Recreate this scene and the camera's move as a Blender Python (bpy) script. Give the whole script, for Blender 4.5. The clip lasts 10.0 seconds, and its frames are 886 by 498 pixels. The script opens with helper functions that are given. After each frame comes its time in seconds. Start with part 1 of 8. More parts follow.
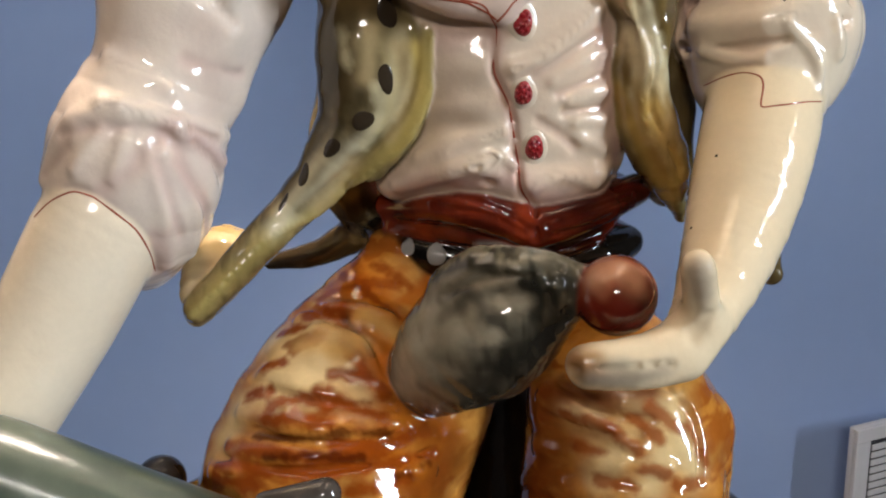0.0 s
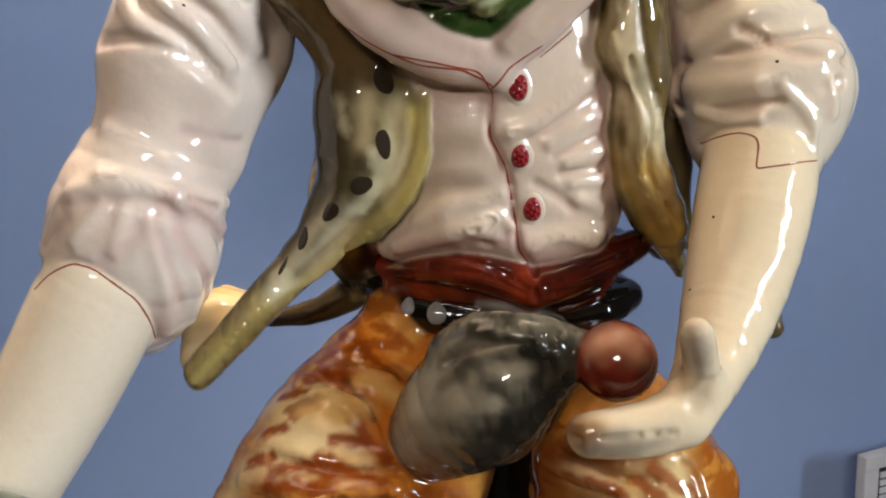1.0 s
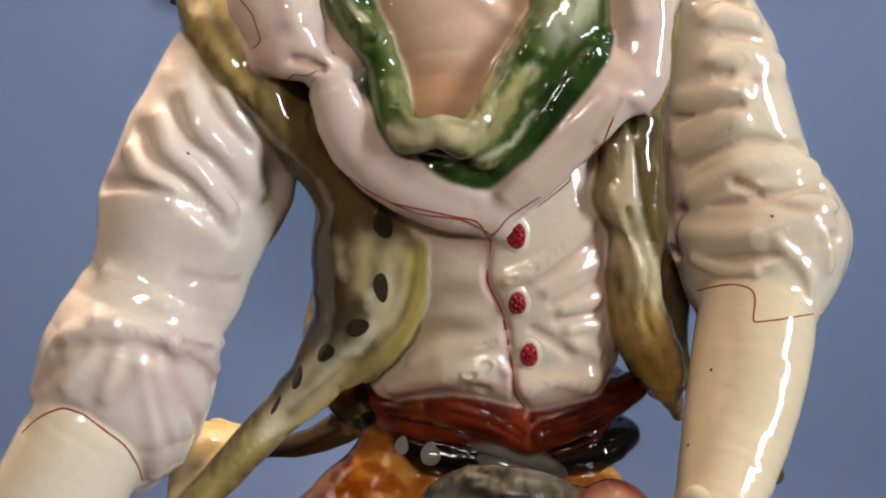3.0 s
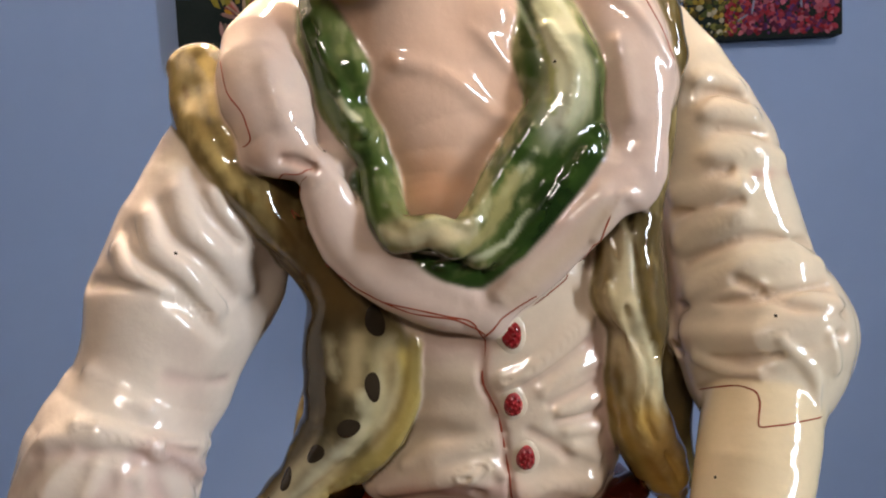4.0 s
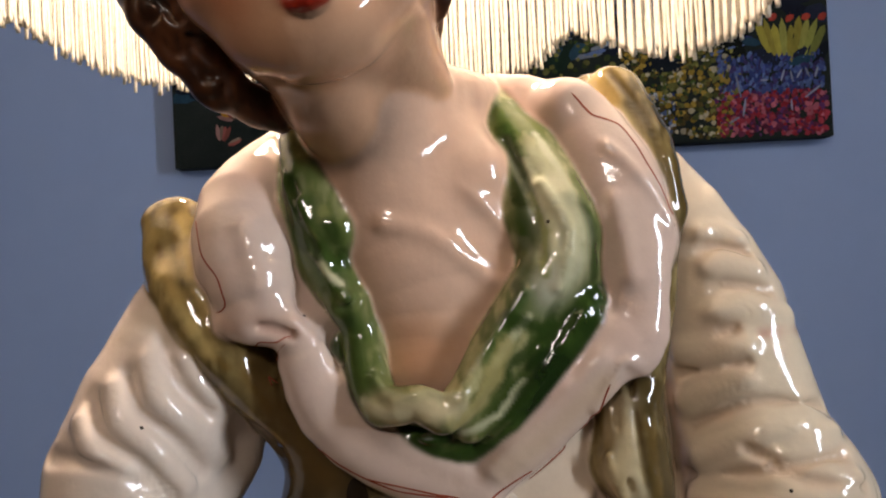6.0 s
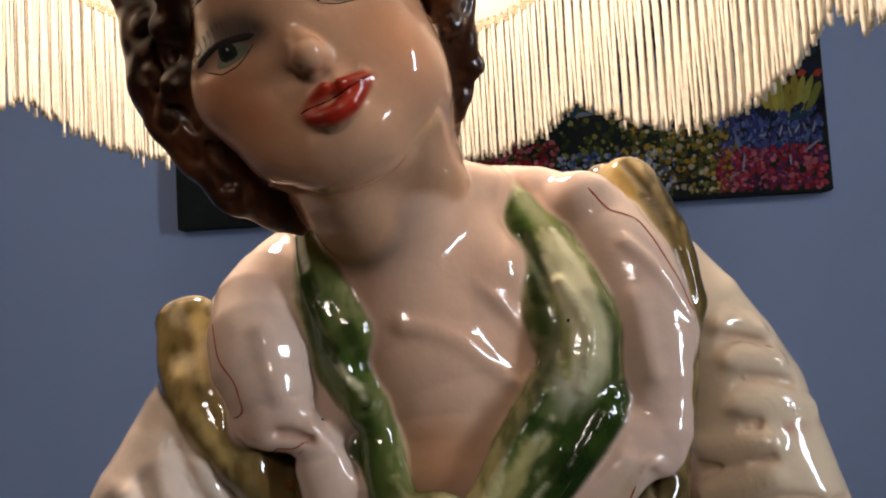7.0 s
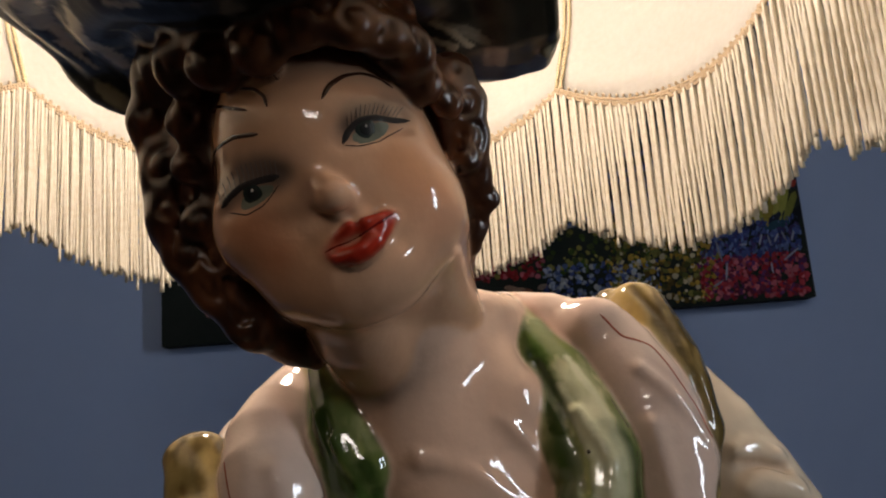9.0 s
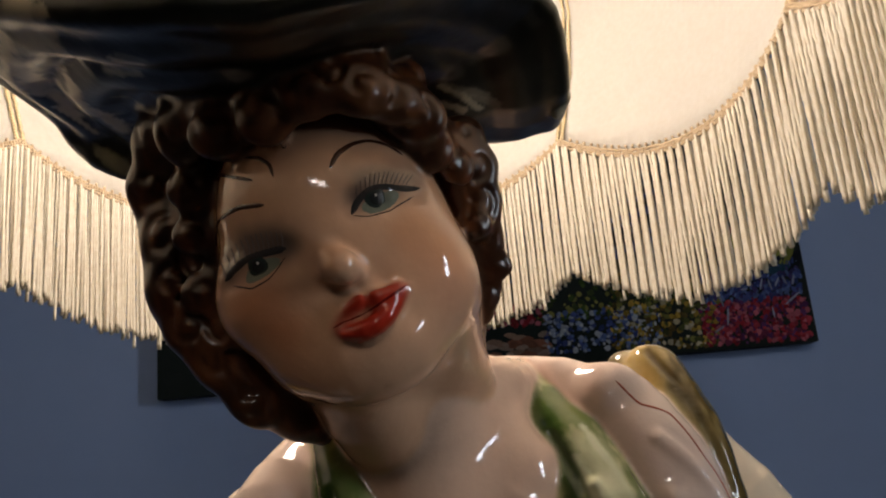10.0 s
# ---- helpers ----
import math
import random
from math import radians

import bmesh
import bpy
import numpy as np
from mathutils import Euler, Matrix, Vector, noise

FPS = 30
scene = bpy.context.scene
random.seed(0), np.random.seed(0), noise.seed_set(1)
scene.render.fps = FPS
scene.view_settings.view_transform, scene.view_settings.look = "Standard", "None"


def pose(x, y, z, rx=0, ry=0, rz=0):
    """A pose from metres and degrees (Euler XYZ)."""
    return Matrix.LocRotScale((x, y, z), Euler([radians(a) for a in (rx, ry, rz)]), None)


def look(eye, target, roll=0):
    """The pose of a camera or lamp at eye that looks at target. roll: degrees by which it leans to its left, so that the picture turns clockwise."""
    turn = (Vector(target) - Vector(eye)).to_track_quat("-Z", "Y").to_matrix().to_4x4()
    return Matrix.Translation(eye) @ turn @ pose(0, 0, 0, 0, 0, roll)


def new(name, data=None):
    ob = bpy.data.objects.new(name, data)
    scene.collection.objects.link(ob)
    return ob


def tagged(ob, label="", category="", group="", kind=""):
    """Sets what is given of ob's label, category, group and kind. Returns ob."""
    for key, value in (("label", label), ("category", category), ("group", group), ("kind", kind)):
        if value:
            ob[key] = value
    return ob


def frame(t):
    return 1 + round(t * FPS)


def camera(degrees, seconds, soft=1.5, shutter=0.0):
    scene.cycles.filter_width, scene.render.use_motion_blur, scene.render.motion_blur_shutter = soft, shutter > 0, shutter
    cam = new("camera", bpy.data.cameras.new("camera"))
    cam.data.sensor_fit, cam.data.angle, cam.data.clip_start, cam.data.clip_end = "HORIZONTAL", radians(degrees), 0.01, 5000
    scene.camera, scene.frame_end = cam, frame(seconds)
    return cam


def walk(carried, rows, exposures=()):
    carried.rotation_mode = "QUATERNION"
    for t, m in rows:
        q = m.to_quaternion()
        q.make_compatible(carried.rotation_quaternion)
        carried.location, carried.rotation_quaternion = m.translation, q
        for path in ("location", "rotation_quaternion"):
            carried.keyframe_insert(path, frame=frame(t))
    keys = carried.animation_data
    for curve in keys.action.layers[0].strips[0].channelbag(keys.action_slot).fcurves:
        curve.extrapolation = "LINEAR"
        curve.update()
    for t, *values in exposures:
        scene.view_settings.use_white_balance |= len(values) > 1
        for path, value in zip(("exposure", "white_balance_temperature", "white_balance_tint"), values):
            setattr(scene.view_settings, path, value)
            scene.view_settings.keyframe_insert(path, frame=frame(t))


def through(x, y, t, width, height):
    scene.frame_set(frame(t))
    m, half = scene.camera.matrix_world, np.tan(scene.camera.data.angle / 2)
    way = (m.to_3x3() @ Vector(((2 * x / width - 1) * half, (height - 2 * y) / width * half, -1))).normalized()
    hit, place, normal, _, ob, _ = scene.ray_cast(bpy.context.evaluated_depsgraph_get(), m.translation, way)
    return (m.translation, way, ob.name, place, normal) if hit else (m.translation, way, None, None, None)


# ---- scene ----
cam = camera(56.28, 10.0, 2.1)
PATH = [
    (0, (-0.01699, -0.26244, 1.24427), (-0.05593, 0.69974, 0.97467), -2.987),
    (0.5, (-0.01667, -0.26116, 1.25198), (-0.05332, 0.70308, 0.98949), -3.463),
    (1, (-0.01535, -0.25976, 1.25653), (-0.05561, 0.70975, 1.01481), -3.865),
    (1.5, (-0.01399, -0.25762, 1.26045), (-0.05170, 0.71783, 1.04350), -3.920),
    (2, (-0.01456, -0.25682, 1.26608), (-0.05083, 0.72370, 1.07303), -3.362),
    (3.5, (-0.01380, -0.25192, 1.28211), (-0.04617, 0.74040, 1.16275), -2.450),
    (4, (-0.00913, -0.24710, 1.28954), (-0.04946, 0.74856, 1.20564), -2.578),
    (4.5, (-0.00844, -0.24793, 1.29373), (-0.04529, 0.75085, 1.26078), -2.881),
    (5, (-0.00816, -0.24283, 1.29235), (-0.04221, 0.75642, 1.27369), -2.765),
    (5.5, (-0.00513, -0.23609, 1.30123), (-0.04173, 0.76324, 1.29851), -2.458),
    (6.8, (-0.00995, -0.22815, 1.32414), (-0.03385, 0.76978, 1.38385), -3.186),
    (7, (-0.01090, -0.23011, 1.32661), (-0.03847, 0.76676, 1.40064), -3.344),
    (7.5, (-0.01222, -0.23459, 1.32964), (-0.03861, 0.75897, 1.43989), -3.709),
    (8, (-0.01371, -0.23482, 1.33215), (-0.03211, 0.75488, 1.47409), -4.157),
    (8.5, (-0.01584, -0.23209, 1.33046), (-0.02353, 0.75210, 1.50739), -4.218),
    (9, (-0.02011, -0.23125, 1.33328), (-0.01483, 0.74826, 1.53463), -4.484),
    (9.5, (-0.02150, -0.22891, 1.33716), (-0.01002, 0.74453, 1.56584), -4.693),
    (10, (-0.02324, -0.22571, 1.34130), (-0.00896, 0.74211, 1.59257), -5.173),
]
# seconds, stops, kelvin, tint
EXPOSURES = [
    (0.0, 0.0, 6350, 10), (2.0, -0.06, 6350, 10), (3.5, -0.18, 6450, 11), (5.0, -0.36, 6550, 13), (5.7, -0.58, 6600, 14),
    (6.8, -1.05, 6650, 15), (8.0, -1.55, 6650, 14), (10.0, -1.9, 6450, 11),
]
walk(cam, [(t, look(eye, target, roll)) for t, eye, target, roll in PATH], EXPOSURES)

# ---- light: overcast day through two windows, and the lit table lamp ----
world = bpy.data.worlds.new("sky")
scene.world = world
world.use_nodes = True
sky = world.node_tree.nodes.new("ShaderNodeTexSky")
sky.sky_type, sky.sun_disc, sky.sun_elevation, sky.sun_rotation = "NISHITA", False, radians(35), radians(200)
world.node_tree.links.new(sky.outputs[0], world.node_tree.nodes["Background"].inputs[0])
world.node_tree.nodes["Background"].inputs[1].default_value = 0.15


def area_lamp(name, eye, target, wide, high, power, colour):
    data = bpy.data.lights.new(name, "AREA")
    data.shape, data.size, data.size_y, data.energy, data.color = "RECTANGLE", wide, high, power, colour
    ob = new(name, data)
    ob.matrix_world = look(eye, target)
    return ob


area_lamp("window_daylight", (-0.22, -2.44, 2.48), (-0.22, 0, 2.48), 0.66, 0.28, 43, (1.0, 0.91, 0.82))
area_lamp("side_window_daylight", (1.74, -0.75, 1.7), (0, -0.75, 1.7), 0.26, 1.0, 68, (0.80, 0.90, 1.0))
bulb = bpy.data.lights.new("lamp_bulb_light", "POINT")
bulb.energy, bulb.color, bulb.shadow_soft_size = 15.3, (1.0, 0.835, 0.69), 0.03
new("lamp_bulb_light", bulb).location = (-0.08, 0.11, 1.62)


# ---- materials ----
def material(name, colour=(0.5, 0.5, 0.5), rough=0.5, metal=0.0):
    m = bpy.data.materials.new(name)
    m.use_nodes = True
    b = m.node_tree.nodes["Principled BSDF"]
    b.inputs["Base Color"].default_value = (*colour, 1)
    b.inputs["Roughness"].default_value, b.inputs["Metallic"].default_value = rough, metal
    return m, m.node_tree, b


def node(tree, kind, **values):
    n = tree.nodes.new("ShaderNode" + kind)
    for key, value in values.items():
        n.inputs[key].default_value = value
    return n


def ramp(tree, source, stops):
    r = tree.nodes.new("ShaderNodeValToRGB")
    e = r.color_ramp.elements
    while len(e) < len(stops):
        e.new(0.5)
    for one, (at, colour) in zip(e, stops):
        one.position, one.color = at, (*colour, 1)
    tree.links.new(source, r.inputs[0])
    return r.outputs[0]


def noise_at(tree, scale, detail=4.0, kind="Object", stretch=None):
    c = tree.nodes.new("ShaderNodeTexCoord").outputs[kind]
    if stretch:
        m = tree.nodes.new("ShaderNodeMapping")
        m.inputs["Scale"].default_value = stretch
        tree.links.new(c, m.inputs[0])
        c = m.outputs[0]
    n = node(tree, "TexNoise", Scale=scale, Detail=detail)
    tree.links.new(c, n.inputs["Vector"])
    return n.outputs["Fac"]


def bump(tree, bsdf, source, strength, distance):
    b = node(tree, "Bump", Strength=strength, Distance=distance)
    tree.links.new(source, b.inputs["Height"])
    tree.links.new(b.outputs[0], bsdf.inputs["Normal"])


def mixed(tree, fac, a, b, mode="MIX"):
    m = tree.nodes.new("ShaderNodeMix")
    m.data_type, m.blend_type = "RGBA", mode
    for value, socket in ((fac, m.inputs[0]), (a, m.inputs[6]), (b, m.inputs[7])):
        if isinstance(value, (int, float)):
            socket.default_value = value
        elif isinstance(value, tuple):
            socket.default_value = (*value, 1)
        else:
            tree.links.new(value, socket)
    return m.outputs[2]


def plain(name, a, b, rough, scale, relief=0.0, metal=0.0, distance=0.001):
    """A surface that wavers between two colours, coarsely and finely."""
    m, tree, bsdf = material(name, a, rough, metal)
    low, fine = noise_at(tree, scale, 3), noise_at(tree, scale * 9, 5)
    tree.links.new(mixed(tree, 0.35, ramp(tree, low, [(0.3, a), (0.7, b)]), ramp(tree, fine, [(0.3, a), (0.7, b)])), bsdf.inputs["Base Color"])
    if relief:
        bump(tree, bsdf, fine, relief, distance)
    return m


GLAZE, tree, bsdf = material("hand_painted_glazed_ceramic", rough=0.07)
paint_a = tree.nodes.new("ShaderNodeVertexColor")
paint_a.layer_name = "paint"
paint_b = tree.nodes.new("ShaderNodeVertexColor")
paint_b.layer_name = "stroke"
fine = noise_at(tree, 420, 6)
streak = noise_at(tree, 110, 5)
fac = node(tree, "Math")
fac.operation = "MULTIPLY"
tree.links.new(ramp(tree, streak, [(0.38, (0, 0, 0)), (0.62, (1, 1, 1))]), fac.inputs[0])
tree.links.new(paint_b.outputs["Alpha"], fac.inputs[1])
speck = mixed(tree, 0.06, mixed(tree, fac.outputs[0], paint_a.outputs[0], paint_b.outputs[0]), ramp(tree, fine, [(0.25, (0.35, 0.33, 0.3)), (0.75, (1, 1, 1))]), "MULTIPLY")
tree.links.new(speck, bsdf.inputs["Base Color"])
tree.links.new(paint_a.outputs["Alpha"], bsdf.inputs["Roughness"])
bsdf.inputs["IOR"].default_value = 1.52
bsdf.inputs["Coat Weight"].default_value, bsdf.inputs["Coat Roughness"].default_value = 0.12, 0.02
dip = noise_at(tree, 130, 3)
bump(tree, bsdf, dip, 0.26, 0.0012)

WALL = plain("blue_grey_wall_paint", (0.315, 0.425, 0.69), (0.30, 0.405, 0.66), 0.75, 3.0, 0.08)
# unseen surfaces, dark brown to keep bounced fill light off the figure
UNSEEN_WALL = plain("dim_unseen_wall", (0.10, 0.07, 0.048), (0.075, 0.05, 0.034), 0.6, 3.0, 0.1)
CEILING = plain("dim_unseen_ceiling", (0.20, 0.16, 0.12), (0.16, 0.13, 0.10), 0.85, 3.0, 0.1)
FLOOR = plain("dim_unseen_floor", (0.13, 0.10, 0.075), (0.09, 0.07, 0.05), 0.95, 8.0, 0.4)
WHITE = plain("white_enamel", (0.72, 0.71, 0.72), (0.66, 0.65, 0.66), 0.4, 20.0)
WOOD = plain("dark_walnut", (0.10, 0.055, 0.03), (0.06, 0.03, 0.018), 0.35, 12.0, 0.1)
BLUE = plain("dark_blue_upholstery", (0.02, 0.03, 0.10), (0.015, 0.02, 0.07), 0.8, 30.0, 0.3)
PIPING = plain("cream_piping", (0.6, 0.5, 0.3), (0.5, 0.4, 0.24), 0.7, 60.0, 0.2)
BRAID = plain("beige_gimp_braid", (0.60, 0.49, 0.34), (0.42, 0.31, 0.19), 0.75, 300.0, 0.4)
DARK = plain("slot_shade_black", (0.03, 0.03, 0.035), (0.02, 0.02, 0.022), 0.8, 10.0)


def cloth(name, colour, dark, through, rough=0.75):
    """Woven cloth that lets part of the light through."""
    m, tree, bsdf = material(name, colour, rough)
    thin = tree.nodes.new("ShaderNodeBsdfTranslucent")
    both = node(tree, "MixShader", Fac=through)
    tint = mixed(tree, 1.0, ramp(tree, noise_at(tree, 300, 4), [(0.3, dark), (0.65, colour)]), (1.0, 1.0, 1.0), "MULTIPLY")
    tree.links.new(tint, bsdf.inputs["Base Color"])
    tree.links.new(tint, thin.inputs[0])
    tree.links.new(bsdf.outputs[0], both.inputs[1])
    tree.links.new(thin.outputs[0], both.inputs[2])
    tree.links.new(both.outputs[0], tree.nodes["Material Output"].inputs[0])
    return m, tree, bsdf


SHADE, tree, bsdf = cloth("cream_damask_cloth", (0.80, 0.775, 0.72), (0.77, 0.735, 0.67), 0.2)
scrolls = node(tree, "TexVoronoi", Scale=34.0)
scrolls.feature = "SMOOTH_F1"
curl = tree.nodes.new("ShaderNodeMapping")
tree.links.new(tree.nodes.new("ShaderNodeTexCoord").outputs["Object"], curl.inputs[0])
tree.links.new(curl.outputs[0], scrolls.inputs["Vector"])
rings = node(tree, "Math")
rings.operation = "SINE"
wide = node(tree, "Math")
wide.operation = "MULTIPLY"
wide.inputs[1].default_value = 22.0
tree.links.new(scrolls.outputs["Distance"], wide.inputs[0])
tree.links.new(wide.outputs[0], rings.inputs[0])
bump(tree, bsdf, rings.outputs[0], 0.25, 0.0008)
FRINGE, tree, bsdf = cloth("cream_rayon_fringe", (0.84, 0.80, 0.70), (0.74, 0.68, 0.56), 0.3, 0.55)
PIGMENT, tree, bsdf = material("oil_paint", rough=0.8)
bsdf.inputs["Specular IOR Level"].default_value = 0.15
hue = tree.nodes.new("ShaderNodeVertexColor")
hue.layer_name = "paint"
tree.links.new(mixed(tree, 0.35, hue.outputs[0], ramp(tree, noise_at(tree, 260, 5, stretch=(1, 1, 0.4)), [(0.3, (0.3, 0.3, 0.3)), (0.7, (1, 1, 1))]), "MULTIPLY"), bsdf.inputs["Base Color"])
bump(tree, bsdf, noise_at(tree, 300, 4), 0.4, 0.001)

# ---- a modelled clay body: rounded chains and lumps melted into each other, in millimetres ----
GROUPS = {}
ORIGIN = Vector((0.0, 0.0, 1.22))


def group(name, k=4.0, lumpy=None):
    """A part of the body with one kind of paint. k: how softly its solids melt together; lumpy: height and size of its unevenness."""
    GROUPS[name] = {"k": k, "lumpy": lumpy, "solids": [], "folds": []}
    return name


def chain(name, nodes, sx=1.0, sy=1.0, sz=1.0, fine=2):
    """A string of round beads (x, y, z, radius) on a smooth bend, melted together, widened by sx, sy, sz about its first bead."""
    nodes = np.array(nodes, float)
    if len(nodes) > 2 and fine > 1:
        padded = np.concatenate([2 * nodes[:1] - nodes[1:2], nodes, 2 * nodes[-1:] - nodes[-2:-1]])
        bent = []
        for a, b, c, d in zip(padded, padded[1:], padded[2:], padded[3:]):
            for t in np.arange(fine) / fine:
                bent.append(b + 0.5 * t * (c - a + t * (2 * a - 5 * b + 4 * c - d + t * (3 * (b - c) + d - a))))
        nodes = np.array(bent + [nodes[-1]])
        nodes[:, 3] = np.maximum(nodes[:, 3], 0.4)
    GROUPS[name]["solids"].append(("chain", nodes, np.array((sx, sy, sz), float)))


def lump(name, centre, radii, turn=(0, 0, 0)):
    GROUPS[name]["solids"].append(("lump", np.array(centre, float), np.array(radii, float), np.array(Euler([radians(a) for a in turn]).to_matrix()).T))


def fold(name, nodes, wide, high):
    """A ridge (high > 0) or a crease (high < 0) that runs along the surface."""
    nodes = np.array(nodes, float)
    if len(nodes) > 2:
        padded = np.concatenate([2 * nodes[:1] - nodes[1:2], nodes, 2 * nodes[-1:] - nodes[-2:-1]])
        bent = [b + 0.5 * t * (c - a + t * (2 * a - 5 * b + 4 * c - d + t * (3 * (b - c) + d - a))) for a, b, c, d in zip(padded, padded[1:], padded[2:], padded[3:]) for t in (0, 0.33, 0.67)]
        nodes = np.array(bent + [nodes[-1]])
    GROUPS[name]["folds"].append((nodes, wide, high))


def d_chain(p, nodes, s):
    at = (nodes[:, :3] - nodes[0, :3]) / s
    x, y, z = [(p[:, k] - np.float32(nodes[0, k])) * np.float32(1 / s[k]) for k in range(3)]
    best = None
    for n in range(max(1, len(nodes) - 1)):
        m = min(n + 1, len(nodes) - 1)
        ax, ay, az = at[n].tolist()
        bx, by, bz = (at[m] - at[n]).tolist()
        long2 = max(bx * bx + by * by + bz * bz, 1e-6)
        u, v, w = x - ax, y - ay, z - az
        h = u * (bx / long2)
        h += v * (by / long2)
        h += w * (bz / long2)
        np.clip(h, 0, 1, out=h)
        u -= h * bx
        v -= h * by
        w -= h * bz
        u *= u
        v *= v
        w *= w
        u += v
        u += w
        d = np.sqrt(u, out=u)
        h *= float(nodes[m, 3] - nodes[n, 3])
        d -= h
        d -= float(nodes[n, 3])
        best = d if best is None else np.minimum(best, d, out=best)
    best *= float(s.min())
    return best


def d_lump(p, centre, radii, turn):
    q = (p - centre.astype(np.float32)) @ turn.T.astype(np.float32)
    x, y, z = [q[:, k] * np.float32(1 / radii[k]) for k in range(3)]
    k0 = np.sqrt(x * x + y * y + z * z)
    x, y, z = [c * np.float32(1 / r) for c, r in zip((x, y, z), radii)]
    k1 = np.sqrt(x * x + y * y + z * z)
    return np.where(k0 < 1e-3, np.float32(-radii.min()), k0 * (k0 - 1) / np.maximum(k1, 1e-6))


def d_line(p, nodes):
    best = None
    for a, b in zip(nodes[:-1], nodes[1:]):
        bx, by, bz = (b - a).tolist()
        long2 = max(bx * bx + by * by + bz * bz, 1e-6)
        u, v, w = [p[:, k] - np.float32(a[k]) for k in range(3)]
        h = np.clip((u * bx + v * by + w * bz) / np.float32(long2), 0, 1)
        u, v, w = u - h * np.float32(bx), v - h * np.float32(by), w - h * np.float32(bz)
        d = u * u + v * v + w * w
        best = d if best is None else np.minimum(best, d)
    return best


def inside(p, low, high):
    on = p[:, 0] > low[0]
    on &= p[:, 0] < high[0]
    on &= p[:, 1] > low[1]
    on &= p[:, 1] < high[1]
    on &= p[:, 2] > low[2]
    on &= p[:, 2] < high[2]
    return np.flatnonzero(on)


def soft_min(a, b, k):
    h = np.maximum(np.float32(k) - np.abs(a - b), 0)
    return np.minimum(a, b) - h * h * np.float32(0.25 / k)


def solid_box(solid):
    if solid[0] == "chain":
        nodes, s = solid[1], solid[2]
        r = nodes[:, 3:] * s
        return (nodes[:, :3] - r).min(0), (nodes[:, :3] + r).max(0)
    return solid[1] - solid[2].max(), solid[1] + solid[2].max()


def group_distance(p, g):
    if "box" not in g:
        boxes = [solid_box(s) for s in g["solids"]]
        g["box"] = np.min([b[0] for b in boxes], 0) - 3, np.max([b[1] for b in boxes], 0) + 3
        g["boxes"] = boxes
    low, high = g["box"]
    out = np.zeros(len(p), np.float32)
    for k in range(3):
        gap = np.maximum(np.maximum(np.float32(low[k]) - p[:, k], p[:, k] - np.float32(high[k])), 0)
        out += gap * gap
    np.sqrt(out, out=out)
    near = np.flatnonzero(out < 12)
    out += 8
    if not len(near):
        return out
    q = p[near]
    d = np.full(len(q), 20, np.float32)
    for solid, (lo, hi) in zip(g["solids"], g["boxes"]):
        some = inside(q, lo - 9, hi + 9)
        if len(some):
            r = q[some]
            d[some] = soft_min(d[some], d_chain(r, solid[1], solid[2]) if solid[0] == "chain" else d_lump(r, *solid[1:]), g["k"])
    if g["lumpy"]:
        d -= np.float32(g["lumpy"][0]) * (cloud(q, g["lumpy"][1], 2) - np.float32(0.5))
    for nodes, wide, tall in g["folds"]:
        some = inside(q, nodes.min(0) - 2.5 * wide, nodes.max(0) + 2.5 * wide)
        if len(some):
            d[some] -= np.float32(tall) * np.exp(d_line(q[some], nodes) * np.float32(-1 / (wide * wide)))
    out[near] = d
    return out


def distances(p, keep=None):
    """The distance to every group; keep: which groups matter at which points."""
    if keep is None:
        return np.array([group_distance(p, g) for g in GROUPS.values()], np.float32)
    out = np.full((len(GROUPS), len(p)), 50, np.float32)
    for row, on, g in zip(out, keep, GROUPS.values()):
        if on.any():
            row[on] = group_distance(p[on], g)
    return out


def melt(d):
    best = d[0]
    for one in d[1:]:
        best = soft_min(best, one, 1.6)
    return best


def body(p, keep=None):
    """The distance to the whole body: the groups meet in narrow fillets."""
    return melt(distances(p, keep))


def slope(p, keep=None, e=0.4):
    g = 0
    for v in np.array(((1, -1, -1), (-1, -1, 1), (-1, 1, -1), (1, 1, 1)), p.dtype):
        g = g + body(p + e * v, keep)[:, None] * v
    return g / np.maximum(np.linalg.norm(g, axis=1, keepdims=True), 1e-9)


def settle(p, rounds=3):
    """Points brought down onto the surface, and the normals there."""
    p = p.astype(np.float32)
    d = distances(p)
    keep = d < d.min(0) + 12
    for _ in range(rounds):
        n = slope(p, keep)
        p = p - n * np.clip(body(p, keep), -2, 2)[:, None]
    return p, slope(p, keep)


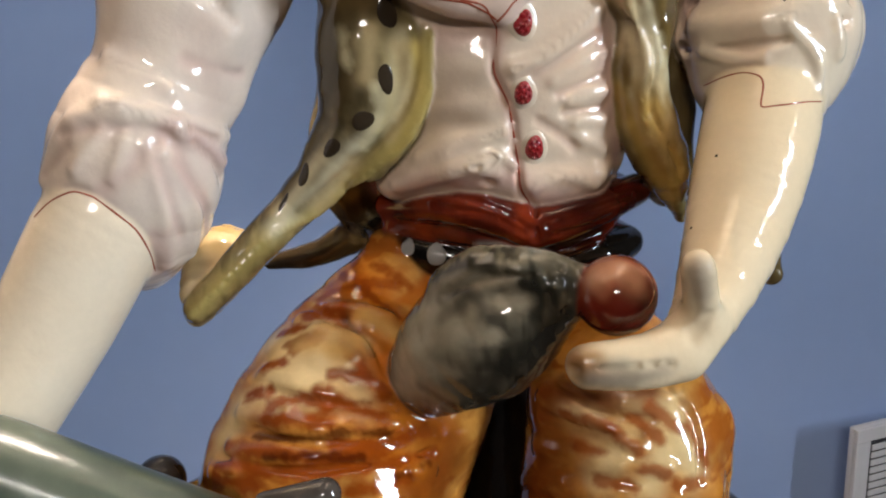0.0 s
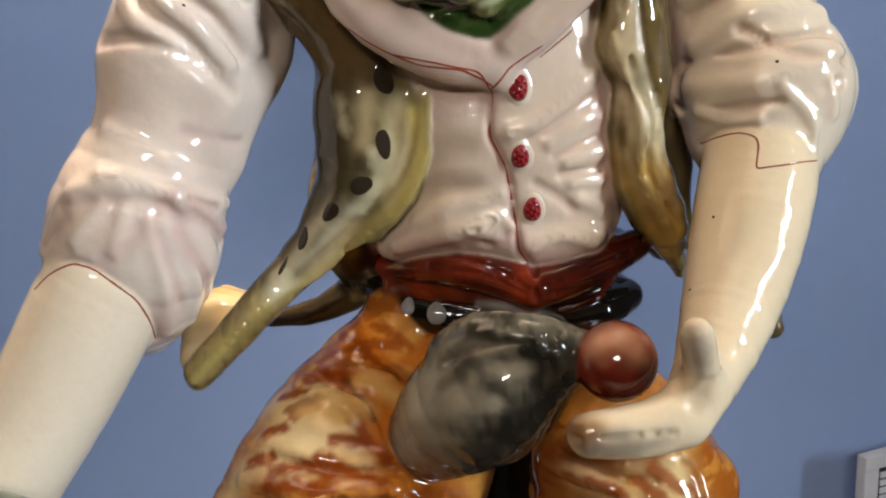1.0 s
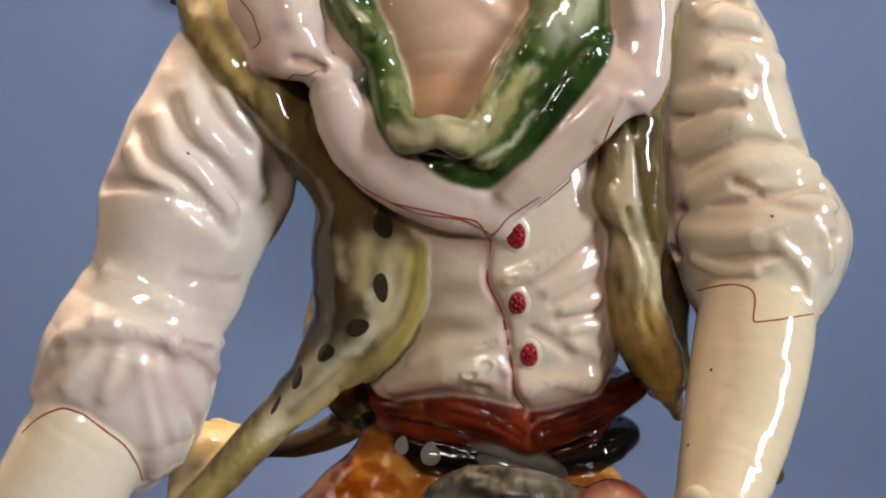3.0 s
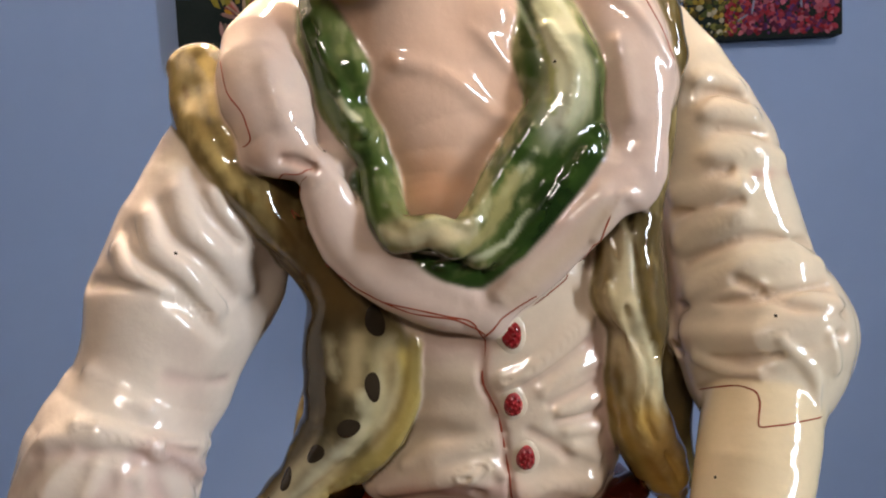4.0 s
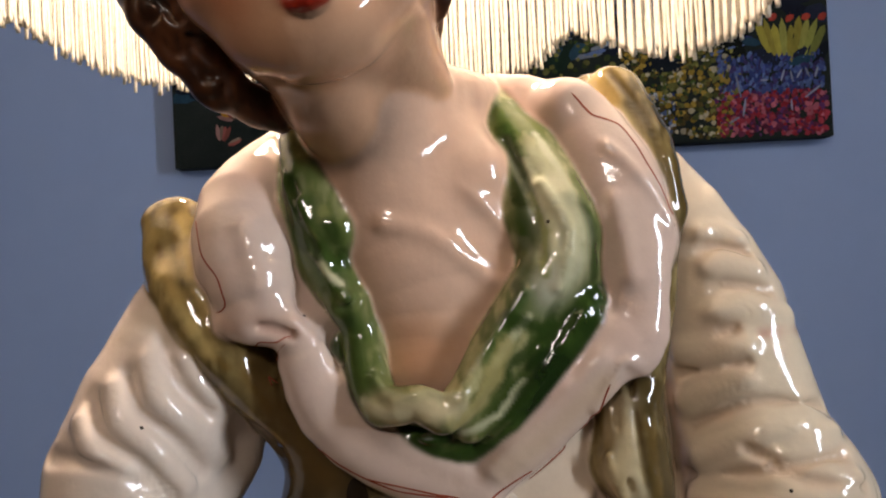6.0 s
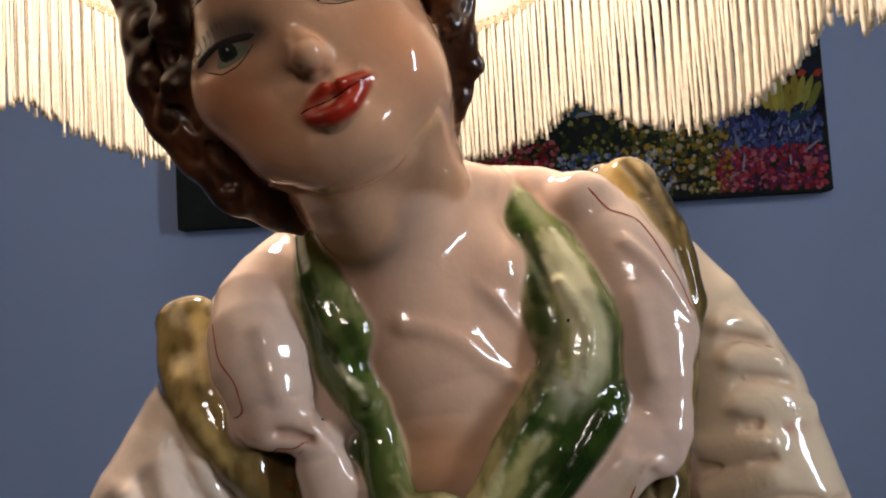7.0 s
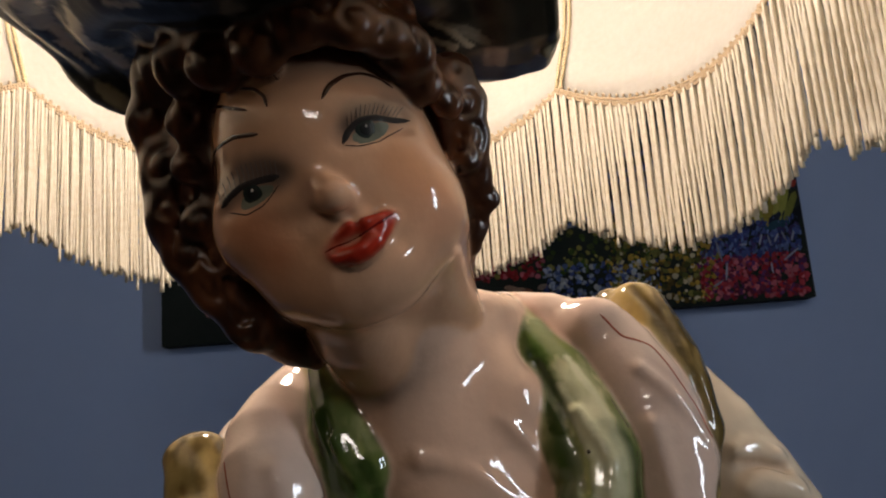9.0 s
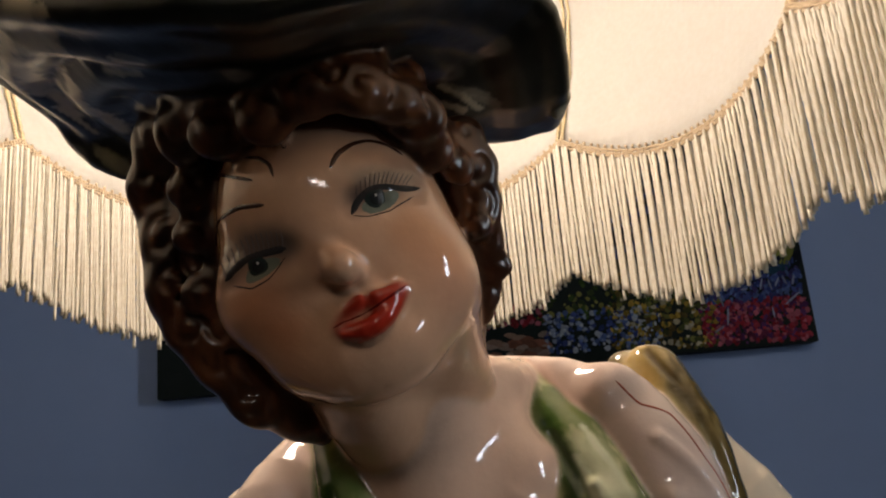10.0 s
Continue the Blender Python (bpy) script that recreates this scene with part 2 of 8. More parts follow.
def skin(step, bottom, top, front=-999, back=999, coarse=8):
    """The surface within bounds of height and depth as quads: one vertex in each cell that the surface crosses."""
    low = np.min([np.min([solid_box(s)[0] for s in g["solids"]], 0) for g in GROUPS.values()], 0) - 6
    high = np.max([np.max([solid_box(s)[1] for s in g["solids"]], 0) for g in GROUPS.values()], 0) + 6
    low[2], high[2] = max(low[2], bottom), min(high[2], top)
    low[1], high[1] = max(low[1], front), min(high[1], back)
    big = step * coarse
    n = np.ceil((high - low) / big).astype(int)
    low = low.astype(np.float32)
    ijk = np.stack(np.meshgrid(*[np.arange(k) for k in n], indexing="ij"), -1).reshape(-1, 3)
    d = distances((low + (ijk + 0.5) * big).astype(np.float32))
    whole = melt(d)
    at_skin = np.abs(whole) < big * 0.9 + 1.5
    blocks, wanted = ijk[at_skin], d[:, at_skin] < np.maximum(whole[at_skin], 0) + 2 * big + 4
    m = coarse + 1
    corner = np.stack(np.meshgrid(*[np.arange(m)] * 3, indexing="ij"), -1).reshape(-1, 3)
    size = n * coarse + 2
    code = lambda c: (c[..., 0] * size[1] + c[..., 1]) * size[2] + c[..., 2]
    verts, keys, quads = [], [], []
    for some in np.array_split(np.arange(len(blocks)), max(1, len(blocks) // 300)):
        lot = blocks[some]
        grid = lot[:, None] * coarse + corner[None]
        keep = np.repeat(wanted[:, some], m**3, axis=1)
        v = body((low + grid.reshape(-1, 3) * step).astype(np.float32), keep).reshape(len(lot), m, m, m)
        s = v < 0
        cell = np.zeros((len(lot), coarse, coarse, coarse), int)
        for a in (0, 1):
            for b in (0, 1):
                for c in (0, 1):
                    cell += s[:, a : a + coarse, b : b + coarse, c : c + coarse]
        where = np.argwhere((cell > 0) & (cell < 8))
        at = lot[where[:, 0]] * coarse + where[:, 1:]
        verts.append(low + (at + 0.5) * step)
        keys.append(code(at + 1))
        for axis in range(3):
            o = np.zeros(3, int)
            o[axis] = 1
            s0 = s[:, :coarse, :coarse, :coarse]
            s1 = s[:, o[0] : o[0] + coarse, o[1] : o[1] + coarse, o[2] : o[2] + coarse]
            w = np.argwhere(s0 != s1)
            g = lot[w[:, 0]] * coarse + w[:, 1:] + 1
            flip = s0[tuple(w.T)]
            u, t = np.zeros(3, int), np.zeros(3, int)
            u[(axis + 1) % 3], t[(axis + 2) % 3] = 1, 1
            q = np.stack([code(g - u - t), code(g - t), code(g), code(g - u)], 1)
            q[~flip] = q[~flip][:, ::-1]
            quads.append(q)
    keys, verts, quads = np.concatenate(keys), np.concatenate(verts), np.concatenate(quads)
    keys, first = np.unique(keys, return_index=True)
    verts = verts[first].astype(np.float32)
    spot_ = np.searchsorted(keys, quads).clip(0, len(keys) - 1)
    quads = spot_[(keys[spot_] == quads).all(1)]
    d = distances(verts)
    keep = d < d.min(0) + 4 + 2 * step
    for _ in range(2):
        verts = verts - slope(verts, keep) * np.clip(body(verts, keep), -step, step)[:, None]
    # even out the spacing, then bring the vertices back onto the surface
    total, count = np.zeros_like(verts), np.zeros(len(verts), np.float32)
    for k in range(4):
        for m in (1, 3):
            for c in range(3):
                total[:, c] += np.bincount(quads[:, k], verts[quads[:, (k + m) % 4], c], len(verts))
            count += np.bincount(quads[:, k], minlength=len(verts))
    mean = total / np.maximum(count, 1)[:, None]
    verts = np.where(count[:, None] >= 6, 0.4 * verts + 0.6 * mean, verts).astype(np.float32)
    verts = verts - slope(verts, keep) * np.clip(body(verts, keep), -step, step)[:, None]
    return verts, quads, keep


# ---- smooth value noise, for painted patches ----
TWIST = np.array(Euler((0.7, 0.5, 0.4)).to_matrix(), np.float32)


def cloud(p, size, seed=0):
    q = (p @ TWIST) * np.float32(1 / size) + np.float32(seed * 17.3 + 500)
    i = q.astype(np.int32)
    f = (q - i).astype(np.float32)
    f = f * f * (3 - 2 * f)
    out = np.zeros(len(p), np.float32)
    for a in (0, 1):
        for b in (0, 1):
            for c in (0, 1):
                h = (i[:, 0] + a) * np.int32(7385) + (i[:, 1] + b) * np.int32(19349) + (i[:, 2] + c) * np.int32(834927)
                h = (h ^ (h >> 7)) * np.int32(40503)
                h = ((h ^ (h >> 11)) * np.int32(25453)) >> 9 & 0xFFFF
                w = (f[:, 0] if a else 1 - f[:, 0]) * (f[:, 1] if b else 1 - f[:, 1]) * (f[:, 2] if c else 1 - f[:, 2])
                out += w * h.astype(np.float32)
    return out * np.float32(1 / 65535)


# ---- the mesh of the figure with its paint ----
# zone: ground colour, stroke colour, share of strokes
PAINT = {
    "shirt": ((0.73, 0.60, 0.45), (0.63, 0.47, 0.34), 0.25),
    "sash": ((0.22, 0.026, 0.007), (0.045, 0.005, 0.003), 0.6),
    "belt": ((0.004, 0.0035, 0.003), (0.008, 0.006, 0.004), 0.3),
    "buckle": ((0.26, 0.25, 0.22), (0.1, 0.09, 0.08), 0.4),
    "trousers": ((0.60, 0.24, 0.035), (0.26, 0.045, 0.003), 0.42),
    "vest": ((0.32, 0.235, 0.095), (0.085, 0.058, 0.02), 0.6),
    "lining": ((0.60, 0.45, 0.22), (0.46, 0.31, 0.10), 0.3),
    "sleeve_right": ((0.77, 0.645, 0.52), (0.67, 0.53, 0.46), 0.2),
    "sleeve_left": ((0.78, 0.655, 0.48), (0.68, 0.53, 0.40), 0.2),
    "arm_right": ((0.83, 0.71, 0.53), (0.81, 0.66, 0.47), 0.2),
    "arm_left": ((0.83, 0.67, 0.44), (0.81, 0.63, 0.39), 0.2),
    "flask": ((0.21, 0.175, 0.115), (0.028, 0.024, 0.015), 0.55),
    "ball": ((0.11, 0.007, 0.003), (0.18, 0.022, 0.008), 0.35),
    "chest": ((0.69, 0.45, 0.32), (0.70, 0.47, 0.34), 0.2),
    "lapel": ((0.69, 0.53, 0.43), (0.66, 0.46, 0.39), 0.2),
    "scarf": ((0.43, 0.39, 0.19), (0.08, 0.115, 0.022), 0.5),
    "scarf_under": ((0.045, 0.085, 0.014), (0.012, 0.028, 0.006), 0.6),
    "face": ((0.68, 0.385, 0.23), (0.70, 0.42, 0.26), 0.2),
    "features": ((0.68, 0.385, 0.23), (0.70, 0.42, 0.26), 0.2),
    "lips": ((0.34, 0.016, 0.008), (0.46, 0.04, 0.015), 0.4),
    "hair": ((0.15, 0.053, 0.021), (0.035, 0.013, 0.006), 0.5),
    "hat": ((0.008, 0.010, 0.009), (0.02, 0.024, 0.019), 0.4),
    "hat_edge": ((0.42, 0.42, 0.34), (0.1, 0.11, 0.09), 0.4),
    "rail": ((0.10, 0.12, 0.085), (0.06, 0.075, 0.055), 0.5),
    "knob": ((0.03, 0.02, 0.015), (0.2, 0.17, 0.14), 0.2),
    # near black: the deep shade between the legs is put into this colour
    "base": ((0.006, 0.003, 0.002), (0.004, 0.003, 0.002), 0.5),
}
INK = {
    "red_line": (0.34, 0.075, 0.04), "spot": (0.035, 0.024, 0.014), "button": (0.30, 0.014, 0.018),
    "rim": (0.74, 0.61, 0.46), "grey_spot": (0.30, 0.29, 0.27), "brow": (0.075, 0.028, 0.016), "lash": (0.02, 0.014, 0.012), "white": (0.72, 0.66, 0.58), "eye_white": (0.18, 0.19, 0.135), "lip_line": (0.16, 0.006, 0.004),
    "iris": (0.010, 0.018, 0.012), "pupil": (0.006, 0.006, 0.006), "lid": (0.12, 0.09, 0.075),
}
SOFT = {"trousers": 0.85, "vest": 1.4, "scarf": 0.9, "flask": 1.2}
WASHES = []


def wash(name, nodes, reach, colour, much, ragged=False):
    """A wash of colour over one zone along a line, pigment and painted-in shade alike; ragged: a single stroke with a
    torn edge.
    """
    WASHES.append((name, np.array(nodes, float), reach, np.array(colour), much, ragged))


# how dull the paint of the eyes is
DULL = {"lash": 0.9, "lid": 0.9, "iris": 0.9, "pupil": 0.9, "eye_white": 0.9}
MARKS = {"verts": [], "faces": [], "ink": []}


def add_mark(verts, faces, ink):
    first = sum(len(v) for v in MARKS["verts"])
    MARKS["verts"].append(verts)
    MARKS["faces"] += [tuple(first + i for i in f) for f in faces]
    MARKS["ink"] += [INK[ink] + (DULL.get(ink, 0.12),)] * len(verts)


def line(nodes, wide, ink):
    """A brush line laid on the glaze, a little raised, thinning at its ends."""
    nodes = np.array(nodes, float)
    steps = np.r_[0, np.cumsum(np.linalg.norm(np.diff(nodes, axis=0), axis=1))]
    count = max(4, int(steps[-1] / 0.7))
    t = np.linspace(0, steps[-1], count)
    p = np.stack([np.interp(t, steps, nodes[:, k]) for k in range(3)], 1)
    for _ in range(max(1, count // 14)):
        p[1:-1] = (p[:-2] + 2 * p[1:-1] + p[2:]) / 4
    p, n = settle(p)
    way = np.gradient(p, axis=0)
    side = np.cross(n, way)
    side /= np.maximum(np.linalg.norm(side, axis=1, keepdims=True), 1e-9)
    w = wide / 2 * np.clip(np.minimum(np.arange(count), count - 1 - np.arange(count)) / 3 + 0.3, 0, 1) * (0.8 + 0.5 * cloud(p, 4.0, 3))
    left, right = p + side * w[:, None] - n * 0.05, p - side * w[:, None] - n * 0.05
    top = p + n * 0.25
    verts = np.concatenate([left, top, right])
    faces = []
    for i in range(count - 1):
        faces += [(i, i + 1, count + i + 1, count + i), (count + i, count + i + 1, 2 * count + i + 1, 2 * count + i)]
    add_mark(verts, faces, ink)


def spot(centre, way, rx, ry, ink, lift=0.25):
    """A painted dab: a thin cushion that hugs the surface."""
    c, n = settle(np.array([centre], float))
    a = np.array(way, float)
    a -= n[0] * (a @ n[0])
    a /= np.linalg.norm(a)
    b = np.cross(n[0], a)
    rings = [(0.0, 1.0), (0.5, 0.85), (0.85, 0.5), (1.0, -0.35)]
    pts, high = [c[0]], [lift]
    turn = np.linspace(0, 2 * np.pi, 20, endpoint=False)
    for r, h in rings[1:]:
        wob = 1 + 0.05 * np.sin(3 * turn + c[0].sum())
        pts += list(c[0] + (np.cos(turn) * rx * r * wob)[:, None] * a + (np.sin(turn) * ry * r * wob)[:, None] * b)
        high += [lift * h] * len(turn)
    p, n = settle(np.array(pts))
    verts = p + n * np.array(high)[:, None]
    faces = [(0, 1 + i, 1 + (i + 1) % 20) for i in range(20)]
    for k in range(2):
        o = 1 + 20 * k
        faces += [(o + i, o + 20 + i, o + 20 + (i + 1) % 20, o + (i + 1) % 20) for i in range(20)]
    add_mark(verts, faces, ink)



def curl(centre, r, turn):
    """A modelled curl of hair: a flat round cushion with a coiled groove."""
    x, y, z = centre
    lump("hair", centre, (r * 1.0, r * 0.62, r * 0.9), (0, turn, 0))
    coil = []
    for k in range(9):
        a, s = radians(turn + 36 * k), r * (0.78 - 0.065 * k)
        coil.append((x + s * math.cos(a), y - 0.62 * r * math.sqrt(max(0.05, 1 - (s / r) ** 2)), z + s * math.sin(a)))
    fold("hair", coil, 0.16 * r + 0.2, -0.13 * r)


def button(centre, rx, ry):
    """A knobbly moulded button, like a berry."""
    x, y, z = centre
    spot(centre, (1.00, 0.03, -0.05), rx, ry, "button", 2.4)
    for ring, count, high in ((0.62, 8, 2.5), (0.25, 4, 3.1)):
        for k in range(count):
            a = 2 * math.pi * (k + ring) / count
            spot((x + ring * rx * math.cos(a), y, z + ring * ry * math.sin(a)), (1, 0, 0), 0.26 * rx, 0.24 * ry, "button", high)


# ---- the figure: its solids, folds and painted marks ----
group("shirt", 6, (0.7, 14))
chain("shirt", [(-6, 44, -60, 18), (-5, 40, -42, 24), (-3, 36, -22, 29), (-3, 34, 0, 31), (-10, 34, 40, 33), (-18, 34, 80, 32), (-24, 34, 118, 22)], sx=1.42)
chain("shirt", [(-43.2, 24, -29.5, 7.9), (-22.7, 13, -21.7, 9.1), (-7.8, 12, -25.1, 7.6), (4.4, 14, -31.2, 6.9), (21.2, 18, -30.1, 7.7)])
group("sash", 3)
chain("sash", [(-3, 46, -41, 30)], sx=1.55, sz=0.42)
chain("sash", [(-47.9, 36, -42, 5.4), (-28.3, 19, -38, 7.1), (-12.8, 13, -39.8, 7.7), (2.3, 12, -45.7, 7.3)])
chain("sash", [(3.3, 13, -47, 7.3), (14.1, 14, -44.4, 7.3), (28.5, 20, -40.8, 6.7), (41.5, 32, -38.8, 5.7)])
chain("sash", [(-46.1, 34, -49.2, 4.6), (-25, 24, -48.6, 5.2), (-5.2, 18, -52, 4.7), (6.7, 20, -56, 4), (26, 30, -54, 4), (35, 40, -49, 3)])
group("belt", 3)
chain("belt", [(-4, 54, -60, 30)], sx=1.6, sz=0.36)
chain("belt", [(-54.2, 46, -51.8, 6.1), (-46.6, 35, -55.9, 7.2), (-31.8, 28, -59.3, 7.4), (-13.3, 26, -61.7, 6.6), (7.3, 28, -63.8, 5.8), (28.7, 34, -64.3, 6.3), (41.3, 48, -63.3, 6.1)])
group("buckle", 2)
chain("buckle", [(-14.7, 17, -52.4, 2), (-1.3, 14, -55, 3.1), (11.3, 16, -61.1, 3.1), (12.4, 18, -65.5, 2.8), (-1.4, 16, -60.9, 2.7), (-13, 18, -58, 2)])
group("trousers", 10, (2.2, 12))
chain("trousers", [(-45.8, 44, -82.6, 16.6), (-55.5, 22, -91, 27), (-65.1, 4, -106.9, 36.5), (-72, -6, -129.9, 43.2), (-76.7, -12, -159.9, 46.4), (-81.5, -10, -197.7, 45.8)])
chain("trousers", [(25.6, 42, -90.6, 18.7), (29, 12, -105.5, 29.6), (32.5, 4, -123.8, 34.9), (31.2, 0, -148.6, 36.5), (29.8, 0, -184.3, 38.7), (29.2, 2, -211.3, 38.8)])
chain("trousers", [(-44, 38, -62, 14), (-56, 26, -74, 15), (-66, 16, -88, 16)])
chain("trousers", [(-30, 22, -96, 22), (-37, 6, -114, 22), (-46, 0, -134, 22)])
chain("trousers", [(52, 10, -107.6, 8), (58.6, 4, -113.7, 9.1), (58.9, 0, -126.9, 8.7)])
chain("trousers", [(-8, 46, -76, 28)], sx=1.35, sz=0.6)
group("vest", 6, (1.6, 9))
chain("vest", [(-48, 26, 52.2, 16.3), (-48.8, 22, 30.9, 16.4), (-50.4, 20, 11, 17), (-53.4, 19, -4.7, 14.9), (-63.9, 18, -20.4, 10.5), (-78.3, 17, -35.8, 7.8), (-93.4, 12, -49.6, 6.9), (-106.1, 6, -62, 6.2), (-113.1, 4, -67.8, 5.2)])
chain("vest", [(-31.5, 17, 40.3, 5.4), (-32.1, 12, 19.4, 6.2), (-33.8, 12, 3.4, 6.3), (-39.5, 13, -10.3, 6.4), (-50.6, 16, -22.6, 5.8)])
chain("vest", [(-53.7, 44, 68.7, 12.4), (-57.8, 42, 31.7, 11.2), (-61.4, 42, 2.4, 10.3), (-66.5, 42, -28.5, 11.8), (-59, 54, -51.3, 8.9), (-78.4, 56, -63.8, 5.4), (-95.1, 57, -67.4, 3.4), (-101, 57, -68.6, 2.1)])
chain("vest", [(37.5, 22, 50.7, 10.1), (40.8, 19, 33.2, 10.5), (41.5, 17, 19.2, 9.1), (38.7, 16, 5.1, 9.2), (41.2, 18, -10, 10.2), (47.1, 22, -24.2, 9.7), (53.4, 27, -37.3, 6), (57.5, 33, -48.1, 2.5)])
chain("vest", [(51.5, 48, 45.2, 8.3), (53.5, 48, 14.4, 9), (57.4, 48, -14.1, 8.4), (55.8, 46, -39.1, 9.8)])
chain("vest", [(90.4, 30, -71.6, 4.5), (92.5, 34, -65.9, 2.9)])
chain("vest", [(-94, 24, 102, 6.5), (-90, 14, 92, 7.5), (-84.3, 8, 75.8, 8.1), (-74.1, 10, 60.1, 7.5), (-64, 18, 45.4, 7.3), (-55.8, 20, 33.6, 6.3)])
chain("vest", [(42.2, 34, 143.1, 7.9), (47.6, 24, 127.6, 7.3), (51.3, 18, 108.3, 5.4), (50.3, 16, 86.8, 4.3), (48.2, 20, 65.4, 4.7), (39.1, 14, 48.2, 7.8), (34.7, 13, 30.7, 9.2)])
chain("vest", [(54.7, 20, 105.8, 5), (49.2, 26, 125.2, 7.3), (42.8, 34, 139, 8.4), (35.7, 42, 144.3, 6.8)])
chain("vest", [(-84, 24, 105, 6.5), (-90.8, 17, 98, 7), (-93, 13, 89, 7)])
chain("vest", [(-68.1, 14, 71.3, 9.4), (-65.5, 12, 62.3, 8.2)])
chain("vest", [(-97.5, 14, 107, 6.5), (-94.2, 8, 95.7, 7), (-86.5, 0, 81.7, 7.2), (-77.1, -1, 68.4, 6.6), (-68, 4, 55.4, 6), (-58.9, 11, 43.6, 5.6)])
chain("vest", [(-91.3, 14, 109.8, 6), (-85.4, 6, 95.1, 6.5), (-78.6, 2, 81, 6.5), (-72.2, 3, 68.9, 6)])
group("lining", 3)
chain("lining", [(-109.7, 34, -50.7, 5.1), (-111.4, 24, -54.4, 9), (-113.2, 14, -59.7, 8), (-114.9, 8, -63.9, 5.1)], sy=0.6)
chain("lining", [(-101.7, 34, -55.5, 7.2), (-105.6, 20, -57.7, 9.3), (-111.2, 8, -66.1, 6.7), (-113.9, 4, -70.8, 3.9)], sy=0.6)
group("sleeve_right", 8, (1.6, 14))
chain("sleeve_right", [(-80, 34, 108, 14), (-83.5, 25, 92, 18.5), (-90, 18, 74, 21.5), (-99.5, 12, 54, 23.5), (-108, 8, 35, 23.5)])
chain("sleeve_right", [(-107.8, 8, 26.7, 21.9), (-115, 4, 8, 22), (-121.3, 0, -7.5, 26.2), (-125.6, -1, -19.9, 27.4), (-128.9, 2, -33.6, 23.2), (-130.1, 6, -44.4, 16.1)])
chain("sleeve_right", [(-79, 20, 52, 9), (-82, 22, 37, 9.5), (-92, 17, 22, 10), (-100, 12, 6, 10)])
group("sleeve_left", 8, (1.6, 14))
chain("sleeve_left", [(44.1, 44, 126.1, 12.2), (61.3, 43, 99.6, 18), (72.4, 40, 73.5, 21), (77.2, 36, 48.3, 22.6), (80, 33, 29.3, 24.3), (84.7, 30, 16.3, 27.5), (84.9, 28, 6.3, 25.8), (82.9, 24, -1.1, 22.2), (81.7, 21, -6.1, 20.1)])
chain("sleeve_left", [(64.8, 38, 12.1, 7.8), (68.8, 24, 12.5, 10.7), (80.7, 16, 12.8, 11.8), (97.2, 22, 12.7, 12.1), (107.8, 30, 13.4, 8.3)])
chain("sleeve_left", [(69.2, 32, -0.7, 6.5), (76.7, 16, 1.6, 7.2), (89.1, 16, 1.7, 7.9), (101.1, 26, 1.4, 7.4)])
group("arm_right", 6)
chain("arm_right", [(-132.1, -12, -31.1, 19.2), (-137, -14, -38.6, 19.6), (-149.8, -20, -60.5, 18.9), (-163.8, -27, -81.9, 18), (-179.4, -35, -104.6, 17.7), (-190.1, -42, -123.9, 16.8)])
group("arm_left", 6)
chain("arm_left", [(83.1, 24, 4.3, 16.6), (79.6, 15, -7.8, 18.4), (73, 3, -24.2, 17.9), (65, -9, -41.4, 15.9), (54.2, -27, -55.4, 12), (42.6, -44, -64.4, 7.9), (29.4, -51, -67.7, 6.5), (13.5, -55, -67, 5.2), (10.8, -55, -67.2, 4.7)])
chain("arm_left", [(45.7, -44, -62, 5.4), (42.6, -51, -50.3, 4.7), (41, -54, -43, 4.6), (40.6, -54, -41.1, 4.1)])
chain("arm_left", [(39.4, -48, -70.2, 6), (24.5, -53, -71.6, 4.3), (12.1, -54, -71.4, 3.4)])
group("flask", 8, (1.2, 10))
chain("flask", [(-32, -14, -86, 14.7), (-25.8, -16, -79.5, 18.8), (-16.5, -20, -71.5, 21.9), (-7.7, -23, -65.1, 18.7), (0.8, -27, -59.4, 13.9), (9.5, -32, -54.5, 8.9), (15.8, -34, -54.1, 7.8)])
chain("flask", [(-26.2, -22, -53.7, 4.5), (-15.7, -28, -46.9, 6), (-4.3, -32, -46.2, 5.6), (5.3, -34, -49.4, 4.6)])
group("ball", 2)
chain("ball", [(22.4, -38, -54.4, 11.7)])
group("chest", 9)
chain("chest", [(-20.7, 14, 63.6, 17), (-21.3, 18, 72.6, 20.9), (-21.7, 22, 87.3, 27.6), (-25.8, 26, 102.6, 32.6), (-28.3, 32, 116.6, 28.5)])
chain("chest", [(-28.8, 20, 106.9, 21.1), (-30.5, 10, 126.5, 20), (-32, 1, 139.9, 18.4), (-34.5, -4, 148.6, 16.8)])
chain("chest", [(-17.2, 15, 141, 11.7), (-8.2, 20, 140.3, 10.6), (0.2, 32, 143.2, 7.9)])
chain("chest", [(-14.7, 14, 127.6, 11.4), (-4, 11, 117, 11.3)])
chain("chest", [(-0.9, 16, 102, 10.7), (1.7, 12, 85.6, 9.9), (-2.5, 10, 71.7, 8.8)])
chain("chest", [(-48.5, 14, 126.8, 10.1), (-47.4, 14, 113.3, 11)])
group("lapel", 4, (1.0, 12))
chain("lapel", [(-60, 44, 138, 6.8), (-65.5, 22, 123.5, 10.1), (-71.6, 6, 110, 12.5), (-68.8, -3, 95.3, 13.4), (-65.3, -6, 84.1, 10), (-64, -6, 78.2, 5.6)], sy=0.7)
chain("lapel", [(-54.3, -6, 72.7, 4.3), (-52.8, -5, 66, 7.7), (-46.8, -2, 52, 9.5), (-33.2, 0, 39.2, 8.9), (-18.3, 1, 31.5, 7.9), (-6.6, 2, 26.5, 5.8)], sy=0.7)
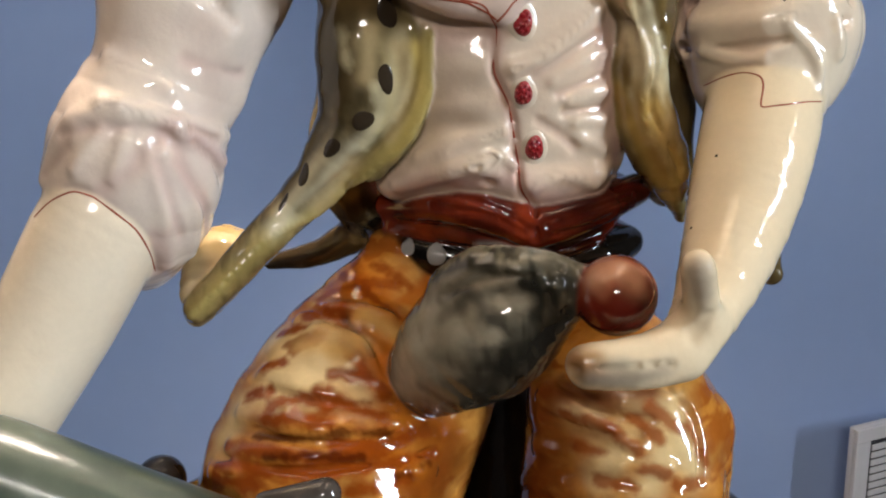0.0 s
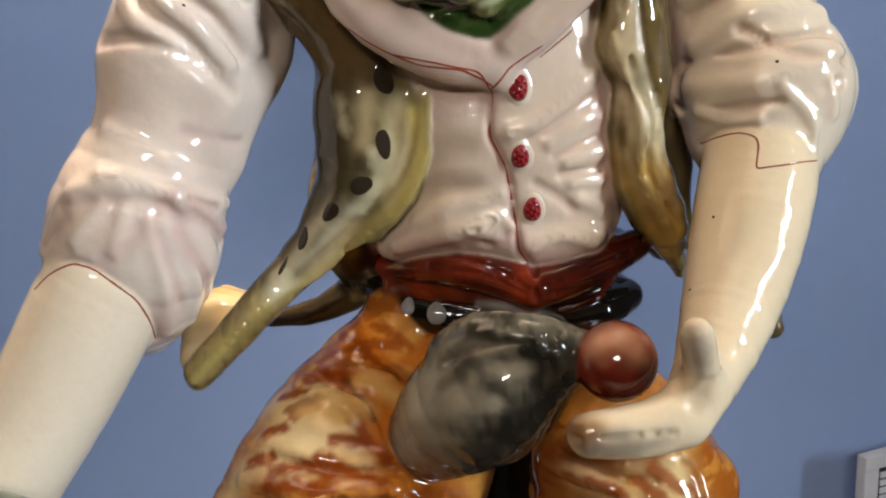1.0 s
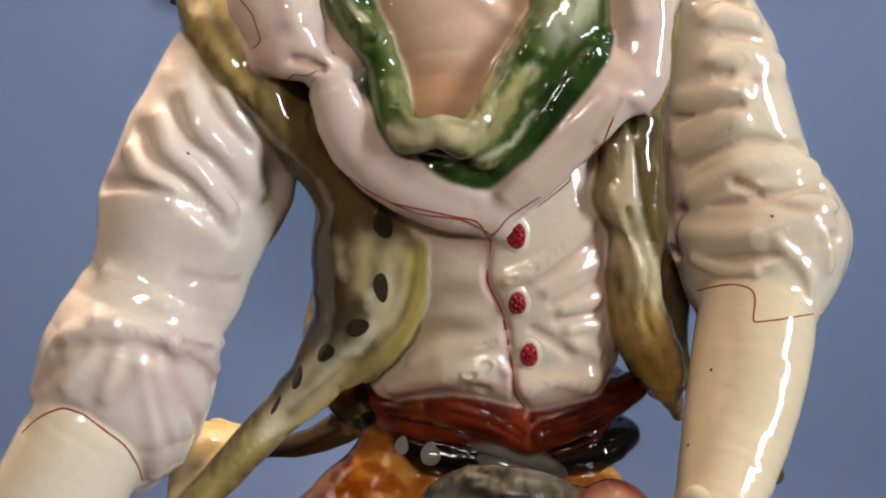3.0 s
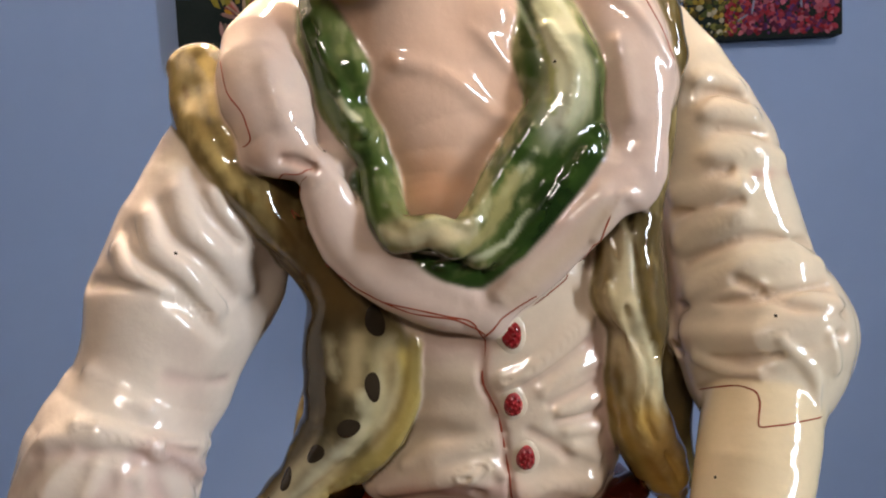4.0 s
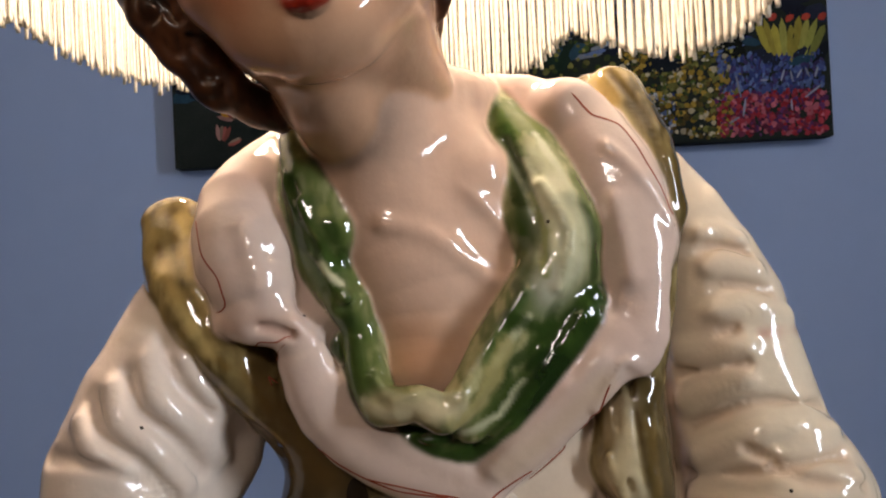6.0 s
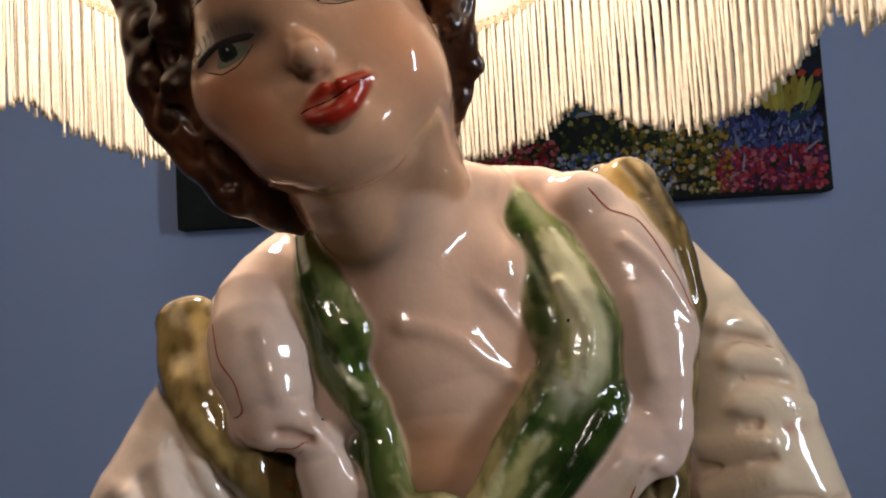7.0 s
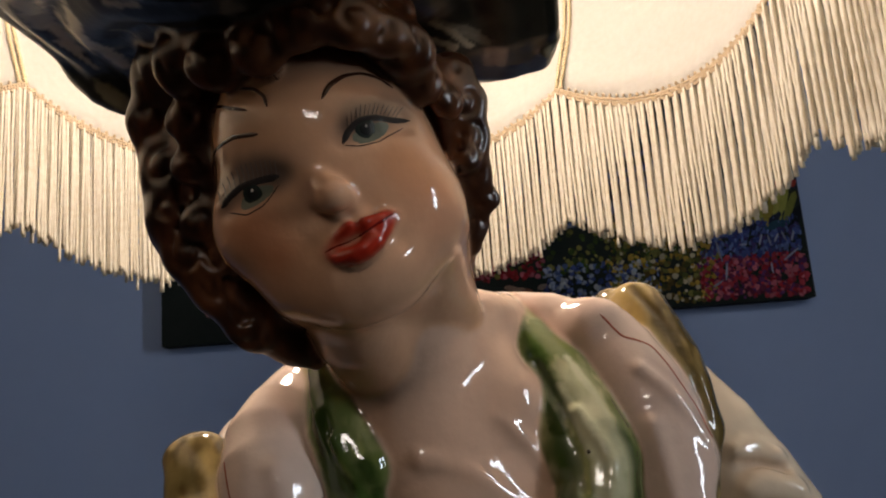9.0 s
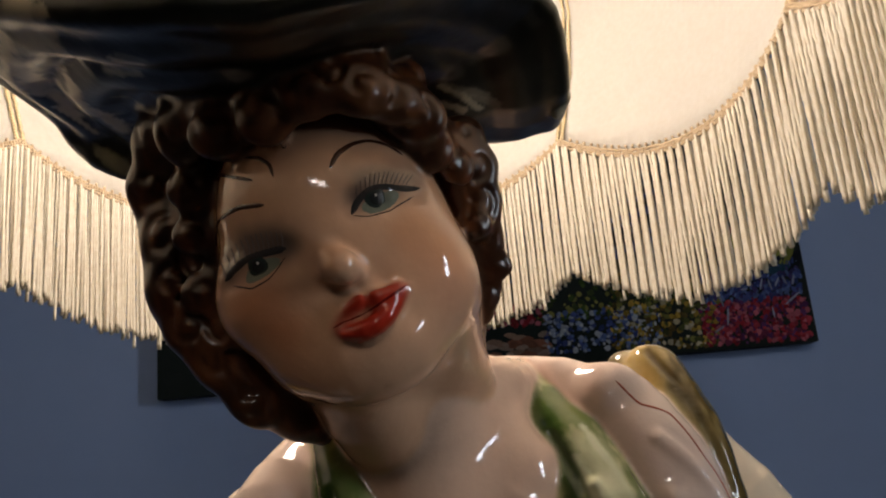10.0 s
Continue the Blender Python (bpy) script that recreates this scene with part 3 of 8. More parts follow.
chain("lapel", [(26, 20, 135.1, 10.8), (31.1, 20, 127.7, 12.3), (37.9, 14, 110.2, 12.7), (40.3, 10, 92.2, 11.1), (40.6, 8, 76.5, 9.7), (40, 6, 64.4, 6.5)], sy=0.7)
chain("lapel", [(44.5, 14, 96.9, 10.1), (37.4, 16, 117, 10.4), (26.5, 22, 131.8, 9.5), (12.7, 30, 142.2, 7.9), (-0.9, 40, 146.8, 6.4), (-13.8, 52, 149.5, 5.1)], sy=0.8)
chain("lapel", [(-72, 34, 98, 17), (-50, 36, 115, 14), (-22, 38, 124, 12), (12, 36, 124, 16), (42, 42, 104, 18)])
chain("lapel", [(-60.6, 12, 101.3, 8), (-56, 8, 88.4, 8.8), (-50.7, 4, 76.7, 7.3)])
chain("chest", [(-25, 38, 112, 20), (6, 34, 118, 15)])
chain("lapel", [(40.6, 8, 69.5, 7.6), (33.1, 5, 66.5, 9.6), (18.6, 3, 51.9, 9.2), (4.3, 2, 38.9, 8.2), (-5.6, 2, 29.9, 6.2)], sy=0.7)
chain("lapel", [(-72.8, -6, 78, 3.6), (-66.2, -9, 77, 4.2), (-57.1, -8, 76.2, 3.2)], sy=0.8)
group("scarf", 4)
chain("scarf", [(-62.9, 22, 129, 4.8), (-54.9, 8, 109.3, 7.7), (-46.8, 1, 92.7, 7.5), (-40.8, -3, 82.9, 5.7)])
chain("scarf", [(-40.7, -4, 82, 4), (-37.4, 0, 73.5, 5.8), (-36.3, -3, 65.1, 6), (-31.7, -8, 54.3, 5.9), (-21.6, -11, 55.2, 4.9), (-15.3, -11, 51.4, 5.2), (-8.5, -8, 57.3, 5.2), (-1.4, -3, 66.7, 6.7), (9.5, 0, 80.4, 7.7), (17.8, 3, 91.1, 9.5), (19, 8, 105.2, 10), (13.6, 18, 122.9, 8.6)])
chain("scarf", [(22.8, 10, 98.6, 9.7), (16.7, 15, 111.9, 8.3), (10.4, 22, 126.1, 7.2), (4.3, 30, 138.7, 6.1), (-1, 40, 145.9, 4.9), (-9.9, 50, 149.9, 3.5)])
chain("scarf", [(-56, 8, 129.3, 4.3), (-51.2, 0, 116.4, 6.9), (-45, -4, 102, 7.4)], sy=0.6)
chain("scarf", [(-1.2, 32, 145.1, 4), (3.6, 22, 134.6, 7.6), (9.6, 12, 119.8, 9.6), (13.6, 6, 103.1, 10.6)], sy=0.6)
chain("scarf", [(23.1, 6, 87.6, 7.6), (11.6, 1, 71, 7.8), (0.7, -2, 57.3, 7.4), (-8.1, -5, 48, 5.6)], sy=0.7)
group("scarf_under", 4)
chain("scarf_under", [(-45, 4, 70.4, 4.5), (-39.5, 3, 56.4, 6.2), (-31.4, 2, 45.7, 5.8), (-17.7, 0, 42.8, 5.8), (-7.7, 2, 39.5, 4.8), (2.2, 2, 49.3, 7.5), (12.2, 3, 62.4, 8.5), (23.3, 5, 75.6, 7.9), (27.4, 8, 82.3, 5.2)])
group("face", 7)
lump("face", (-45.1, -32, 177), (27, 27.5, 34), (12, -28, 0))
lump("face", (-35.9, -36, 152.8), (15, 19, 15), (12, -28, 0))
lump("face", (-25.7, -35, 163.6), (13, 17, 14), (0, -28, 0))
lump("face", (-59.9, -35, 162), (14, 17, 14), (0, -28, 0))
lump("face", (-47.5, -33, 151.5), (16, 17, 13), (0, -28, 0))
lump("face", (-41, -41, 144.5), (9, 9, 7.5), (0, -28, 0))
chain("face", [(-46.5, -22, 149, 12.5), (-41, -12, 140, 14.5), (-36, 4, 132, 15)])
chain("face", [(-28, -20, 152, 10.1), (-24.5, -6, 145.7, 10.4), (-24, 8, 140.7, 9.8)])
group("features", 4)
chain("features", [(-48.6, -53.4, 173.7, 2.2), (-45.6, -55.8, 167.8, 2.5), (-42.3, -58.4, 163.6, 3)])
chain("features", [(-46, -54.6, 162.6, 1.8), (-43.9, -56.4, 162.2, 2)])
chain("features", [(-39.4, -56, 162.5, 1.8), (-40.9, -57, 162.1, 2)])
chain("features", [(-68.9, -46.5, 165, 1.6), (-64.6, -49.5, 167.3, 1.6), (-60.1, -52, 168.2, 1.6), (-54.5, -54, 168.9, 1.6)])
chain("features", [(-39.6, -56, 175.2, 1.6), (-37.2, -55.3, 178.6, 1.6), (-33, -53, 180.8, 1.6), (-26.3, -46.3, 183, 1.6)])
lump("features", (-60.2, -48.9, 165.5), (6.4, 2.8, 4), (0, -25, -12))
lump("features", (-33.9, -51.9, 177.6), (6.4, 2.8, 4), (0, -25, 14))
chain("face", [(-21.5, -26, 160, 8), (-20, -12, 150, 8), (-17, 4, 143, 8)])
group("lips", 3)
chain("lips", [(-44.9, -51, 151.7, 0.5), (-41.6, -53.8, 154.1, 1.2), (-38.3, -55.4, 156.1, 1.5), (-36, -55.7, 156.2, 1.5), (-32.6, -55.2, 157.3, 1.3), (-29.6, -52.6, 158.7, 0.5)])
chain("lips", [(-44.7, -51, 151.1, 0.6), (-41.8, -54, 149.5, 1.6), (-37.9, -55.7, 149.6, 2.1), (-33.6, -55.6, 152.3, 1.9), (-29.9, -52.6, 157.9, 0.7)])
group("hair", 5, (0.7, 9))
lump("hair", (-53.2, -6, 186.8), (41, 35, 43), (0, -25, 0))
chain("hair", [(-85.4, -28, 210.3, 9.3), (-93.7, -20, 198.3, 5.8), (-92.4, -20, 182.2, 5.1), (-89.5, -18, 166.9, 6), (-81.2, -20, 154.8, 5.9), (-71.2, -18, 143.7, 5.9), (-62.7, -14, 136.5, 4.2), (-54.9, -10, 130.8, 2.3)])
chain("hair", [(-78.4, -40, 207.2, 7.9), (-64.3, -50, 205.6, 6.7), (-49.8, -55, 206.8, 6), (-38, -55, 205.8, 5.5), (-30.1, -51, 202.3, 5.6), (-23.4, -44, 195.7, 5.7)])
chain("hair", [(-20.5, -36, 198.3, 6), (-15.4, -28, 193.6, 5.6), (-12.5, -24, 184, 5.1), (-13.1, -20, 171.3, 5.1), (-12.5, -14, 160.3, 3), (-13.6, -8, 150.6, 2)])
curl((-89.9, -28, 207.7), 6.8, 20)
curl((-92.3, -24, 196.2), 7.1, 200)
curl((-89.4, -24, 182.4), 6.6, 80)
curl((-87.7, -24, 170.5), 6.8, 300)
curl((-82.8, -24, 159.5), 6.7, 150)
curl((-76.6, -22, 149.9), 6.7, 20)
curl((-69.7, -20, 140.2), 6.4, 230)
curl((-59.9, -14, 135.5), 4.4, 90)
curl((-80.2, -36, 191.7), 6.0, 120)
curl((-80.6, -34, 179.4), 4.8, 10)
curl((-78.9, -30, 166.2), 5.1, 200)
curl((-75.4, -26, 156.8), 4.9, 60)
curl((-79.7, -42, 200.9), 6.2, 40)
curl((-67.2, -54, 197), 7.8, 180)
curl((-56.5, -60, 197.2), 6.9, 250)
curl((-47.3, -63, 199.9), 6.2, 20)
curl((-41.2, -62, 204.4), 5.8, 140)
curl((-34.7, -62, 200.1), 6.0, 300)
curl((-28.9, -58, 199.8), 6.1, 60)
curl((-24, -52, 197.6), 6.8, 200)
curl((-21.1, -45, 191.3), 5.0, 320)
curl((-59, -58, 209.3), 6.0, 10)
curl((-49.9, -60, 209.6), 6.0, 160)
curl((-71.2, -50, 211), 6.3, 70)
curl((-35, -58, 211.3), 5.4, 220)
curl((-26.7, -50, 208.3), 5.5, 340)
curl((-13, -32, 200.8), 5.7, 20)
curl((-10.4, -30, 191.9), 6.0, 150)
curl((-10.3, -28, 183.3), 6.2, 260)
curl((-9.1, -25, 174.8), 4.8, 60)
curl((-6.3, -22, 168.3), 3.4, 180)
curl((-10.1, -20, 161.8), 3.4, 300)
curl((-15, -38, 189.4), 4.1, 90)
curl((-12.5, -32, 176.7), 3.6, 0)
curl((-12, -18, 156.8), 2.3, 90)
group("hat", 9, (0.8, 16))
chain("hat", [(-41.7, -16.2, 215, 9), (-41.7, -12.8, 214.8, 9), (-43.4, -10.2, 215.6, 9), (-45.8, -7.2, 217, 9), (-55, -2.8, 217.9, 9), (-64.8, -3.2, 217.4, 9), (-68.9, -6.2, 216, 9), (-70.3, -9.2, 216.5, 9), (-71.2, -12.2, 216.9, 9), (-72.1, -15.2, 217.1, 9), (-71.9, -20.2, 216.9, 9), (-67.6, -26.2, 215.8, 9), (-62.9, -28.2, 214.7, 9), (-58.1, -29.6, 214.1, 9), (-55.1, -29.2, 214, 9), (-52.1, -28, 214.8, 9), (-47.5, -25.2, 215.9, 9), (-43.4, -21.2, 216.5, 9), (-42.1, -18.8, 215.8, 9), (-41.7, -16.2, 215, 9)])
chain("hat", [(-25.9, -18.6, 215, 8), (-26, -11.5, 214.5, 8), (-29.6, -6, 216.7, 8), (-34.6, 0.3, 220.6, 8), (-54, 9.5, 223.3, 8), (-74.5, 8.7, 221.9, 8), (-83, 2.4, 217.9, 8), (-86.1, -3.9, 219.2, 8), (-87.8, -10.2, 220.3, 8), (-89.7, -16.5, 221, 8), (-89.3, -27, 220.3, 8), (-80.3, -39.6, 217.4, 8), (-70.5, -43.8, 214.3, 8), (-60.5, -46.8, 212.5, 8), (-54.2, -45.9, 212.3, 8), (-47.8, -43.4, 214.3, 8), (-38.2, -37.5, 217.6, 8), (-29.4, -29.1, 219.1, 8), (-26.8, -24.1, 217.4, 8), (-25.9, -18.6, 215, 8)])
chain("hat", [(-11.6, -20.8, 215.1, 7.5), (-11.8, -10.3, 214.1, 7.5), (-17.1, -2.2, 217.9, 7.5), (-24.5, 7.1, 224.6, 7.5), (-53, 20.7, 229.3, 7.5), (-83.2, 19.5, 226.8, 7.5), (-95.9, 10.2, 220.1, 7.5), (-100.4, 0.9, 222.2, 7.5), (-103, -8.4, 224.2, 7.5), (-105.8, -17.7, 225.3, 7.5), (-105.2, -33.2, 224.1, 7.5), (-91.9, -51.8, 219.1, 7.5), (-77.4, -58, 213.7, 7.5), (-62.6, -62.4, 210.6, 7.5), (-53.3, -61.1, 210.3, 7.5), (-43.9, -57.4, 213.9, 7.5), (-29.7, -48.7, 219.4, 7.5), (-16.8, -36.3, 222.1, 7.5), (-12.9, -28.9, 219.1, 7.5), (-11.6, -20.8, 215.1, 7.5)])
chain("hat", [(2.8, -23, 215.1, 6.5), (2.5, -9.1, 213.7, 6.5), (-4.5, 1.6, 219.3, 6.5), (-14.3, 13.9, 229.2, 6.5), (-52, 31.9, 236.2, 6.5), (-92, 30.3, 232.5, 6.5), (-108.7, 18, 222.5, 6.5), (-114.7, 5.7, 225.7, 6.5), (-118.2, -6.6, 228.6, 6.5), (-121.8, -18.9, 230.3, 6.5), (-121.1, -39.4, 228.5, 6.5), (-103.4, -64, 221.1, 6.5), (-84.2, -72.2, 213.1, 6.5), (-64.7, -78, 208.5, 6.5), (-52.5, -76.3, 208.1, 6.5), (-40, -71.4, 213.3, 6.5), (-21.2, -59.9, 221.6, 6.5), (-4.1, -43.5, 225.5, 6.5), (1, -33.7, 221.1, 6.5), (2.8, -23, 215.1, 6.5)])
chain("hat", [(13.5, -24.7, 215.1, 3.6), (13.2, -8.2, 213.4, 3.6), (4.9, 4.4, 220.5, 3.6), (-6.7, 19, 233, 3.6), (-51.3, 40.3, 241.8, 3.6), (-98.6, 38.4, 237.1, 3.6), (-118.4, 23.8, 224.5, 3.6), (-125.4, 9.3, 228.6, 3.6), (-129.5, -5.3, 232.2, 3.6), (-133.9, -19.8, 234.4, 3.6), (-133, -44.1, 232, 3.6), (-112.1, -73.2, 222.7, 3.6), (-89.4, -82.9, 212.6, 3.6), (-66.3, -89.7, 206.8, 3.6), (-51.8, -87.7, 206.3, 3.6), (-37.1, -81.9, 212.9, 3.6), (-14.9, -68.3, 223.3, 3.6), (5.3, -48.9, 228.3, 3.6), (11.4, -37.3, 222.7, 3.6), (13.5, -24.7, 215.1, 3.6)])
lump("hat", (-57, 0, 236), (40, 36, 30), (0, -10, 0))
chain("hat", [(-127.6, 10, 230.1, 2.4), (-119.7, 8, 220.3, 3.4), (-112.1, 6, 214.3, 2.7)])
group("hat_edge", 2)
chain("hat_edge", [(15.3, -20, 219.3, 1.5), (15.9, -20, 214.2, 1.7), (13.3, -20, 208.7, 1.2)])
group("rail", 6)
chain("rail", [(-182, -60, -80.9, 14.4), (-152.2, -60, -92.2, 15), (-122.3, -60, -106.2, 14.7), (-88.5, -60, -121.1, 14.2)])
group("knob", 3)
chain("knob", [(-124.8, -20, -119.6, 8.3)])
chain("knob", [(-59.4, -70, -95.6, 4.5), (-75.5, -70, -98, 3.3)])
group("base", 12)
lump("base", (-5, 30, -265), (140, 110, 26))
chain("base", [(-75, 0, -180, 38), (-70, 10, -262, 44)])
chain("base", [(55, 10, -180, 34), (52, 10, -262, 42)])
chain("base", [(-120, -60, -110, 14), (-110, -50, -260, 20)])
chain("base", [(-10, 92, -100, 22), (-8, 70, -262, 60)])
fold("shirt", [(-30, 8, 6), (-20, 5, 9), (-11, 3, 8)], 4, 1.0)
fold("shirt", [(-31, 9, -6), (-22, 6, -4), (-12, 4, -6)], 4, 0.9)
fold("shirt", [(-2.2, 2.1, 7.6), (7.8, 3.3, 11.4), (24.1, 10, 24.1)], 3, 2.6)
fold("shirt", [(-33.8, 9.6, -20.2), (-20.4, 5.5, -15.1), (-7.5, 4.7, -12.8)], 3, 2.6)
fold("shirt", [(-42.5, 14.7, -30), (-22.7, 4.4, -24.2), (-9.7, 4.1, -20.1)], 3, 2.6)
fold("shirt", [(-8.2, -0, 21.5), (-9.2, 2.3, 7), (-4.4, 3, -3.4), (-2.3, 5.2, -19.8), (-1.2, 5.8, -31.5), (1.9, 9.2, -37.5)], 1.3, -1.6)
fold("shirt", [(-13.4, 3.3, -22.5), (-7.8, 4.4, -19.3), (-3.4, 4.8, -23.4)], 1.8, 1.6)
fold("shirt", [(2.9, 6.3, -31.8), (11.5, 7.8, -27.8), (23.9, 10.8, -32.2)], 1.8, 1.6)
fold("sleeve_right", [(-105.2, -16.5, 7.5), (-123.3, -13.9, 18)], 2.4, 1.8)
fold("sleeve_right", [(-95.2, 0.8, -8.8), (-104, -19, -2.3), (-123.2, -22.8, 5.6)], 2.4, 1.8)
fold("sleeve_right", [(-96.7, -0.4, -16.7), (-100.6, -16, -7), (-105.3, -20.4, -2.9)], 2.4, 1.8)
fold("sleeve_right", [(-105.3, -20.4, -2.9), (-123.4, -24.9, -1.4), (-136.4, -22.6, -2.8)], 2.2, -0.72)
fold("sleeve_right", [(-105.3, -20.4, -2.9), (-116, -27.6, -13.7), (-124.9, -28.5, -19.8)], 2.2, -0.72)
fold("sleeve_right", [(-105.3, -20.7, -3.6), (-97.6, 5.3, -18.6)], 2.2, -0.72)
fold("sleeve_right", [(-105.3, -20.7, -3.6), (-103.1, -16.9, -21.4), (-101.9, -5.4, -33.1)], 2.2, -0.72)
fold("sleeve_right", [(-100.3, -12.8, 15.2), (-90.2, 4.4, 10.3)], 2.2, -0.72)
fold("sleeve_right", [(-134.6, -21.5, 1.1), (-141.8, -20.2, -7), (-146.9, -19, -17.3)], 2.2, 1.1)
fold("sleeve_right", [(-107.1, -22.9, -9.9), (-102.6, -13.4, -29.3), (-109.9, -3.3, -46.5)], 2.2, 1.1)
fold("sleeve_right", [(-111.1, -24.9, -7.7), (-109.6, -22.7, -26.9), (-115.2, -10.4, -48.1)], 2.2, 1.1)
fold("sleeve_right", [(-117, -26, -5.7), (-121.2, -28.3, -16.7)], 2.2, 1.1)
fold("sleeve_right", [(-123.5, -25.1, -2.2), (-132.8, -27, -13)], 2.2, 1.1)
fold("sleeve_right", [(-104.9, -21, -13.7), (-101.4, -9.1, -30.4), (-113.4, 11.2, -52.6)], 1.8, -0.59)
fold("sleeve_right", [(-109.4, -24.8, -12.8), (-107.8, -18, -33.4), (-120.5, 12.7, -56.9)], 1.8, -0.59)
fold("sleeve_right", [(-147.9, -25.6, -27.1), (-141.5, -26.3, -22.1), (-133.5, -27.8, -19.2), (-127.5, -28.7, -21), (-122, -27.9, -26.5), (-118, -25.2, -32), (-116.9, -21, -39.3), (-119.1, -12.6, -49.1)], 1.4, -1.3)
fold("sleeve_right", [(-110.7, -8.3, 59.6), (-106, -13.1, 50.2), (-97.5, -13.1, 43.4), (-90, -8.5, 32.7)], 2.2, -2.0)
fold("sleeve_right", [(-100.5, -8.4, 65.7), (-96.5, -11.7, 56), (-88.5, -8.1, 47.2), (-84.2, -0.1, 35.9)], 2.2, -2.0)
fold("sleeve_right", [(-92, -5.7, 73.3), (-87.8, -7.6, 63.4), (-80.8, -2.6, 52.8)], 2.2, -2.0)
fold("sleeve_right", [(-124.5, -5.7, 43.6), (-106.6, -14.6, 42.5), (-94.9, -12.5, 36), (-87, -3.6, 25)], 2.2, -2.0)
fold("sleeve_right", [(-79, -6.4, 64.6), (-74.3, -1.3, 55.8), (-71.2, 11.3, 45.8)], 2.2, -2.0)
fold("sleeve_right", [(-104.5, -9.2, 62.6), (-101.2, -12.5, 53.1), (-93.3, -11.1, 45.4), (-87, -4.7, 34.3)], 3.2, 2.4)
fold("sleeve_right", [(-95.8, -7.3, 69.5), (-91.3, -10.1, 58.9), (-84.9, -6, 50.1), (-81.2, 7.9, 38.9)], 3.2, 2.4)
fold("sleeve_right", [(-85, -5.2, 68.9), (-80.3, -3, 59.5), (-77.1, 14, 48.4)], 3.2, 2.4)
fold("sleeve_right", [(-113.8, -9.6, 53.4), (-109.3, -13.3, 47.2), (-100.4, -14.4, 40.6)], 3.2, 2.4)
fold("shirt", [(3.4, 2.3, 5.1), (15.5, 5.4, 11.2), (24.3, 10.1, 16.2)], 1.8, -1.1)
fold("shirt", [(9.7, 3.9, 3.2), (19.2, 7.3, 8.2), (26.8, 11.8, 10.3)], 2.2, 1.4)
fold("shirt", [(11.4, 4.5, -1.2), (26, 11, 3.6)], 1.5, -1.0)
fold("shirt", [(15.1, 5.9, -3.5), (26.9, 11.4, -1.3)], 2.0, 1.6)
fold("shirt", [(13.2, 6, -7.5), (27.3, 12.3, -6.6)], 1.5, -1.3)
fold("shirt", [(17, 7.7, -10.8), (26.9, 12.5, -11)], 2.0, 1.4)
fold("shirt", [(4.8, 4.6, -9.5), (12.2, 6.8, -14.7), (16.9, 8.9, -19.6)], 1.8, -1.2)
fold("shirt", [(18.8, 8.9, -15.9), (26.9, 13.9, -21.3)], 2.2, 1.0)
fold("shirt", [(-25.1, 4.2, 22.2), (-12.8, 2.1, 19.9)], 5.5, -2.2)
fold("shirt", [(-16.8, 1.9, -23.7), (-9.5, 3.9, -25.5)], 2.2, 1.2)
fold("shirt", [(1.4, 5.5, -29.4), (14.6, 7.4, -27.7), (26.4, 11.8, -29.5)], 3, 1.2)
fold("shirt", [(-12.4, 5.2, -28.6), (-11.1, 5.4, -29.1)], 1.5, -1.2)
fold("sleeve_right", [(-100.3, -17.5, -3.7), (-96, -8.2, -8.6)], 1.8, -2.0)
fold("sleeve_right", [(-104.1, -20.4, -1.1), (-98.2, -13.8, -4.7), (-94.6, -3.7, -8.1)], 2.6, 1.6)
fold("sleeve_right", [(-99.5, -16.4, -8.4), (-97.3, -9.1, -14.8), (-97.9, -1, -22.5)], 1.6, -1.4)
fold("sleeve_right", [(-131.5, -22.9, 0.8), (-117.1, -24.5, 2.9)], 4, 1.6)
fold("sleeve_right", [(-135.1, -24.8, -7), (-145, -20.9, -14.5)], 2.2, -0.8)
fold("sleeve_right", [(-117.2, -23.4, 5.2), (-109.7, -22.5, 2.1), (-102.8, -20.2, -3.8)], 2.6, 1.4)
fold("sleeve_left", [(51.7, 7, 93), (67, 25, 98.4), (76.5, 26.8, 95.3)], 3.4, 2.3)
fold("sleeve_left", [(53.7, 13.6, 84.7), (69.2, 21.5, 88), (80.7, 24, 85.7)], 3.4, 2.3)
fold("sleeve_left", [(53, 16.5, 72.4), (71.4, 18.5, 74.2), (89.8, 25.7, 71.5)], 3.4, 2.3)
fold("sleeve_left", [(56.7, 26.1, 61.2), (73.7, 15.8, 63.4)], 3.4, 2.3)
fold("sleeve_left", [(56.8, 25.5, 46.3), (72.9, 14.5, 53.7)], 3.4, 2.3)
fold("sleeve_left", [(59.3, 19.7, 30.3), (76.5, 11.2, 39.7), (97.7, 16.7, 38)], 3.4, 2.3)
fold("sleeve_left", [(57.3, 20.9, 17.4), (73.4, 4, 18.3), (101.1, 9.3, 24.8)], 3.4, 2.3)
fold("sleeve_left", [(51.7, 7.9, 88.8), (66.4, 23.3, 93.3), (77.7, 25.1, 91.1)], 1.8, -1.9)
fold("sleeve_left", [(52.7, 14.1, 78.6), (70.3, 19.8, 81.5), (83.7, 22.8, 79.1)], 1.8, -1.9)
fold("sleeve_left", [(52.2, 17.6, 67.1), (70.8, 17.4, 68.3)], 1.8, -1.9)
fold("sleeve_left", [(56.4, 26.3, 54.7), (73.2, 14.9, 58.6)], 1.8, -1.9)
fold("sleeve_left", [(58.5, 22.3, 39.2), (74.1, 13.3, 47.5), (97, 21, 43.9)], 1.8, -1.9)
fold("sleeve_left", [(57, 26.1, 23.9), (74.9, 7.4, 28.9), (98.9, 11.6, 31.5)], 1.8, -1.9)
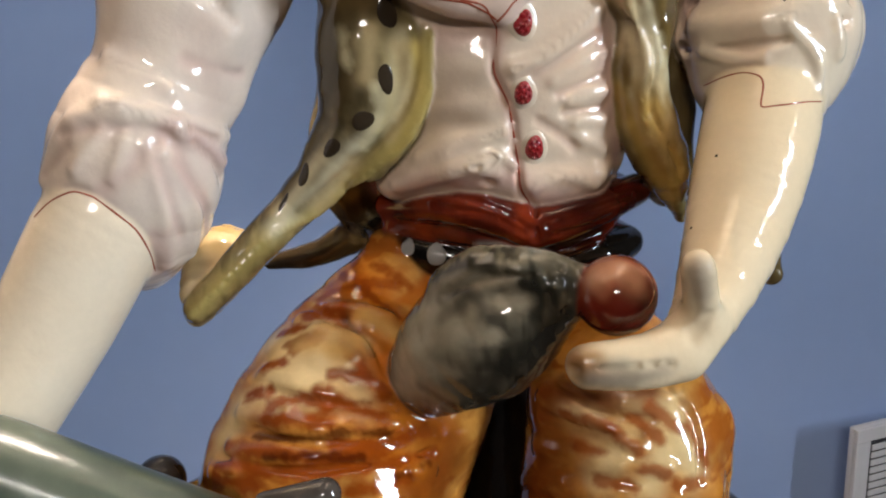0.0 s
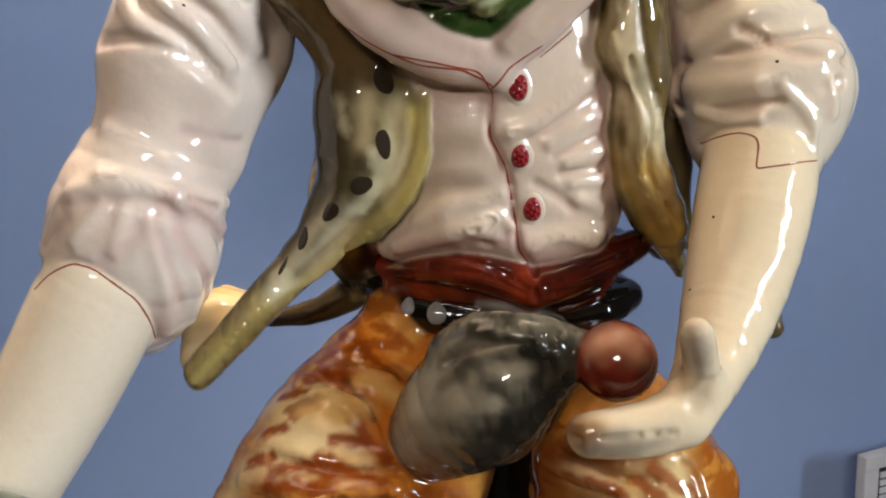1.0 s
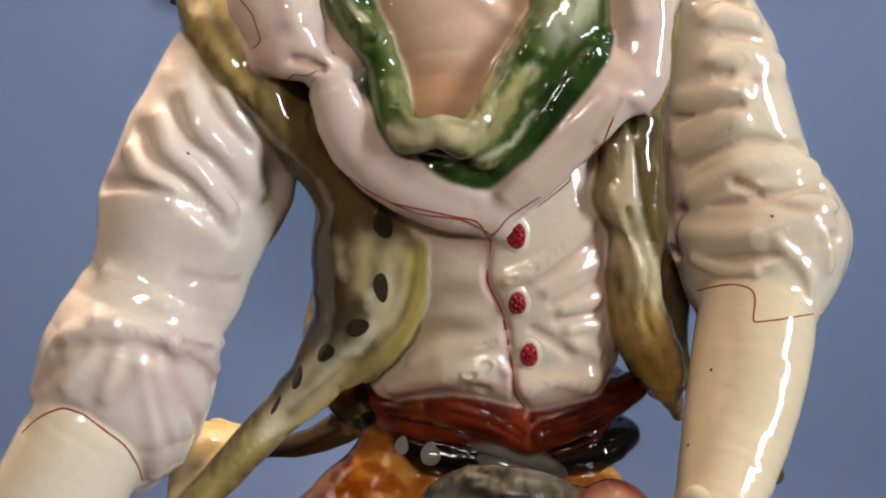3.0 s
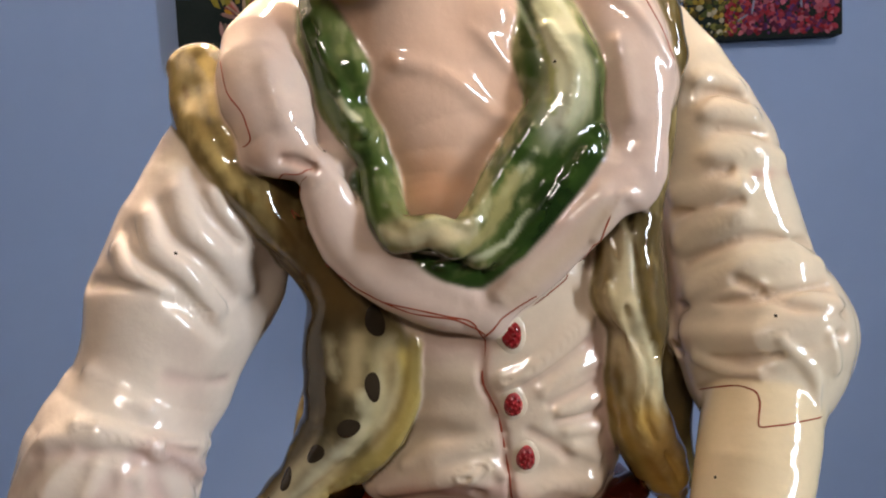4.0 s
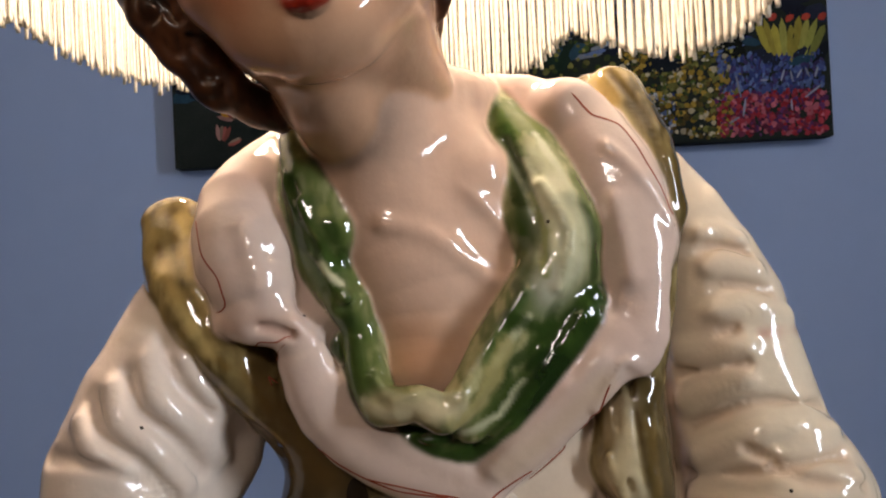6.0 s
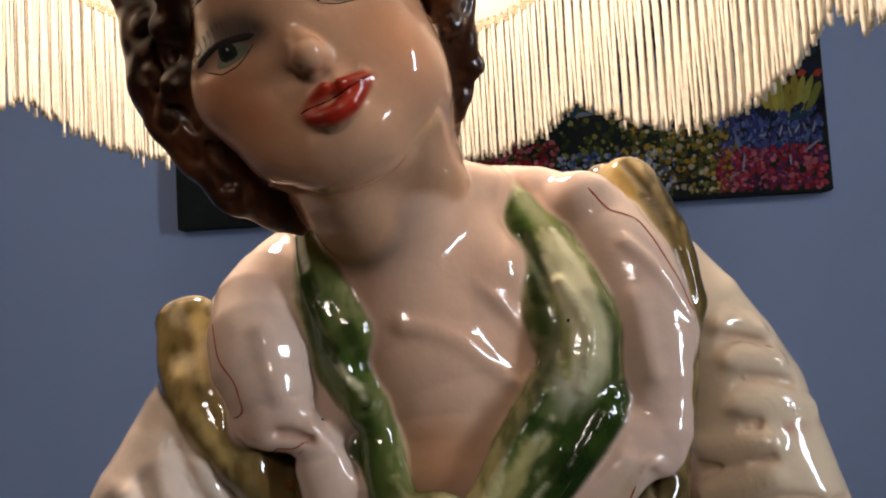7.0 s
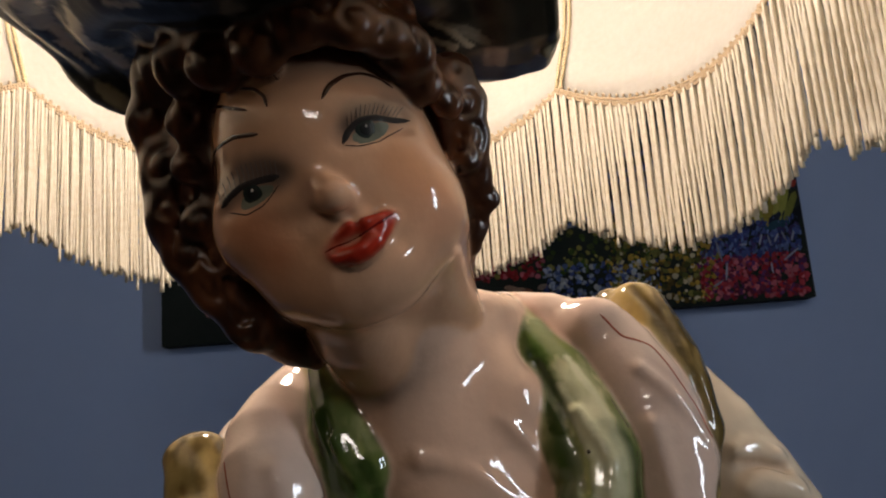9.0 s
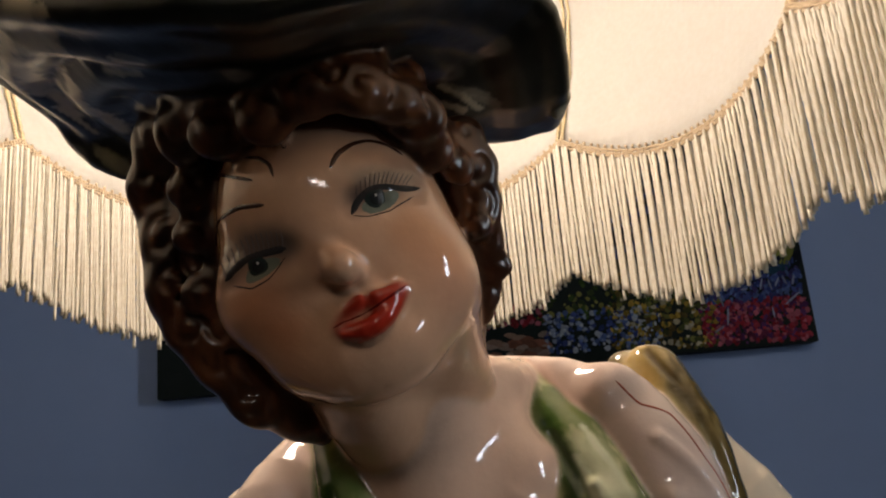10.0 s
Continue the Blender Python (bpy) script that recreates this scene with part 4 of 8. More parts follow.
fold("sleeve_left", [(55.6, 30.6, 9.8), (71.4, 4.2, 10.6), (101.5, 7.1, 16.5)], 1.8, -1.9)
fold("sleeve_left", [(71.1, 11.1, 34.6), (85.5, 4.2, 26.4), (103, 10, 22.8)], 1.8, -1.9)
fold("sleeve_left", [(61.2, 18.1, -1.9), (65.6, 8.5, 2.8), (71.1, 3.8, 4.3), (73.8, 1, 2.7), (71.6, -5.8, -6.1), (80.7, -5.5, -5.3), (92.4, 1.2, -7.1)], 1.3, -1.2)
fold("sleeve_left", [(59.3, 16.1, 9.2), (68.5, 6.4, 5.9), (74.2, 2.8, 6.5)], 2, 1.5)
fold("sleeve_left", [(80.9, 1.8, 16.8), (90.6, 2, 6.1), (91.7, 1.5, -4.1)], 2, 1.5)
fold("sleeve_left", [(97.1, 4.6, 17.2), (98.5, 4.7, 6.8)], 2, 1.5)
fold("vest", [(-27.2, 4.7, 23.8), (-29.4, 6.8, 3.7), (-37, 8, -13), (-51.2, 10.3, -24.4), (-70.2, 13.8, -38.4), (-84.8, 7.4, -43.6), (-100, 1.7, -56.6), (-113.8, -1.5, -68.7)], 1.6, 1.8)
fold("vest", [(-31.6, 6.3, 25.7), (-33.6, 5.2, 7.9), (-40.2, 6.2, -6.7), (-56.6, 9.3, -21.9), (-77, 9.8, -36.8)], 1.4, -1.2)
fold("vest", [(27.3, -1.3, 51.8), (30.6, 4.8, 31.2), (39.5, 7.3, 9.1), (38.7, 8.4, -9.4), (49, 14.2, -28.6), (58, 31.2, -50.3)], 1.8, 2.2)
fold("vest", [(33.3, 8.7, 51.7), (35.8, 5.3, 25.6), (42.4, 7.9, 8.9), (41.3, 8.1, -7.7), (53.2, 15.7, -29.2)], 1.2, -1.4)
fold("vest", [(37.8, 9.1, 54.9), (40.3, 5.4, 30.6), (45.4, 9.4, 12.2)], 1.2, -1.4)
fold("vest", [(-95.4, 4.8, 93.8), (-87.8, -0.3, 76), (-76.6, 0.5, 65.2), (-67.4, 3.5, 57.6)], 1.6, -1.5)
fold("vest", [(-92.4, 7.7, 102.6), (-82.7, 0.8, 80.9), (-71.9, 2.5, 66.6)], 1.6, -1.5)
fold("vest", [(44.1, 20.2, 137.2), (48.2, 11.4, 119.3)], 1.3, -1.4)
fold("vest", [(40.1, 28.2, 149.4), (49.2, 16.9, 129.6), (52.9, 12.3, 109.2)], 1.3, -1.4)
fold("lapel", [(-75.3, 4.4, 75.4), (-62.9, -11.2, 77.3), (-55.3, -8.9, 74.8)], 1.6, -1.8)
fold("lapel", [(-66.6, -9.8, 104.4), (-61.9, -12.8, 87.7)], 3, 1.5)
fold("lapel", [(-41.6, -5.5, 60.4), (-29.2, -4.8, 44.7), (-11.3, -2.3, 35.1)], 3, 1.5)
fold("lapel", [(35.6, 4.2, 107.2), (38.5, 1.9, 86.6)], 3, 1.5)
fold("lapel", [(28.5, -2.3, 63.5), (11.1, -3.3, 49.4), (-2.9, -3.3, 34.9)], 3, 1.5)
fold("lapel", [(26.4, -1, 50.1), (32.6, -1.8, 60.8), (37, -0.8, 62.2), (44, 10, 57.1)], 1.6, 1.6)
fold("lapel", [(2.7, 31.2, 150.8), (11.3, 20.1, 137.9), (20.7, 4.2, 117.7), (28.4, 2.3, 104.6)], 2, 1.2)
fold("lapel", [(34.7, 7.3, 123.3), (43, 5.9, 114.5), (51.6, 8.4, 101.3)], 2, 1.2)
fold("scarf", [(-52.2, -5.9, 110.6), (-44.8, -7.3, 90.4), (-39.9, -9.2, 83.5)], 1.6, 1.5)
fold("scarf", [(14.4, 0.8, 112.9), (21.5, -4.7, 98.6), (17.3, -6.5, 83.9)], 1.6, 1.5)
fold("scarf", [(7.4, -7.1, 82.7), (-4.9, -10.3, 65.4), (-10.1, -13.5, 57.8)], 1.6, 1.5)
fold("scarf", [(-32.7, -10.6, 61.9), (-27.8, -14.4, 57.1), (-18.1, -13.5, 58.2), (-10.2, -14.1, 56.2)], 1.6, 1.5)
fold("scarf", [(-41.8, -8.9, 80.3), (-37.6, -8.5, 82.6), (-36.9, -5.5, 86.8)], 1.2, -1.5)
fold("scarf", [(-54.8, -3.8, 116.1), (-47.7, -7.5, 97.1)], 1.2, -1.5)
fold("scarf", [(5.3, 8.8, 126.8), (12.4, -0.6, 107.8), (12.9, -5.4, 92.4)], 1.2, -1.5)
fold("scarf_under", [(-39.4, -8.6, 63.8), (-31.8, -10.3, 48.8), (-15.8, -5.4, 44.2), (-2.2, -8.1, 52.1), (11.8, -5.1, 67.8)], 1.4, 1.5)
fold("scarf_under", [(-2.5, -5.2, 45.2), (9.7, -5.7, 58), (23.9, -3, 75.4)], 1.4, 1.5)
fold("scarf_under", [(-37.6, -9.1, 65.4), (-29.7, -13.8, 51.5), (-17, -14.4, 47.8)], 1.2, -1.3)
fold("scarf_under", [(-4, -8.2, 48.9), (6.5, -6.3, 61.5)], 1.2, -1.3)
fold("chest", [(-29.2, -7.1, 103.5), (-16.3, -5.7, 99.7), (-5.2, -1, 90.4), (3, 0.7, 85)], 2.6, 1.2)
fold("chest", [(-7.4, -5.1, 113.2), (0.6, 1, 105.3), (5.4, 2.8, 98.5)], 2.6, 1)
fold("trousers", [(-70.4, -7.6, -72.2), (-55.1, -12, -75.1), (-40.1, -26.8, -86.7)], 3, 2.4)
fold("trousers", [(-86.7, -16, -84), (-68.4, -26.2, -85.9), (-46, -22.3, -90.5)], 3, 2.4)
fold("trousers", [(-93.4, -23.1, -94.3), (-67.6, -35.3, -94.8), (-44.4, -26.1, -98.5)], 3, 2.4)
fold("trousers", [(-96.9, -27.9, -103.6), (-67.8, -38.7, -102.5), (-34.4, -19.3, -106.5)], 3, 2.4)
fold("trousers", [(-102.7, -29.5, -110.5), (-61.3, -70, -91.4), (-34.7, -24.3, -116)], 3, 2.4)
fold("trousers", [(-77.4, 0.1, -70.9), (-63.4, -1, -67), (-46.5, -2.3, -71.2)], 3, 2.4)
fold("trousers", [(-83.3, -23.7, -86.5), (-64.5, -30, -89), (-44.4, -22.9, -94.3)], 1.7, -2)
fold("trousers", [(-88.7, -28.9, -97.4), (-67.7, -37.1, -98.6), (-41.1, -25.5, -102.5)], 1.7, -2)
fold("trousers", [(-101, -27.9, -107.5), (-67.6, -40.8, -105.4), (-34.6, -21.9, -111.2)], 1.7, -2)
fold("trousers", [(-63.1, -4.9, -69.6), (-51.4, -13.9, -78.4), (-42.3, -23.6, -90)], 1.7, -2)
fold("trousers", [(-75.9, 3.8, -68.2), (-62.9, -6.9, -70.8)], 1.7, -2)
fold("trousers", [(3.5, -6.6, -100), (16.8, -20.1, -101.9), (31.6, -27.2, -108.6)], 2.8, 2.2)
fold("trousers", [(10.7, -10.4, -94.3), (27.5, -20.6, -96.1), (46.2, -16.9, -96.6)], 2.8, 2.2)
fold("trousers", [(1.1, -8.7, -117.8), (19.4, -26.8, -114.4), (40.2, -29.1, -115.7)], 2.8, 2.2)
fold("trousers", [(-2.9, -6.4, -132.1), (17.2, -29.1, -123), (43.4, -31, -124.7)], 2.8, 2.2)
fold("trousers", [(3.1, -10.4, -105.4), (18.2, -22.3, -105.8), (31.9, -26, -106.3)], 1.6, -1.8)
fold("trousers", [(8.9, -10.3, -96.4), (23.7, -21.9, -100.2), (35.8, -23.9, -101.6)], 1.6, -1.8)
fold("trousers", [(42.5, -17, -94.4), (51.2, -19.2, -105.6), (51.6, -26.7, -121.6)], 1.6, -1.8)
fold("flask", [(-24.2, -30.8, -50.9), (-12.5, -35.8, -44.7), (1.5, -39.7, -47.4)], 1.6, 1.3)
fold("flask", [(-22.7, -33.7, -55.2), (-7.9, -38, -49.3), (6.1, -40.8, -50.6)], 1.6, 1.3)
fold("flask", [(5.5, -39.8, -47.5), (6.1, -40.9, -55.6)], 1.6, 1.3)
fold("flask", [(-26.1, -30.9, -54.3), (-14.3, -35.7, -48), (-1.6, -39.2, -46.6)], 1.2, -1.2)
fold("flask", [(6.5, -37.6, -44.9), (7.7, -40, -59.4)], 1.2, -1.2)
fold("flask", [(2.4, -39.1, -46), (3.7, -40.4, -59.1)], 1.2, -1.2)
fold("sash", [(-43.9, 18.7, -35.3), (-26, 11.3, -33.5), (-9.2, 5.7, -37.8), (1.8, 4.4, -45.7)], 1.1, -1.2)
fold("sash", [(-30, 11.8, -37.4), (-13, 5.3, -39.5), (-0.1, 4.7, -46.7)], 1.1, -1.2)
fold("sash", [(7.5, 5.5, -44.3), (21.1, 9.1, -40.9), (38.2, 20.3, -38.3)], 1.1, -1.2)
fold("sash", [(10.3, 6.3, -47.6), (29.4, 13.5, -44.3)], 1.1, -1.2)
fold("sash", [(3.2, 9.2, -38.2), (3.6, 4.9, -48.9)], 1.2, -2)
fold("face", [(-67.4, -49.8, 164.9), (-60.5, -53.8, 165.9), (-53.4, -56.7, 167.5)], 3, -1.6)
fold("face", [(-38.4, -58.6, 175.1), (-32.9, -56.1, 177.1), (-25.5, -49.7, 181.4)], 3, -1.6)
fold("face", [(-48.5, -57.5, 162), (-46, -54.7, 158.7)], 2.4, -0.45)
fold("face", [(-36.1, -57.1, 162.4), (-34, -54.5, 160.4)], 2.4, -0.45)
fold("face", [(-41.3, -52.3, 146.7), (-34.8, -54.2, 147.7), (-28.4, -52.9, 152.6)], 2.4, -0.45)
fold("face", [(-39, -55.2, 158.7), (-37.7, -57.1, 155.9)], 1.4, -0.6)
fold("lips", [(-37.9, -54.7, 157.5), (-36.9, -57.5, 155)], 1, -1.2)
fold("hair", [(-77.3, -51.7, 195.9), (-83.8, -39.6, 188.5), (-85.6, -28.5, 179.1), (-84.4, -24.1, 168.1)], 1.1, -1.3)
fold("hair", [(-73.2, -50.4, 193.3), (-80.5, -32.5, 189.4), (-79.6, -31.3, 177.7), (-78.9, -27.4, 166.8)], 1.1, -1.3)
fold("hair", [(-84.5, -41.2, 190.9), (-89.7, -32.5, 182.6), (-86.5, -32.6, 169)], 1.1, -1.3)
fold("hair", [(-79.8, -29.5, 160.5), (-72.3, -26.6, 150.3), (-59.3, -35.2, 138.1)], 1.1, -1.3)
fold("hair", [(-82.2, -31.2, 157.4), (-75, -27.5, 146.7), (-66.7, -21.7, 138.9)], 1.1, -1.3)
fold("hair", [(-56.5, -70.7, 193.3), (-48.6, -73.7, 193.7), (-41.6, -73.7, 194.4)], 1.1, -1.3)
fold("hair", [(-13.7, -36.2, 184.2), (-13, -31.9, 175.2), (-13.2, -40.8, 162.5)], 1.1, -1.3)
fold("hair", [(-16.4, -37, 185.6), (-15.8, -32.4, 176.8)], 1.1, -1.3)
fold("arm_left", [(34.1, -57.2, -67.7), (21.7, -59.5, -67), (7, -58.1, -67.3)], 0.9, -1.6)
fold("arm_left", [(44.4, -53.4, -55.9), (40.1, -53.5, -62.1)], 2, -1)
line([(-147.9, -25.6, -27.1), (-141.5, -26.3, -22.1), (-133.8, -27.2, -19.3), (-127.8, -28.1, -21.1), (-122.1, -27.8, -26.5), (-118.1, -25.1, -32), (-117.1, -20.7, -39.4), (-119.6, -11.5, -49.4)], 0.65, "red_line")
line([(61, 19.6, -2.1), (64.4, 9.6, 1.2), (69.6, 3.8, 2.9), (73.3, 0.3, 1.8), (73.4, -1.9, -0.7), (71, -6.5, -7.3), (80.3, -6.3, -6.5), (93.1, 2.1, -7.1)], 0.6, "red_line")
line([(-38.1, -4.7, 34.2), (-26.3, -5.2, 31.1), (-11.1, -3.4, 27.1), (-8.2, -0, 21.5), (-9.1, 3.3, 6.9), (-4.4, 4, -3.5), (-2.2, 6.2, -20), (-1.2, 6.9, -31.8), (2, 10.3, -37.8)], 0.65, "red_line")
line([(-8.2, -0, 21.5), (-2.5, -2.5, 27.4), (8.1, -1.4, 33.6)], 0.7, "red_line")
line([(-81.4, -4.1, 106.7), (-78.6, -9.6, 96.9), (-73.4, -11.9, 90), (-71.8, -11.4, 83.4), (-76.8, 3.5, 76.3), (-74.5, 4.6, 74.8), (-63.3, -9.7, 74.9), (-55.8, -7.7, 74.5)], 0.65, "red_line")
line([(-55.8, -7.8, 74.1), (-59.8, -6.3, 68), (-64.7, 3.7, 59.2)], 0.6, "red_line")
line([(-64.9, 4.3, 57.8), (-58.9, 11, 47.7), (-49.5, -4.4, 42.2), (-39.7, -4.8, 35.1), (-29.9, -4.3, 30.4), (-16.6, -4.2, 28.1), (-9.3, -2.1, 24), (-7.2, -0.8, 21.9)], 0.7, "red_line")
line([(7.4, 3.4, 30), (18.4, 7.4, 37.5), (24.8, 0.3, 46.7), (30.6, -2.7, 56.8)], 0.5, "red_line")
line([(26.1, 13.4, 140.3), (31.6, 11.2, 132.9), (39.6, 11.5, 129.8), (47, 8.3, 115.9), (53.5, 11.4, 102.7)], 0.7, "red_line")
spot((-41.5, 6.5, 26.5), (0.98, 0.10, 0.20), 3.36, 5.30, "spot")
spot((-43.1, 5, 6.2), (0.99, 0.06, 0.08), 2.69, 5.21, "spot")
spot((-51.4, 4.2, -6.7), (0.89, 0.16, 0.44), 4.18, 3.27, "spot")
spot((-62.7, 7.2, -15.3), (0.74, 0.21, 0.64), 4.08, 2.60, "spot")
spot((-73.3, 10, -24.3), (0.46, 0.26, 0.85), 4.54, 1.89, "spot")
spot((-81.1, 10.3, -33.4), (0.46, 0.26, 0.85), 3.83, 0.96, "spot")
spot((0.4, 1.9, 21.4), (1.00, 0.03, -0.05), 5.03, 6.08, "rim", 0.5)
button((0.4, 1.9, 21.4), 3.47, 4.51)
spot((0.1, 2.8, -0.1), (1.00, 0.03, -0.05), 4.81, 5.88, "rim", 0.5)
button((0.1, 2.8, -0.1), 3.21, 4.27)
spot((3.5, 5.6, -18.1), (1.00, 0.03, -0.05), 4.95, 6.23, "rim", 0.5)
button((3.5, 5.6, -18.1), 3.30, 4.58)
spot((-41.2, 24.2, -54.7), (1.00, 0.03, -0.05), 2.64, 3.46, "grey_spot", 0.5)
spot((-31, 20.8, -57.3), (1.00, 0.03, -0.05), 3.82, 4.43, "grey_spot", 0.5)
spot((57.9, -8.4, -20.9), (1.00, 0.03, -0.05), 0.52, 0.52, "spot", 0.2)
spot((48.3, -18.2, -40.8), (1.00, 0.03, -0.05), 0.51, 0.51, "spot", 0.2)
spot((15.7, -3.3, 102), (1.00, 0.04, -0.05), 0.58, 0.58, "spot", 0.2)
spot((-97.4, -10.7, 50.1), (1.00, 0.04, -0.05), 0.58, 0.58, "spot", 0.2)
spot((80, 3.1, 24.2), (1.00, 0.04, -0.05), 0.59, 0.59, "spot", 0.2)
spot((-52.5, -4.6, 79), (1.00, 0.04, -0.05), 0.58, 0.58, "spot", 0.2)
line([(-44.9, -53.1, 151.1), (-41.4, -54.2, 152.3), (-38.3, -54.6, 153.2), (-33.8, -57.3, 155.2), (-29.3, -54.5, 158.5)], 0.6, "lip_line")
line([(-74, -34.9, 176.5), (-73.2, -36.1, 179.6), (-69.4, -45.4, 179.6), (-63.6, -52.6, 179.4), (-57.6, -56.5, 178.2)], 1.2, "brow")
line([(-43.5, -58.1, 184.2), (-42, -56.7, 187.6), (-39.1, -54.7, 190.2), (-35.5, -52.3, 191.7), (-31.9, -50, 191.4), (-28.6, -48.5, 189.5)], 1.2, "brow")
line([(-74.7, -37.8, 192.3), (-71, -37.2, 192.7), (-63.8, -50.7, 186.5), (-59.6, -54.6, 184.2)], 0.9, "brow")
line([(-61.4, -50.9, 190.2), (-57.7, -54, 188.7), (-55.7, -55.8, 186.6), (-55.1, -56.8, 183.8)], 0.9, "brow")
line([(-53, -60, 189.7), (-52.5, -54.4, 191.8), (-51.8, -55.4, 190.3)], 0.4, "brow")
spot((-59.9, -53.3, 164.9), (0.9, -0.1, 0.42), 5.0, 2.0, "eye_white", 0.1)
spot((-60.7, -53.3, 165.6), (1.00, 0.02, 0.3), 2.7, 2.5, "iris", 0.18)
spot((-60.7, -53.3, 165.6), (1.00, 0.02, 0.3), 1.8, 1.8, "pupil", 0.26)
# glint of the eye: a highlight painted as a white dot
spot((-60.6, -53.6, 166.3), (1.00, 0.02, 0.0), 0.42, 0.42, "white", 0.34)
line([(-68.9, -48.6, 164.3), (-66.6, -50.8, 166.1), (-63, -53, 167.8), (-59.1, -54.6, 168.2), (-53.9, -56, 168.5)], 1.5, "lash")
line([(-67, -49.4, 162.9), (-62.3, -52.3, 161.2), (-58.4, -53.4, 162.7), (-54.3, -55, 166.9)], 0.35, "lash")
line([(-68.5, -49.1, 165), (-70.4, -45.4, 169.4)], 0.3, "lid")
line([(-67.1, -50.4, 166.1), (-68.7, -47.5, 170.5)], 0.3, "lid")
line([(-65.8, -51.3, 166.9), (-67.1, -49.2, 171.4)], 0.3, "lid")
line([(-64.6, -52.1, 167.5), (-65.7, -50.5, 172)], 0.3, "lid")
line([(-63.4, -52.8, 168.1), (-64.3, -51.7, 172.6)], 0.3, "lid")
line([(-62.2, -53.4, 168.3), (-62.9, -52.8, 172.8)], 0.3, "lid")
line([(-61.1, -53.9, 168.4), (-61.6, -53.7, 172.8)], 0.3, "lid")
line([(-60, -54.4, 168.6), (-60.4, -54.5, 172.8)], 0.3, "lid")
line([(-58.9, -54.7, 168.7), (-59.1, -55.2, 172.7)], 0.3, "lid")
line([(-57.8, -55.1, 168.7), (-57.9, -55.8, 172.6)], 0.3, "lid")
line([(-56.7, -55.5, 168.7), (-56.8, -56.3, 172.4)], 0.3, "lid")
line([(-55.7, -55.8, 168.8), (-55.6, -56.7, 172.2)], 0.3, "lid")
line([(-54.6, -56.1, 168.8), (-54.5, -57, 171.9)], 0.3, "lid")
spot((-32.9, -55.8, 177), (0.93, 0.05, 0.36), 5.2, 2.1, "eye_white", 0.1)
spot((-34.1, -56.4, 177.7), (1.00, 0.02, 0.3), 2.7, 2.5, "iris", 0.18)
spot((-34.1, -56.4, 177.7), (1.00, 0.02, 0.3), 1.8, 1.8, "pupil", 0.26)
# painted glint of the other eye
spot((-34.1, -56.5, 178.4), (1.00, 0.02, 0.0), 0.42, 0.42, "white", 0.34)
line([(-39.4, -57.9, 174.1), (-38, -57.8, 177.2), (-35.5, -57.2, 179.6), (-32.2, -55.7, 180.6), (-28.6, -53.2, 180.7), (-24.7, -47.7, 182.1)], 1.5, "lash")
line([(-39.1, -57.7, 173.9), (-35.6, -56.5, 173.7), (-31.4, -54.9, 175.1), (-26.4, -49.6, 179.5)], 0.35, "lash")
line([(-38, -57.8, 177.5), (-38.3, -57.7, 180.5)], 0.3, "lid")
line([(-37.1, -57.7, 178.4), (-37.3, -57.3, 181.4)], 0.3, "lid")
line([(-36.2, -57.4, 179.2), (-36.3, -56.8, 182.3)], 0.3, "lid")
line([(-35.4, -57.1, 180), (-35.3, -56.2, 183.2)], 0.3, "lid")
line([(-34.5, -56.8, 180.2), (-34.3, -55.6, 183.4)], 0.3, "lid")
line([(-33.7, -56.4, 180.5), (-33.3, -55.1, 183.7)], 0.3, "lid")
line([(-32.8, -55.9, 180.8), (-32.3, -54.4, 184)], 0.3, "lid")
line([(-32, -55.5, 181), (-31.4, -53.7, 184.3)], 0.3, "lid")
line([(-31.1, -55, 181), (-30.4, -52.9, 184.3)], 0.3, "lid")
line([(-30.3, -54.5, 181), (-29.4, -52.1, 184.4)], 0.3, "lid")
line([(-29.5, -53.8, 181), (-28.4, -51.1, 184.5)], 0.3, "lid")
line([(-28.6, -53, 181.1), (-27.4, -49.9, 184.7)], 0.3, "lid")
line([(-27.8, -51.8, 181.5), (-26.4, -48.7, 185)], 0.3, "lid")
wash("vest", [(-29.1, 5.6, 22.1), (-30.6, 5.5, 4), (-37.7, 6.7, -10.8), (-53, 9.5, -24.1), (-71.7, 11.6, -37.6), (-86.4, 5.6, -44.8), (-99.7, 0.7, -56.2), (-111.3, -2.3, -66.4)], 5, (0.40, 0.31, 0.10), 0.9)
wash("vest", [(-49.5, 6.3, 39.2), (-51.5, 4.5, 21.6), (-55.4, 3.8, 5.6)], 9, (0.17, 0.14, 0.08), 0.75)
wash("vest", [(-39.1, 6.1, 8.1), (-41.8, 6, -4.7), (-55.6, 6.3, -15.4), (-68.7, 9.7, -29.2), (-84.6, 7.2, -41.5)], 3.5, (0.62, 0.56, 0.38), 0.8)
wash("vest", [(-55.2, 6.9, 35.9), (-58.3, 5.6, 18.3), (-63, 8.1, -0.3)], 5, (0.05, 0.035, 0.02), 0.8)
wash("vest", [(38.4, 6.8, -7.3), (46.3, 10.4, -23.6), (54.6, 21.8, -41)], 7, (0.40, 0.31, 0.10), 0.9)
wash("vest", [(31.9, 10.3, -0.1), (31.8, 16.9, -16.6)], 5, (0.40, 0.31, 0.10), 0.7)
wash("vest", [(35.5, 6.5, 48.1), (36.5, 3.9, 30.9), (40.7, 8.2, 14.4), (40.1, 6.3, 0.1)], 3, (0.66, 0.60, 0.44), 0.5)
wash("vest", [(48.6, 11.1, 20.9), (57.2, 39.7, -6.3)], 5, (0.05, 0.035, 0.02), 0.6)
